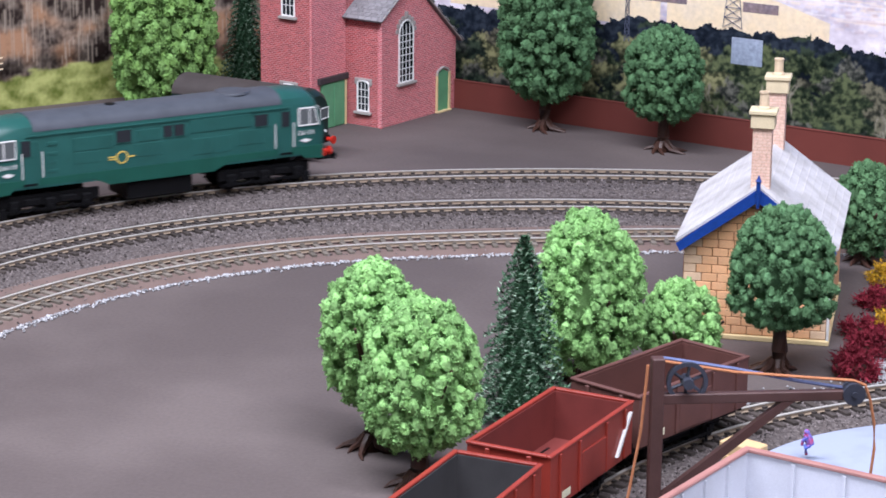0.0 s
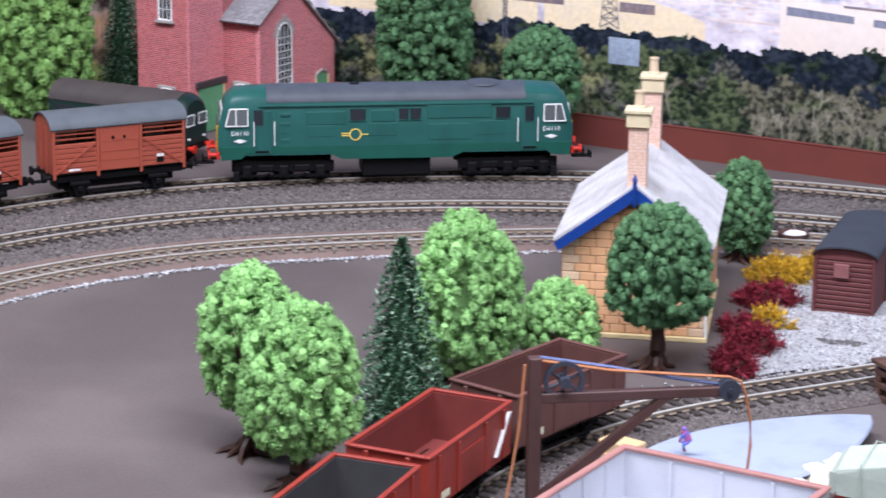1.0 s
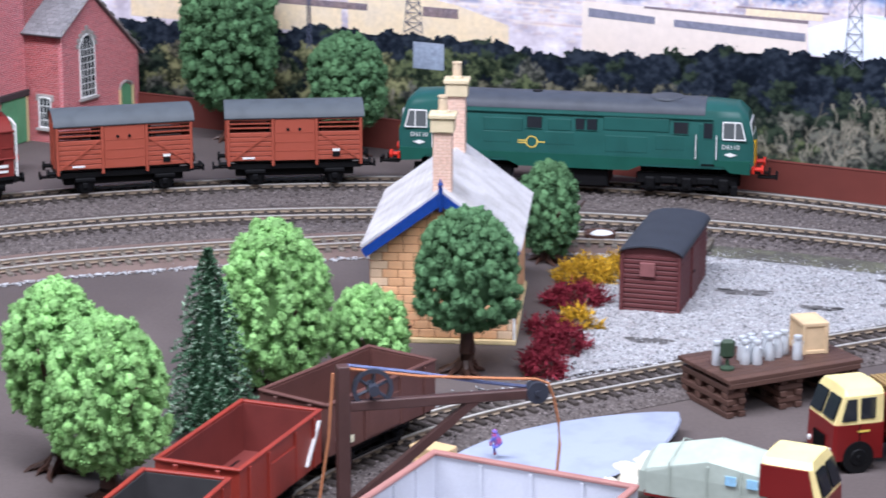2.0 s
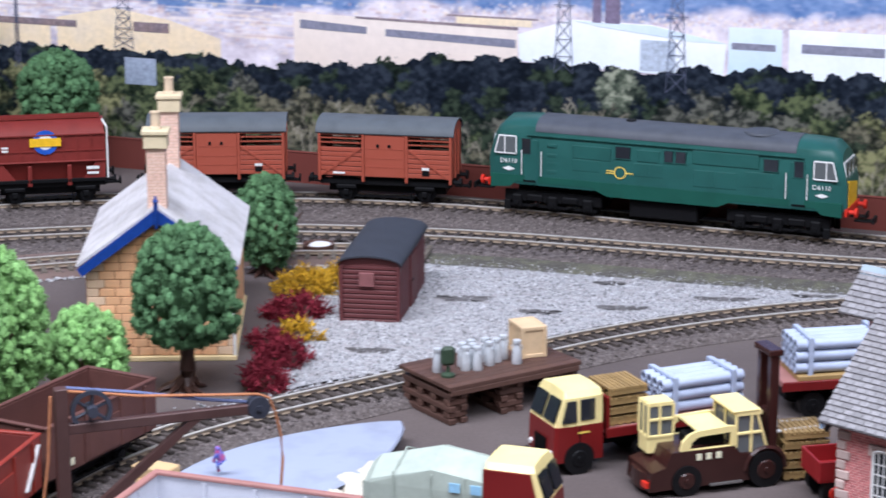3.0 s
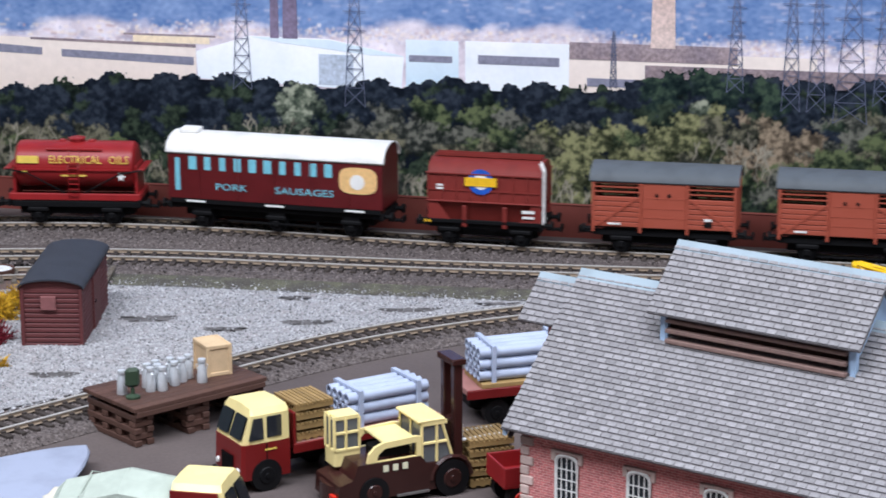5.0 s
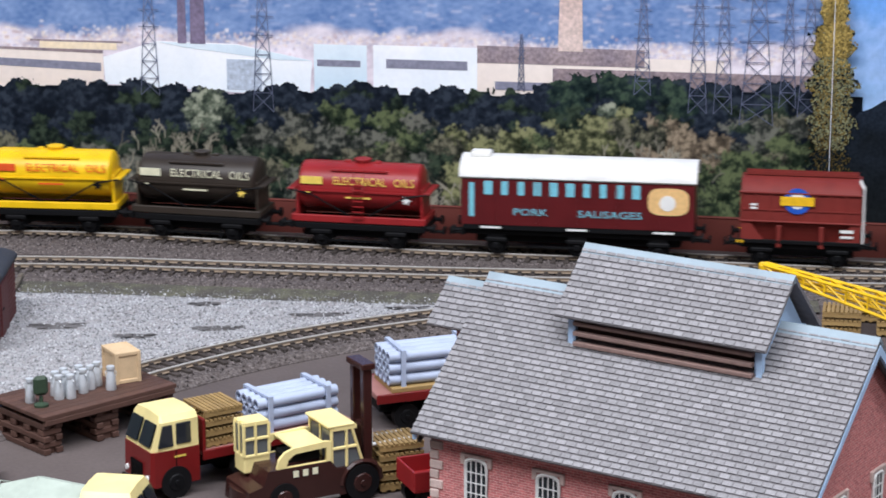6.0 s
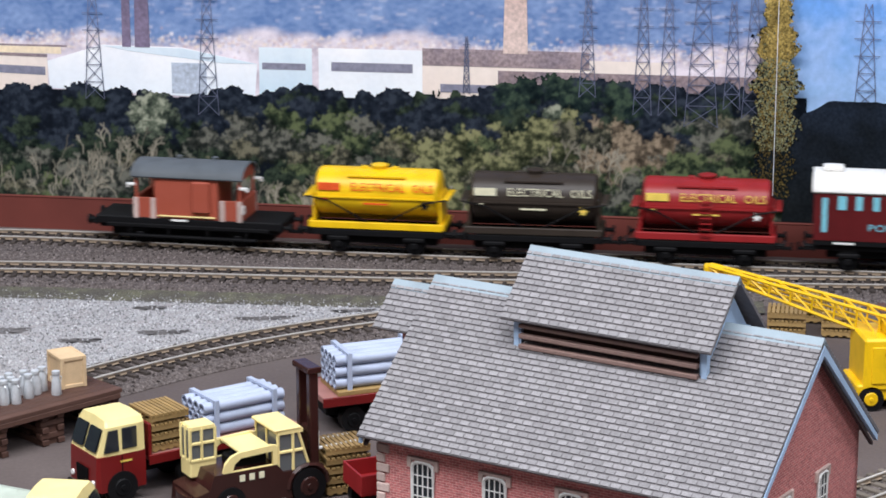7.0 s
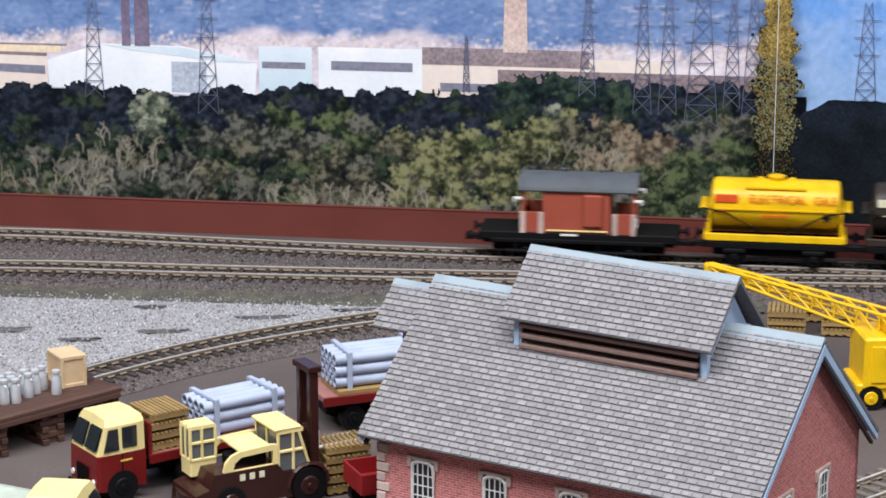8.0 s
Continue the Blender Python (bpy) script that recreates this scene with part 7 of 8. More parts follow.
TRAIN = [(raised(locomotive(), 0.0038), 0.1097), (raised(cattle_wagon(), 0.0030), -0.0680), (raised(cattle_wagon(), 0.0030), -0.1750), (raised(hopper_wagon(), 0.0028), -0.2795), (raised(sausage_van(), 0.0026), -0.4072), (raised(tank_wagon(TANK_RED, GOLD_TXT, "red model tank wagon with gold lettering and a ladder", WHITE, True), 0.0026), -0.5358), (raised(tank_wagon(TANK_BLACK, PALE_TXT, "dark brown model tank wagon with pale lettering", GOLD_TXT), 0.0026), -0.6352), (raised(tank_wagon(YELLOW, ORANGE_TXT, "bright yellow model tank wagon with orange-red lettering", BLACK), 0.0026), -0.7268), (raised(brake_van(), 0.0018), -0.8395)]
RUN = [(0.0, 1.2810), (0.5, 1.3985), (1.0, 1.5150), (2.5, 1.8692), (3.5, 2.1090), (4.5, 2.3450), (5.5, 2.5800), (6.5, 2.8146), (7.0, 2.9310), (8.0, 3.1615)]


def run_at(t):
    """How far the locomotive's rear end has gone along the main line."""
    return float(np.interp(t, [r[0] for r in RUN], [r[1] for r in RUN]))


def vehicle_pose(s, half):
    """A vehicle stands on the chord between its two axle groups."""
    x0, y0, _ = at_run(OUTER, s - half)
    x1, y1, _ = at_run(OUTER, s + half)
    return pose((x0 + x1) / 2, (y0 + y1) / 2, 0, 0, 0, math.degrees(math.atan2(y1 - y0, x1 - x0)))


def motions():
    for (root, wheels, r), off in TRAIN:
        half = 0.0695 if off > 0 else 0.026
        walk(root, [(k * 0.2, vehicle_pose(run_at(k * 0.2) + off, half)) for k in range(41)])
        for wheel in wheels:
            x, z = wheel.matrix_basis.translation.x, wheel.matrix_basis.translation.z
            walk(wheel, [(k / 30, pose(x, 0, z, 0, math.degrees((run_at(k / 30) - RUN[0][1]) / r), 0)) for k in range(241)])


def stabled_railcar():
    """A dark green unit standing on the back road before the church; its nose at the origin, the body towards -x."""
    root = thing("diesel_railcar", pose(-0.6180, 1.4180, 0, 0, 0, -10.5), "dark green stabled diesel unit with rounded grey-brown roof", "locomotive")
    w, z0, z1, z2, L = 0.0150, 0.0105, 0.0350, 0.0462, 0.105

    def ring(x, k, dz):
        side = [(x, -w * k, z0), (x, -w * k, z1 - dz)]
        side += [(x, -w * k * math.cos(math.pi * i / 10), z1 - dz + (z2 - z1) * math.sin(math.pi * i / 10)) for i in range(1, 10)]
        return side + [(x, w * k, z1 - dz), (x, w * k, z0)]
    part("body", Shape().loft([ring(-L, 1, 0), ring(-0.006, 1, 0), ring(-0.002, 0.94, 0.0015), ring(0, 0.84, 0.0040)]), RAILCAR, root, "very dark green body", True)
    arc = [(-(w + 0.0004) * math.cos(math.pi * i / 12), z1 + 0.0004 + (z2 - z1) * math.sin(math.pi * i / 12)) for i in range(13)]
    part("roof", Shape().prism(arc + [(y * 0.96, z - 0.0006) for y, z in arc[::-1]], -L, -0.007, "x"), RAILCAR_ROOF, root, "dull grey-brown domed roof", True)
    for y in (-0.0072, 0.0072):
        screen = part("windscreen", Shape().box((0.0001, y, 0.0300), (0.0010, 0.0090, 0.0068), 0.0003), CLEAR, root)
        part("window_frame", Shape().tube([(0.0007, y - 0.0046, 0.0266), (0.0007, y + 0.0046, 0.0266), (0.0007, y + 0.0046, 0.0335), (0.0007, y - 0.0046, 0.0335), (0.0007, y - 0.0046, 0.0266)], 0.0004, 5), WHITE, screen)
        part("lamp", Shape().cyl((0.0, y * 1.2, 0.0180), (0.0012, y * 1.2, 0.0180), 0.0009, 0.0008, 8), WHITE, root, "small white marker lamp")
        part("buffer", Shape().cyl((0, y * 1.4, 0.0125), (0.0050, y * 1.4, 0.0125), 0.0014, 0.0014, 8).cyl((0.0050, y * 1.4, 0.0125), (0.0062, y * 1.4, 0.0125), 0.0027, 0.0027, 10), BUFFER_RED, root, "red buffer")
    part("headcode_panel", Shape().box((-0.0012, 0, 0.0385), (0.0016, 0.0100, 0.0034), 0.0004), BADGE_BLUE, root, "pale blue headcode panel")
    part("buffer_beam", Shape().box((0.0002, 0, 0.0125), (0.0014, 0.0270, 0.0044), 0.0003), BLACK, root)
    for s in (-1, 1):
        for x in (-0.020, -0.045, -0.070, -0.092):
            win = part("side_window", Shape().box((x, s * w, 0.0290), (0.0130, 0.0010, 0.0070), 0.0003), PANE, root)
            part("window_frame", Shape().box((x, s * (w + 0.0002), 0.0253), (0.0138, 0.0008, 0.0005)), RAILCAR_ROOF, win)
    for x in (-0.022, -0.085):
        part("bogie", Shape().box((x, 0, 0.0075), (0.028, 0.0240, 0.0070), 0.0008), BLACK, root)
        for dx in (-0.008, 0.008):
            part("wheel", Shape().cyl((x + dx, -0.0125, 0.0068), (x + dx, 0.0125, 0.0068), 0.0062, 0.0062, 16), BLACK, root)


stabled_railcar()


# ---- the goods yard: wagons, crane, boat, platform and vehicles ----
def mineral_wagon(s, outer, inner, label, stripe=False):
    x0, y0, _ = at_run(SIDING, s - 0.02)
    x1, y1, _ = at_run(SIDING, s + 0.02)
    root = thing("mineral_wagon", pose((x0 + x1) / 2, (y0 + y1) / 2, 0, 0, 0, math.degrees(math.atan2(y1 - y0, x1 - x0))), label, "railway wagon", "open mineral wagons")
    L, w, z0, z1, t = 0.0765, 0.0180, 0.0185, 0.0405, 0.0012
    h = L / 2
    part("floor", Shape().box((0, 0, z0 + 0.0007), (L - 0.002, 2 * w - 0.002, 0.0014)), inner, root)
    for k in (-1, 1):
        part("side", Shape().box((0, k * (w - t / 2), (z0 + z1) / 2), (L, t, z1 - z0)), outer, root)
        part("lining", Shape().box((0, k * (w - t - 0.0004), (z0 + z1) / 2), (L - 2 * t, 0.0008, z1 - z0 - 0.0006)), inner, root)
        part("end", Shape().box((k * (h - t / 2), 0, (z0 + z1) / 2), (t, 2 * w - 2 * t, z1 - z0)), outer, root)
        part("lining", Shape().box((k * (h - t - 0.0004), 0, (z0 + z1) / 2), (0.0008, 2 * w - 2 * t - 0.001, z1 - z0 - 0.0006)), inner, root)
        part("top_rim", Shape().box((0, k * (w - 0.0005), z1 + 0.0003), (L + 0.0008, 0.0022, 0.0012), 0.0003), outer, root)
        part("top_rim", Shape().box((k * (h - 0.0005), 0, z1 + 0.0003), (0.0022, 2 * w - 0.0032, 0.0012), 0.0003), outer, root)
        for x in (-0.030, -0.0125, 0.0125, 0.030):
            part("side_post", Shape().box((x, k * (w + 0.0004), (z0 + z1) / 2), (0.0018, 0.0012, z1 - z0 - 0.001), 0.0003), outer, root)
        for y in (-0.009, 0.009):
            part("end_post", Shape().box((k * (h + 0.0004), y, (z0 + z1) / 2), (0.0012, 0.0020, z1 - z0 - 0.001), 0.0003), outer, root)
        part("door", Shape().box((0, k * (w + 0.0003), z0 + 0.0085), (0.0225, 0.0010, 0.0150), 0.0003), outer, root)
        part("number_patch", Shape().box((-0.026, k * (w + 0.0008), z0 + 0.0040), (0.0090, 0.0002, 0.0030)), PALE_TXT, root)
        if stripe:
            part("white_stripe", Shape().prism([(0.0215, z0 + 0.0035), (0.0232, z0 + 0.0035), (0.0355, z1 - 0.003), (0.0338, z1 - 0.003)], k * (w + 0.0001), k * (w + 0.0006) + k * 0.0008, "y"), WHITE, root, "diagonal white end-door stripe")
    buffers(root, L, 0.0180)
    underframe(root, L - 0.002, (-0.0175, 0.0175))


mineral_wagon(0.0690, WAG_RED, WAG_DARK_IN, "red open mineral wagon with dark grey inside")
mineral_wagon(0.1555, WAG_RED, WAG_RED_IN, "red open mineral wagon with diagonal white stripe", True)
mineral_wagon(0.2420, WAG_BROWN, WAG_BROWN, "weathered brown empty open mineral wagon")


def yard_crane():
    root = thing("yard_crane", pose(-0.240, 0.855, 0), "brown model yard crane with orange cord and winch wheel", "crane")
    to = Vector((0.0670, 0.0325, 0.0610))
    d = Vector((to.x, to.y, 0)).normalized()
    ang = math.degrees(math.atan2(d.y, d.x))
    part("base", Shape().box((0, 0, 0.002), (0.022, 0.022, 0.004), 0.0006), CRANE_WOOD, root)
    part("post", Shape().box((0, 0, 0.0405), (0.0050, 0.0050, 0.077), 0.0004), CRANE_WOOD, root, at=pose(0, 0, 0, 0, 0, ang))
    jib = part("jib", Shape().box((0.038, 0, 0.0625), (0.078, 0.0034, 0.0040), 0.0004), CRANE_WOOD, root, at=pose(0, 0, 0, 0, 0, ang))
    part("strut", Shape().prism([(0.0025, 0.0190), (0.0025, 0.0240), (0.0490, 0.0610), (0.0540, 0.0610)], -0.0015, 0.0015, "y"), CRANE_WOOD, root, at=pose(0, 0, 0, 0, 0, ang))
    part("pulley", Shape().cyl((0.0765, -0.0026, 0.0630), (0.0765, 0.0026, 0.0630), 0.0044, 0.0044, 18).cyl((0.0765, -0.0034, 0.0630), (0.0765, 0.0034, 0.0630), 0.0012, 0.0012, 8), DARK_METAL, root, "dark jib pulley", at=pose(0, 0, 0, 0, 0, ang))
    turn = pose(0, 0, 0, 0, 0, ang)
    rim = Shape()
    loops = []
    for r, y in ((0.0064, -0.0012), (0.0080, -0.0012), (0.0080, 0.0012), (0.0064, 0.0012)):
        loops.append([(0.0115 + r * math.cos(i * math.pi / 14), y, 0.0690 + r * math.sin(i * math.pi / 14)) for i in range(28)])
    rim.loft(loops + loops[:1], False)
    wheel = part("winch_wheel", rim, DARK_METAL, root, "dark spoked winch wheel", at=turn)
    for i in range(6):
        a = i * math.pi / 3 + 0.4
        part("spoke", Shape().cyl((0.0115, 0, 0.0690), (0.0115 + 0.0066 * math.cos(a), 0, 0.0690 + 0.0066 * math.sin(a)), 0.0007, 0.0007, 5), DARK_METAL, wheel)
    part("hub", Shape().cyl((0.0115, -0.004, 0.0690), (0.0115, 0.004, 0.0690), 0.0022, 0.0022, 10), DARK_METAL, wheel)
    L = lambda x, z, y=0.0: (d.x * x - d.y * y, d.y * x + d.x * y, z)
    part("cord", Shape().tube([L(0.002, 0.0775), L(0.030, 0.0725), L(0.060, 0.0695), L(0.0765, 0.0680), L(0.0812, 0.0660), L(0.0835, 0.0600), L(0.0856, 0.050), L(0.0862, 0.040), L(0.0850, 0.026)], 0.0006, 6), CORD, root, "orange hoisting cord")
    part("cable", Shape().tube([L(0.002, 0.0785, 0.001), L(0.030, 0.0735, 0.001), L(0.055, 0.0680, 0.001), L(0.0725, 0.0650, 0.001)], 0.0007, 6), BLUE_CORD, root, "blue-grey stay cable")
    part("cord", Shape().tube([(-0.0030, -0.0030, 0.0765), (-0.0050, -0.003, 0.050), (-0.0085, -0.004, 0.026), (-0.0125, -0.006, 0.0008)], 0.0006, 6), CORD, root, "orange cord hanging beside the post")


yard_crane()


def open_dray():
    root = thing("open_wagon_body", frame_xy((-0.2059, 0.8612), (0.970, -0.243)), "large open wagon body, pale inside with pinkish rim", "wagon")
    L, W, z0, z1, t = 0.0845, 0.072, 0.0, 0.0445, 0.0016
    part("floor", Shape().box((L / 2, -W / 2, 0.0240), (L - 0.002, W - 0.002, 0.002)), OPEN_IN, root)
    for name, c, s in (("side", (L / 2, -t / 2, z1 / 2), (L, t, z1)), ("side", (L / 2, -W + t / 2, z1 / 2), (L, t, z1)), ("end", (t / 2, -W / 2, z1 / 2), (t, W - 2 * t, z1)), ("end", (L - t / 2, -W / 2, z1 / 2), (t, W - 2 * t, z1))):
        part(name, Shape().box(c, s), OPEN_IN, root, "pale grey-white panel")
    for c, s in (((L / 2, -t / 2, z1 + 0.0005), (L + 0.001, 0.0030, 0.0016)), ((L / 2, -W + t / 2, z1 + 0.0005), (L + 0.001, 0.0030, 0.0016)), ((t / 2, -W / 2, z1 + 0.0005), (0.0030, W - 0.004, 0.0016)), ((L - t / 2, -W / 2, z1 + 0.0005), (0.0030, W - 0.004, 0.0016))):
        part("rim", Shape().box(c, s, 0.0004), OPEN_RIM, root, "pinkish brown rim")
    for x in (0.021, 0.042, 0.063):
        part("rib", Shape().box((x, -t - 0.0005, 0.034), (0.0014, 0.0010, 0.019)), OPEN_IN, root)
    for y in (-0.018, -0.036, -0.054):
        part("rib", Shape().box((t + 0.0005, y, 0.034), (0.0010, 0.0014, 0.019)), OPEN_IN, root)


open_dray()


def boat():
    root = thing("boat", frame_xy((-0.2190, 0.9010), (0.545, 0.838)), "pale blue-grey covered boat hull with dark underside", "boat")
    L, W = 0.158, 0.0335
    rim = []
    for i in range(25):
        u = i / 24
        rim.append((L * u, W * math.sin(math.pi * u ** 0.9) ** 0.75 if 0 < u < 1 else 0.0))
    loop = rim + [(x, -y) for x, y in rim[-2:0:-1]]
    hull = [[(L / 2 + (x - L / 2) * k, y * k, z) for x, y in loop] for k, z in ((0.86, 0.0), (0.94, 0.004), (1.0, 0.0078), (1.0, 0.0086))]
    part("hull", Shape().loft(hull), HULL_EDGE, root, "dark underside of the hull", True)
    part("cover", Shape().loft([[(x, y, 0.0087) for x, y in loop], [(L / 2 + (x - L / 2) * 0.985, y * 0.97, 0.0096) for x, y in loop], [(L / 2 + (x - L / 2) * 0.5, y * 0.4, 0.0104) for x, y in loop]]), HULL, root, "smooth pale blue-grey deck", True)


boat()


def jetty_and_figure():
    root = thing("timber_baulk", frame_xy((-0.236, 0.948), (0.93, -0.36)), "buff timber baulks beside the boat", "timber")
    part("baulk", Shape().box((0.009, 0.004, 0.0125), (0.018, 0.010, 0.0060), 0.0005), JETTY, root)
    part("baulk", Shape().box((0.030, 0.000, 0.0108), (0.024, 0.006, 0.0030), 0.0004), JETTY, root)
    part("trestle", Shape().box((0.004, 0.002, 0.005), (0.003, 0.008, 0.010)).box((0.034, 0, 0.005), (0.003, 0.006, 0.010)), JETTY, root)
    fig = Shape().ball((0, 0, 0.0098), 0.0012, 0.02, random.Random(1), 2)
    fig.tube([(0, 0, 0.0090), (0.0008, 0.0004, 0.0066), (0.0018, 0.0008, 0.0040)], [0.0014, 0.0019, 0.0016], 8)
    fig.tube([(0.0014, 0.0014, 0.0042), (-0.0006, 0.0014, 0.0030), (-0.0002, 0.0014, 0.0)], [0.0011, 0.0009, 0.0008], 6)
    fig.tube([(0.0016, -0.0004, 0.0042), (0.0000, -0.0006, 0.0030), (0.0004, -0.0006, 0.0)], [0.0011, 0.0009, 0.0008], 6)
    fig.tube([(0.0002, -0.0012, 0.0080), (-0.0012, -0.0012, 0.0060), (-0.0016, -0.0006, 0.0040)], 0.0007, 6)
    tagged(part("figurine", fig, FIGURE, None, "", True, at=pose(-0.2005, 0.9520, 0.0125)), "tiny painted plastic figurine bending forward", "figurine")


jetty_and_figure()


def rocks():
    root = thing("rock_pile", pose(-0.138, 0.968, 0), "heap of pale cream plaster rocks", "rocks")
    rng = random.Random(8)
    for x, y, r in ((-0.020, -0.016, 0.0065), (-0.008, -0.010, 0.0085), (0.004, -0.002, 0.0105), (0.012, 0.006, 0.0085), (-0.014, -0.024, 0.0070), (0.010, -0.014, 0.0080), (-0.002, -0.022, 0.0075), (-0.026, -0.024, 0.006)):
        part("rock", Shape().ball((x, y, r * 0.55), (r, r * 0.9, r * 0.75), 0.10, rng, 3), SACK, root, "", True)


rocks()


def road_wheel(root, x, y, r, wide=0.0050, hub=BLACK):
    w = part("wheel", Shape().cyl((x, y - wide / 2, r), (x, y + wide / 2, r), r, r, 22), TYRE, root, "black rubber tyre", True)
    s = 1 if y > 0 else -1
    part("hub", Shape().cyl((x, y + s * wide * 0.5, r), (x, y + s * (wide * 0.5 + 0.0005), r), r * 0.55, r * 0.48, 14).cyl((x, y + s * wide * 0.5, r), (x, y + s * (wide * 0.5 + 0.0011), r), r * 0.2, r * 0.15, 8), hub, w)


def lorry_cab(root, w, L, z0, z1, z2, body, top, x0=0.0, blind=False):
    """A forward-control cab: x0 is its back, the front at x0 + L; near side at +y."""
    low = [[(x, -w, z0), (x, w, z0), (x, w, z1), (x, -w, z1)] for x in (x0, x0 + L - 0.002)]
    low.append([(x0 + L, -w * 0.9, z0 + 0.001), (x0 + L, w * 0.9, z0 + 0.001), (x0 + L - 0.0006, w * 0.92, z1), (x0 + L - 0.0006, -w * 0.92, z1)])
    part("cab_body", Shape().loft(low), body, root)
    up = []
    for x, k, lift in ((x0, 0.95, 0), (x0 + 0.002, 1.0, 0), (x0 + L * 0.72, 1.0, 0), (x0 + L - 0.001, 0.92, 1)):
        xt = x - lift * 0.0042
        up.append([(x, -w * k, z1), (x, w * k, z1), (xt, w * k * 0.97, z2 - 0.003), (xt - lift * 0.001, w * k * 0.80, z2 - 0.0006), (xt - lift * 0.001, 0, z2), (xt - lift * 0.001, -w * k * 0.80, z2 - 0.0006), (xt, -w * k * 0.97, z2 - 0.003)])
    part("cab_top", Shape().loft(up), top, root, "cream cab top", True)
    zb, zt = z1 + 0.0018, z2 - 0.0042
    for s in (-1, 1):
        ys = s * (w + 0.0001)
        if blind:
            part("side_panel", Shape().prism([(x0 - 0.0002, z1 - 0.0002), (x0 + L * 0.86, z1 - 0.0002), (x0 + L * 0.74, zt + 0.0012), (x0 - 0.0002, zt + 0.0012)], ys - 0.0006, ys + 0.0005, "y"), body, root, "plain maroon upper side panel")
        else:
            part("side_window", Shape().box((x0 + L * 0.32, ys, (zb + zt) / 2 + 0.0003), (L * 0.30, 0.0008, zt - zb), 0.0003), PANE, root)
            part("side_window", Shape().prism([(x0 + L * 0.54, zb), (x0 + L * 0.84, zb), (x0 + L * 0.74, zt), (x0 + L * 0.56, zt)], ys - 0.0004, ys + 0.0004, "y"), PANE, root)
        part("windscreen", Shape().add([(x0 + L - 0.0012, s * w * 0.08, zb + 0.0003), (x0 + L - 0.0012, s * w * 0.84, zb + 0.0003), (x0 + L - 0.0046, s * w * 0.82, zt + 0.0003), (x0 + L - 0.0046, s * w * 0.08, zt + 0.0003)], [(0, 1, 2, 3)]).add([(x0 + L - 0.0004, s * w * 0.08, zb + 0.0003), (x0 + L - 0.0004, s * w * 0.84, zb + 0.0003), (x0 + L - 0.0039, s * w * 0.82, zt + 0.0003), (x0 + L - 0.0039, s * w * 0.08, zt + 0.0003)], [(0, 1, 2, 3)]), PANE, root)
        part("headlamp", Shape().cyl((x0 + L - 0.0002, s * w * 0.72, z0 + 0.0040), (x0 + L + 0.0006, s * w * 0.72, z0 + 0.0040), 0.0014, 0.0012, 10), WHITE, root, "round headlamp")
        part("door_line", Shape().box((x0 + L * 0.48, s * (w + 0.0001), (z0 + z1) / 2), (0.0003, 0.0006, z1 - z0 - 0.001)), BLACK, root)
        part("name_patch", Shape().box((x0 + L * 0.40, s * (w + 0.0003), z1 - 0.0032), (0.0055, 0.0002, 0.0008)), GOLD_TXT, root)
    grille = Shape()
    for i in range(7):
        grille.box((x0 + L + 0.0002, -w * 0.36 + i * w * 0.12, z0 + 0.0055), (0.0008, 0.0006, 0.0085))
    part("grille", grille, BLACK, root)
    part("bumper", Shape().box((x0 + L + 0.0004, 0, z0 - 0.0004), (0.0016, 2 * w, 0.0022), 0.0004), BLACK, root)


def slat_stack(root, c, sx, sy, levels, mat, turn=0.0, lift=0.0044):
    """A pile of slatted pallets."""
    for i in range(levels):
        pal = part("pallet", Shape().box((0, 0, 0), (sx * 0.96, sy * 0.10, lift * 0.45)).box((0, sy * 0.44, 0), (sx * 0.96, sy * 0.10, lift * 0.45)).box((0, -sy * 0.44, 0), (sx * 0.96, sy * 0.10, lift * 0.45)), mat, root, at=pose(c[0], c[1], c[2] + (i + 0.3) * lift, 0, 0, turn))
        n = 9
        for k in range(n):
            part("slat", Shape().box((-sx / 2 + (k + 0.5) * sx / n, 0, lift * 0.36), (sx / n * 0.68, sy, lift * 0.22)), mat, pal)
        if i == 0:
            for k in range(5):
                part("slat", Shape().box((-sx / 2 + (k + 0.5) * sx / 5, 0, -lift * 0.28), (sx / 5 * 0.5, sy, lift * 0.16)), mat, pal)


def pipe_bundle(root, c, turn, length, cols, rows, r=0.0021):
    """Grey-blue pipes in rows, held by two square battens."""
    for i in range(cols):
        for k in range(rows):
            y, z = (i - (cols - 1) / 2) * r * 2.02, r + k * r * 2.02
            sh = Shape()
            ring = lambda x, q: [(x, y + q * math.cos(a), z + q * math.sin(a)) for a in [j * math.pi / 6 for j in range(12)]]
            sh.loft([ring(length / 2 - 0.016, r * 0.72), ring(length / 2, r * 0.72), ring(length / 2, r), ring(-length / 2, r), ring(-length / 2, r * 0.72), ring(-length / 2 + 0.016, r * 0.72)])
            part("pipe", sh, PIPE, root, "", True, at=pose(*c, 0, 0, turn))
    for x in (-length * 0.36, length * 0.36):
        wy, wz = cols * r * 1.02 + 0.0006, rows * r * 2.02
        part("strap", Shape().box((x, wy, wz / 2), (0.0022, 0.0010, wz + 0.002)).box((x, -wy, wz / 2), (0.0022, 0.0010, wz + 0.002)).box((x, 0, wz + 0.0006), (0.0022, 2 * wy, 0.0012)), PIPE, root, at=pose(*c, 0, 0, turn))


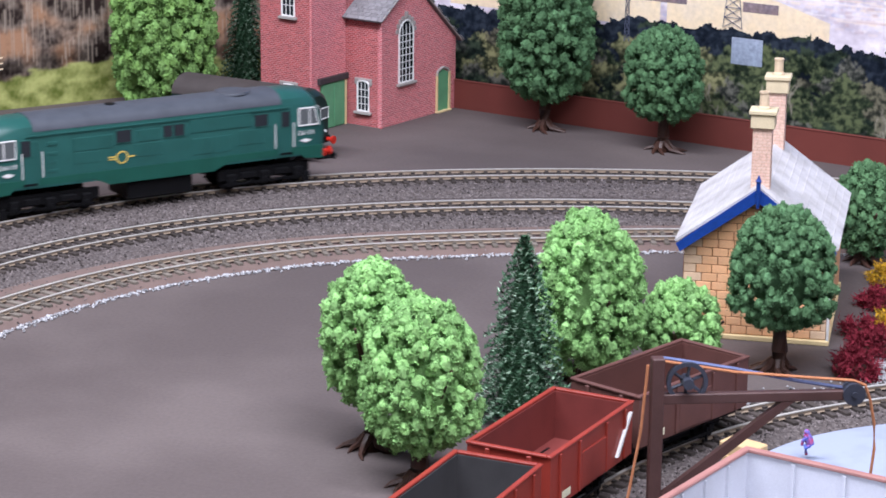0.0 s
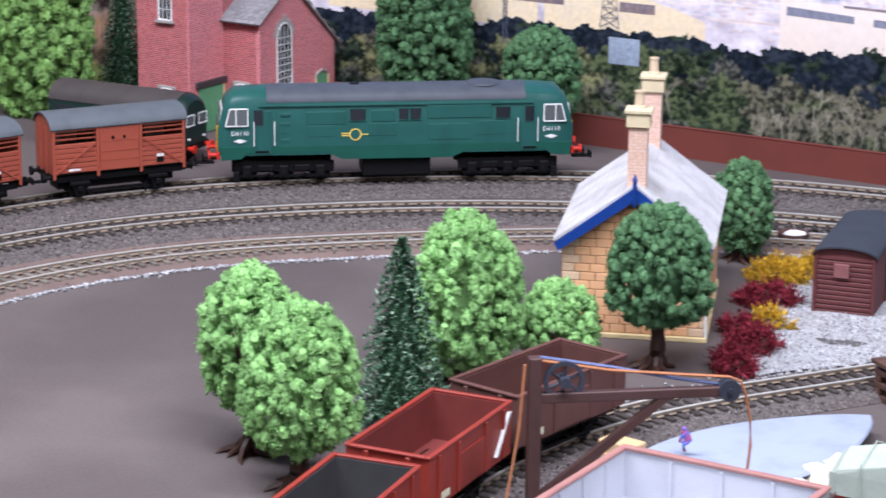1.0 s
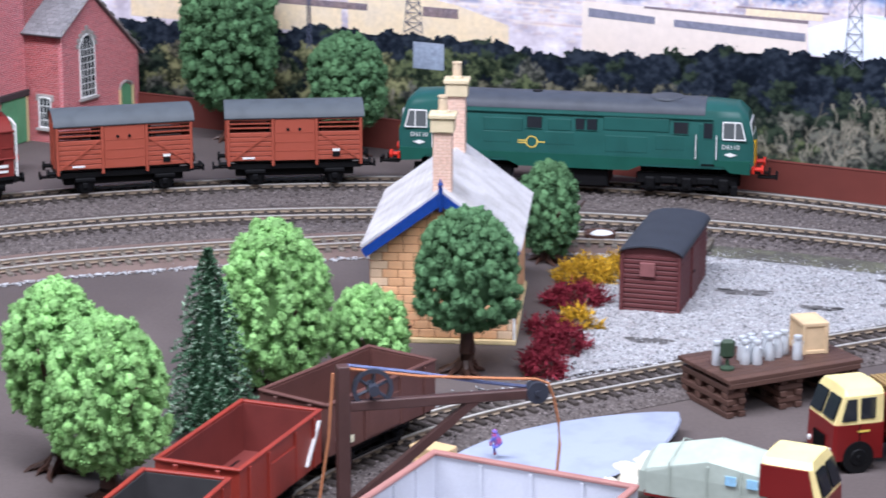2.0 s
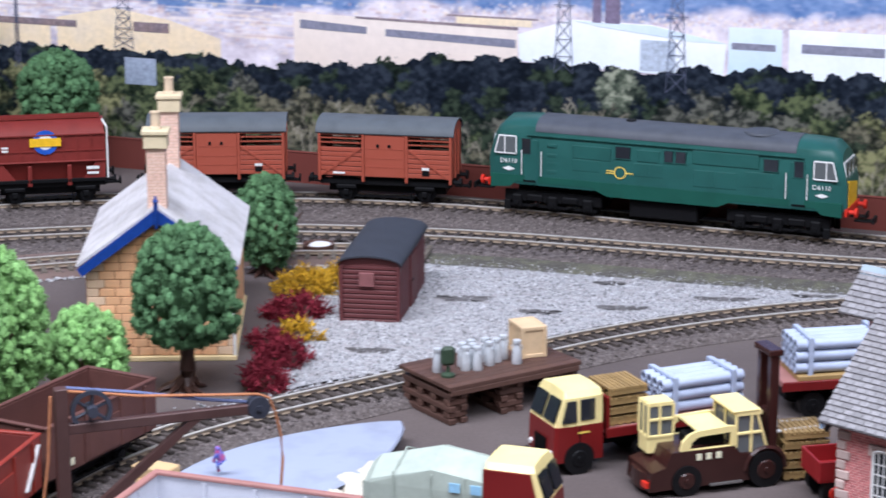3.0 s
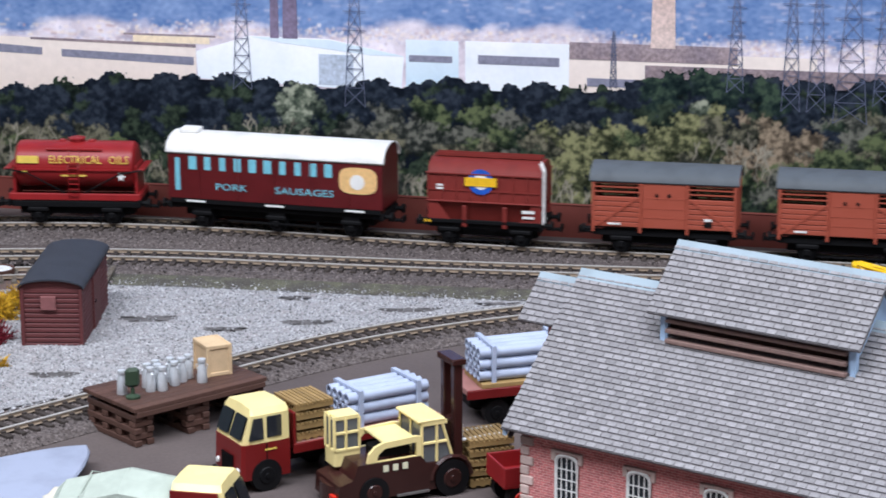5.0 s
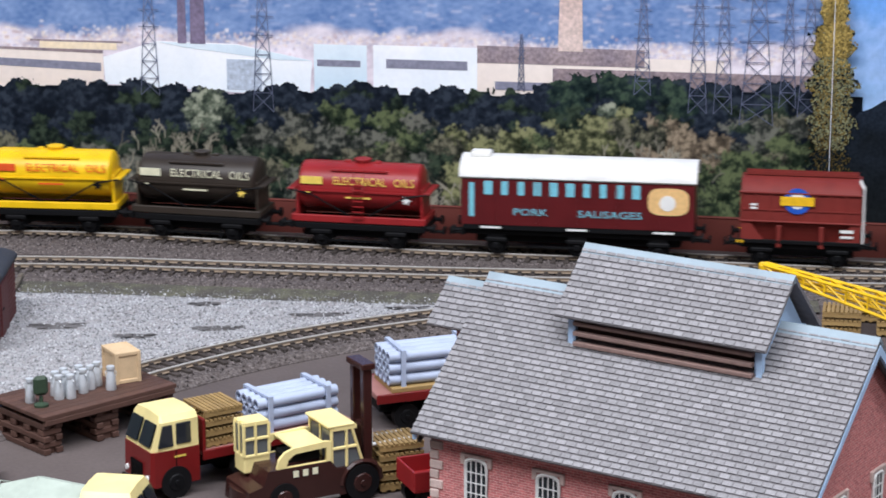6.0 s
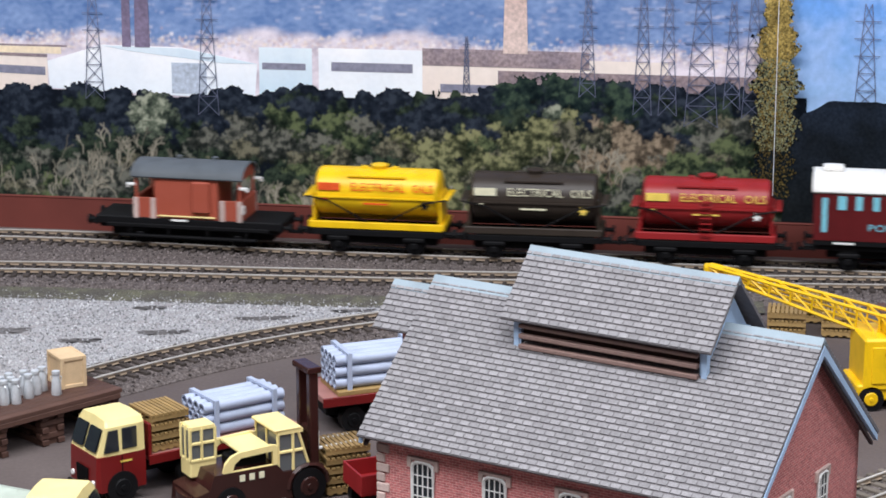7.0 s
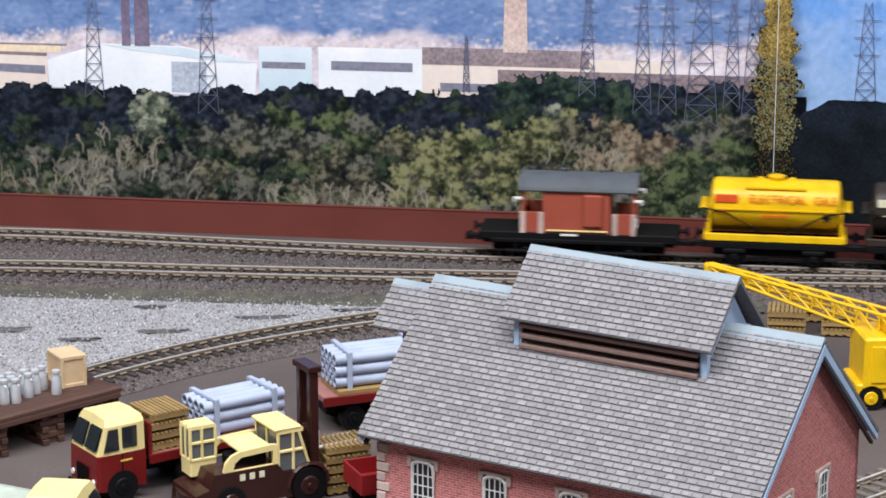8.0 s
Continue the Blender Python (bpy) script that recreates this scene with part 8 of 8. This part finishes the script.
def flatbed_lorry():
    root = thing("flatbed_lorry", pose(-0.0540, 1.0115, 0, 0, 0, 210), "maroon and cream model lorry with a flat trailer", "lorry")
    lorry_cab(root, 0.0132, 0.0235, 0.0060, 0.0220, 0.0375, LORRY_RED, CREAM, -0.0065)
    for s in (-1, 1):
        road_wheel(root, 0.0050, s * 0.0112, 0.0072)
        part("mudguard", Shape().tube([(0.0050 + 0.0088 * math.cos(a), s * 0.0122, 0.0072 + 0.0088 * math.sin(a)) for a in [math.pi * i / 8 for i in range(9)]], 0.0010, 5), BLACK, root)
        road_wheel(root, -0.073, s * 0.0112, 0.0072)
        road_wheel(root, -0.030, s * 0.0112, 0.0072)
    part("chassis", Shape().box((-0.040, 0, 0.0115), (0.080, 0.012, 0.0040)), BLACK, root)
    part("bed", Shape().box((-0.0475, -0.006, 0.0168), (0.0770, 0.0350, 0.0022), 0.0003), OPEN_RIM, root, "dull pinkish-brown trailer floor")
    for s in (-1, 1):
        part("bed_edge", Shape().box((-0.0475, -0.006 + s * 0.0176, 0.0160), (0.0774, 0.0012, 0.0044), 0.0003), LORRY_RED, root)
    part("headboard", Shape().box((-0.0098, -0.006, 0.0240), (0.0016, 0.0356, 0.0170), 0.0004), LORRY_RED, root, "maroon headboard")
    slat_stack(root, (-0.0210, -0.001, 0.0184), 0.0190, 0.0210, 4, PALLET)
    pipe_bundle(root, (-0.0600, -0.004, 0.0182), 0, 0.0410, 4, 3, 0.0026)


flatbed_lorry()


def forklift():
    root = thing("forklift_truck", pose(0.0022, 0.9920, 0, 0, 0, 25.0), "brown and cream heavy model forklift with twin cabs", "forklift")
    w = 0.0115
    prof = [(-0.0310, 0.0035), (-0.0300, 0.0118), (-0.0235, 0.0135), (-0.0212, 0.0198), (0.0080, 0.0198), (0.0110, 0.0160), (0.0300, 0.0160), (0.0300, 0.0040)]
    part("body", Shape().prism(prof, -w - 0.0005, w + 0.0005, "y"), LIFT_BROWN, root, "dark brown body")
    part("bumper", Shape().loft([[(-0.0325 + 0.004 * (abs(y) / w) ** 2, y, z) for z in (0.0030, 0.0105)] + [(-0.0285, y, z) for z in (0.0105, 0.0030)] for y in (-w - 0.0004, -w * 0.5, 0, w * 0.5, w + 0.0004)]), LIFT_BROWN, root, "rounded counterweight", True)
    part("number_patch", Shape().box((-0.0315, -w * 0.75, 0.0062), (0.0016, 0.0046, 0.0024)), BUFFER_RED, root, "small red plate")
    for s in (-1, 1):
        road_wheel(root, -0.0140, s * 0.0104, 0.0068, 0.0046, LIFT_BROWN)
        road_wheel(root, 0.0225, s * 0.0106, 0.0080, 0.0052, LIFT_BROWN)
        part("mudguard", Shape().tube([(0.0225 + 0.0094 * math.cos(a), s * 0.0118, 0.0080 + 0.0094 * math.sin(a)) for a in [math.pi * i / 8 for i in range(9)]], 0.0012, 5), LIFT_BROWN, root)
        part("step", Shape().box((0.0040, s * 0.0122, 0.0040), (0.0150, 0.0020, 0.0008)), STEEL, root, "bright step edge")
        for x in (-0.0085, -0.0040, 0.0005):
            part("letter_patch", Shape().box((x, s * (w + 0.0007), 0.0168), (0.0024, 0.0003, 0.0028)), PALE_TXT, root, "pale letter block")
    # engine cover with an arched opening
    for s in (-1, 1):
        side = Shape()
        y0, y1 = s * (w - 0.0016), s * w
        side.prism([(-0.0165, 0.0165), (0.0085, 0.0165), (0.0085, 0.0200), (-0.0168, 0.0200)], y0, y1, "y")
        side.prism([(-0.0168, 0.0200), (-0.0125, 0.0200), (-0.0115, 0.0232), (-0.0085, 0.0254), (-0.0090, 0.0280), (-0.0130, 0.0266), (-0.0158, 0.0238)], y0, y1, "y")
        side.prism([(-0.0085, 0.0254), (0.0085, 0.0262), (0.0082, 0.0284), (0.0060, 0.0288), (-0.0090, 0.0280)], y0, y1, "y")
        side.prism([(0.0062, 0.0200), (0.0085, 0.0200), (0.0085, 0.0262), (0.0062, 0.0262)], y0, y1, "y")
        part("engine_cover", side, CREAM, root, "cream arched engine cover")
    part("engine_cover_top", Shape().box((-0.001, 0, 0.0274), (0.0150, 2 * w - 0.003, 0.0012), 0.0003), CREAM, root)
    part("engine", Shape().box((-0.002, 0, 0.0205), (0.016, 0.012, 0.006), 0.0008), BLACK, root)

    def cab(x0, x1, z0, z1, cut, name, ya=-0.0113, yb=0.0113):
        ym, yw = (ya + yb) / 2, (yb - ya) / 2
        c = part(name, Shape().prism([(x0, z1 - 0.0016), (x1 - cut * 0.6, z1 - 0.0016), (x1 - cut * 0.6, z1), (x0 + 0.001, z1)], ya, yb, "y"), CREAM, root, "cream cab with dark windows")
        for s in (-1, 1):
            y = ym + s * yw * 0.95
            for p, q in (((x0, z0), (x0, z1 - 0.001)), ((x1, z0), (x1 - cut, z1 - 0.001)), (((x0 + x1) / 2 - 0.0005, z0), ((x0 + x1) / 2 - 0.0005, z1 - 0.001)), ((x0, z0), (x1, z0)), ((x0, (z0 + z1) / 2), (x1 - cut * 0.5, (z0 + z1) / 2))):
                part("cab_post", Shape().cyl((p[0], y, p[1]), (q[0], y, q[1]), 0.0007, 0.0007, 5), CREAM, c)
            part("window", Shape().prism([(x0, z0), (x1, z0), (x1 - cut, z1 - 0.001), (x0, z1 - 0.001)], y - s * 0.0005, y - s * 0.0002, "y"), CLEAR, c)
        for y in (ya + 0.0006, ym, yb - 0.0006):
            part("cab_post", Shape().cyl((x0, y, z0), (x0, y, z1), 0.0007, 0.0007, 5), CREAM, c)
        part("window", Shape().box((x0 + 0.0004, ym, (z0 + z1) / 2), (0.0004, 1.9 * yw, z1 - z0 - 0.002)), CLEAR, c)
        part("seat", Shape().box(((x0 + x1) / 2, ym, z0 + 0.002), (0.004, yw, 0.004), 0.0006), BLACK, c)

    cab(-0.0255, -0.0140, 0.0225, 0.0375, 0.0, "rear_cab", 0.0025, 0.0125)
    part("cab_base", Shape().box((-0.0197, 0.0075, 0.0190), (0.0122, 0.0100, 0.0080), 0.0005), CREAM, root)
    cab(0.0090, 0.0240, 0.0150, 0.0340, 0.0055, "front_cab")
    part("cab_roof", Shape().box((0.0135, 0, 0.0345), (0.0130, 2 * w, 0.0014), 0.0005), CREAM, root)
    for y in (-0.0050, 0.0050):
        part("mast", Shape().box((0.0285, y, 0.0300), (0.0042, 0.0034, 0.0560), 0.0004), LIFT_BROWN, root, "tall brown lifting mast")
        part("mast_mark", Shape().box((0.0285, y - 0.0015, 0.0240), (0.0010, 0.0003, 0.0130)).box((0.0285, y - 0.0015, 0.0410), (0.0010, 0.0003, 0.0110)), PALE_TXT, root, "pale lettering strip")
        part("fork", Shape().box((0.0400, y, 0.0215), (0.0210, 0.0018, 0.0010), 0.0002).box((0.0305, y, 0.0250), (0.0010, 0.0018, 0.0080)), WHITE, root, "pale lifting fork")
    part("mast_head", Shape().box((0.0285, 0, 0.0572), (0.0066, 0.0156, 0.0028), 0.0004), LIFT_BROWN, root)
    part("mast_tie", Shape().box((0.0285, 0, 0.0300), (0.0030, 0.0120, 0.0020)), LIFT_BROWN, root)


forklift()


def loading_platform():
    root = thing("loading_platform", frame_xy((-0.1134, 1.0529), (0.771, 0.637)), "brown timber loading platform on stacked sleeper piers", "platform")
    L, W, H = 0.0745, 0.0435, 0.0190
    n = 9
    for i in range(n):
        part("deck_plank", Shape().box((L / 2, (i + 0.5) * W / n, H - 0.0010), (L, W / n * 0.95, 0.0020), 0.0002), TIMBER, root)
    part("edge_beam", Shape().box((L / 2, 0.0012, H - 0.0034), (L - 0.002, 0.0024, 0.0026), 0.0003), TIMBER, root)
    for x, y, sx, sy in ((0.006, 0.0215, 0.010, 0.040), (0.0360, 0.0215, 0.013, 0.040), (0.0680, 0.0215, 0.011, 0.040)):
        pier = part("pier", Shape().box((x, y, 0.0072), (sx * 0.55, sy * 0.9, 0.0144)), TIMBER, root)
        for k in range(5):
            z = 0.0015 + k * 0.0030
            if k % 2:
                for q in (-0.42, -0.14, 0.14, 0.42):
                    part("baulk", Shape().box((x, y + sy * q, z), (sx, 0.0046, 0.0027), 0.0003), TIMBER, pier)
            else:
                for q in (-0.33, 0.33):
                    part("baulk", Shape().box((x + sx * q, y, z), (0.0036, sy, 0.0027), 0.0003), TIMBER, pier)


loading_platform()


def platform_goods():
    z = 0.0191
    crate = thing("packing_crate", pose(-0.0822, 1.1100, z, 0, 0, 26), "pale wooden packing crate on the platform", "crate")
    part("body", Shape().box((0, 0, 0.0075), (0.0118, 0.0165, 0.0146)), CRATE, crate)
    for x in (-1, 1):
        for q in (-1, 1):
            part("batten", Shape().box((x * 0.0055, q * 0.0079, 0.0075), (0.0018, 0.0018, 0.0152), 0.0002), CRATE, crate)
        for zz in (0.0010, 0.0142):
            part("batten", Shape().box((x * 0.0058, 0, zz), (0.0012, 0.0140, 0.0018), 0.0002).box((0, x * 0.0082, zz), (0.0092, 0.0012, 0.0018), 0.0002), CRATE, crate)
    churn = thing("milk_churn", pose(-0.0860, 1.0930, z), "bright alloy milk churn on the platform", "churn", "milk churns")
    part("body", Shape().lathe([(0.0024, 0), (0.0025, 0.0003), (0.0022, 0.0060), (0.0016, 0.0088), (0.0015, 0.0098)], n=12), ALLOY, churn, "", True)
    part("lid", Shape().lathe([(0.0019, 0.0098), (0.0020, 0.0104), (0.0019, 0.0114), (0.0006, 0.0118)], n=12), ALLOY, churn, "", True)
    part("handle", Shape().tube([(0.0016, 0, 0.0092), (0.0026, 0, 0.0084), (0.0022, 0, 0.0066)], 0.0003, 5).tube([(-0.0016, 0, 0.0092), (-0.0026, 0, 0.0084), (-0.0022, 0, 0.0066)], 0.0003, 5), ALLOY, churn)
    for x, y in ((-0.0985, 1.0890), (-0.0955, 1.0945), (-0.0930, 1.1000), (-0.1010, 1.0950), (-0.1060, 1.0850), (-0.1088, 1.0800), (-0.1075, 1.0910), (-0.1110, 1.0860), (-0.1215, 1.0760), (-0.1035, 1.0810)):
        copy_thing(churn, pose(x, y, z, 0, 0, 37 * x * 1000))
    dial = thing("weighing_scale", pose(-0.1160, 1.0700, z, 0, 0, 20), "dark green weighing scale with a round head", "scale")
    part("foot", Shape().lathe([(0.0034, 0), (0.0034, 0.0010), (0.0010, 0.0020), (0.0009, 0.0050)], n=12), SCALE_GREEN, dial)
    part("head", Shape().box((0, 0, 0.0098), (0.0068, 0.0034, 0.0092), 0.0014), SCALE_GREEN, dial)


platform_goods()


def pipe_trailer():
    root = thing("flat_trailer", pose(0.0700, 1.1040, 0, 0, 0, 17), "low maroon flat trailer beside the shed", "trailer")
    part("bed", Shape().box((0, 0, 0.0170), (0.078, 0.032, 0.0030), 0.0004), OPEN_RIM, root)
    for s in (-1, 1):
        part("bed_edge", Shape().box((0, s * 0.0164, 0.0165), (0.079, 0.0012, 0.0046), 0.0003), LORRY_RED, root)
        for x in (-0.024, -0.010, 0.026):
            road_wheel(root, x, s * 0.0120, 0.0062)
    part("chassis", Shape().box((0, 0, 0.0110), (0.070, 0.014, 0.0080), 0.0006), BLACK, root)
    load = thing("pipe_load", pose(0.0625, 1.0985, 0.0186, 0, 0, 17), "bundle of grey-blue pipes on an ochre pallet", "pipes")
    part("pallet", Shape().box((0, 0, 0.0012), (0.046, 0.026, 0.0024), 0.0003), PALLET, load, "ochre pallet")
    pipe_bundle(load, (0.0, 0, 0.0026), 0, 0.0470, 4, 3, 0.0027)
    part("end_sheet", Shape().box((0.0275, 0.0, 0.0120), (0.0070, 0.0200, 0.0030), 0.0006), RAW_CARD, load)


pipe_trailer()


def spare_pallets():
    for x, y, t, lv in ((0.0425, 1.0080, 18, 5), (0.2880, 1.2290, -14, 3), (0.3160, 1.2240, -14, 3), (0.3050, 1.2530, -14, 3)):
        root = thing("pallet_stack", pose(x, y, 0, 0, 0, t), "stack of brown slatted pallets on the ground", "pallets", "pallet stacks")
        slat_stack(root, (0, 0, 0.0012), 0.0210, 0.0190, lv, PALLET)
    box = thing("packing_case", pose(0.3420, 1.2080, 0, 0, 0, -14), "brown packing case near the main line", "crate")
    part("body", Shape().box((0, 0, 0.0085), (0.020, 0.018, 0.0170), 0.0004), OPEN_RIM, box)
    part("lid", Shape().box((0, 0, 0.0174), (0.021, 0.019, 0.0012), 0.0003), TIMBER, box)
    red = thing("red_lorry_body", pose(0.0600, 0.9800, 0, 0, 0, 18), "bright red open lorry body behind the shed", "lorry")
    part("bed", Shape().box((0, 0, 0.0125), (0.030, 0.022, 0.0020)), TANK_RED, red)
    for s in (-1, 1):
        part("side", Shape().box((0, s * 0.0106, 0.0165), (0.030, 0.0010, 0.0080), 0.0002), TANK_RED, red)
        part("end", Shape().box((s * 0.0146, 0, 0.0165), (0.0010, 0.0200, 0.0080), 0.0002), TANK_RED, red)
        road_wheel(red, -0.007, s * 0.0085, 0.0062, 0.0045, BUFFER_RED)
        road_wheel(red, 0.008, s * 0.0085, 0.0062, 0.0045, BUFFER_RED)


spare_pallets()


def tarped_lorry():
    root = thing("tarpaulin_lorry", pose(-0.0705, 0.9220, 0, 0, 0, -13), "maroon and cream lorry with a pale green tarpaulin load", "lorry")
    lorry_cab(root, 0.0135, 0.0260, 0.0050, 0.0190, 0.0350, LORRY_RED, CREAM, -0.0120, True)
    for s in (-1, 1):
        road_wheel(root, 0.0060, s * 0.0105, 0.0066)
        road_wheel(root, -0.0420, s * 0.0105, 0.0066)
    part("bed", Shape().box((-0.0330, 0, 0.0120), (0.056, 0.027, 0.0030), 0.0004), LORRY_RED, root)
    rings = []
    for x, z, k in ((-0.0640, 0.0245, 0.86), (-0.0600, 0.0285, 0.97), (-0.0340, 0.0352, 1.0), (-0.0110, 0.0320, 0.98), (-0.0085, 0.0312, 0.95)):
        rings.append([(x, -0.0140 * k, 0.0120), (x, -0.0142 * k, 0.0210), (x, -0.0138 * k, z - 0.0060), (x, -0.0070 * k, z - 0.0022), (x, 0, z), (x, 0.0070 * k, z - 0.0022), (x, 0.0138 * k, z - 0.0060), (x, 0.0142 * k, 0.0210), (x, 0.0140 * k, 0.0120)])
    part("tarpaulin", Shape().loft(rings), TARP, root, "pale green draped tarpaulin")
    for x in (-0.0500, -0.0340, -0.0200):
        part("rope", Shape().tube([(x, -0.0146, 0.0130), (x, -0.0144, 0.0270), (x + 0.001, 0, 0.0353 - abs(x + 0.034) * 0.16), (x, 0.0144, 0.0270), (x, 0.0146, 0.0130)], 0.0003, 5), TARP, root)
    for x in (-0.0240, -0.0150):
        part("mark", Shape().box((x, -0.0146, 0.0230), (0.0046, 0.0004, 0.0040), 0.0001), BADGE_BLUE, root, "pale blue mark")


tarped_lorry()


def yellow_crane():
    root = thing("mobile_crane", pose(0.3110, 1.1080, 0, 0, 0, 0), "bright yellow model mobile crane with a lattice jib", "crane")
    part("body", Shape().box((0.004, 0, 0.0230), (0.040, 0.030, 0.0260), 0.0012), YELLOW, root)
    part("cab", Shape().box((0.006, -0.004, 0.0390), (0.022, 0.020, 0.0080), 0.0018), YELLOW, root)
    part("chassis", Shape().box((0.004, 0, 0.0090), (0.046, 0.028, 0.0080), 0.0008), YELLOW, root)
    for x in (-0.012, 0.004, 0.020):
        for s in (-1, 1):
            road_wheel(root, x, s * 0.0125, 0.0062, 0.005, YELLOW)
    for x in (-0.008, 0.002, 0.012):
        part("door_panel", Shape().box((x, -0.0152, 0.0230), (0.0086, 0.0008, 0.0180), 0.0002), YELLOW, root)
        part("panel_handle", Shape().box((x + 0.002, -0.0158, 0.0300), (0.0010, 0.0006, 0.0018)), YELLOW, root)
    a, b = Vector((0.006, -0.010, 0.0380)), Vector((-0.0740, 0.0780, 0.0478))
    d = (b - a).normalized()
    s = d.cross(Vector((0, 0, 1))).normalized()
    up = s.cross(d)
    n = 9
    node = lambda i, p, q: a + (b - a) * (i / n) + s * p * (0.0055 - 0.0036 * i / n) + up * q * (0.0060 - 0.0042 * i / n)
    jib = part("jib", Shape().tube([a, b], 0.0006, 5), YELLOW, root, "yellow lattice jib")
    for p, q in ((-1, -1), (-1, 1), (1, -1), (1, 1)):
        part("chord", Shape().tube([node(0, p, q), node(n, p, q)], 0.0009, 6), YELLOW, jib)
    for i in range(n):
        for p in (-1, 1):
            part("lacing", Shape().tube([node(i, p, -1), node(i + 1, p, 1)], 0.0006, 5), YELLOW, jib)
            part("lacing", Shape().tube([node(i, p, 1), node(i, p, -1)], 0.0006, 5), YELLOW, jib)
        part("lacing", Shape().tube([node(i, -1, 1), node(i + 1, 1, 1)], 0.0006, 5), YELLOW, jib)
    part("jib_head", Shape().box(tuple(b), (0.0050, 0.0060, 0.0044), 0.0010), YELLOW, jib)


yellow_crane()
SPUR = course(0.255, 0.962, 0.65, [(0.28, 0.0)])
track("short spur track beside the shed", SPUR, 0.0, 0.20, SLEEPER_OLD, BALLAST, 6000, 0.020, 0.020, 13)

motions()
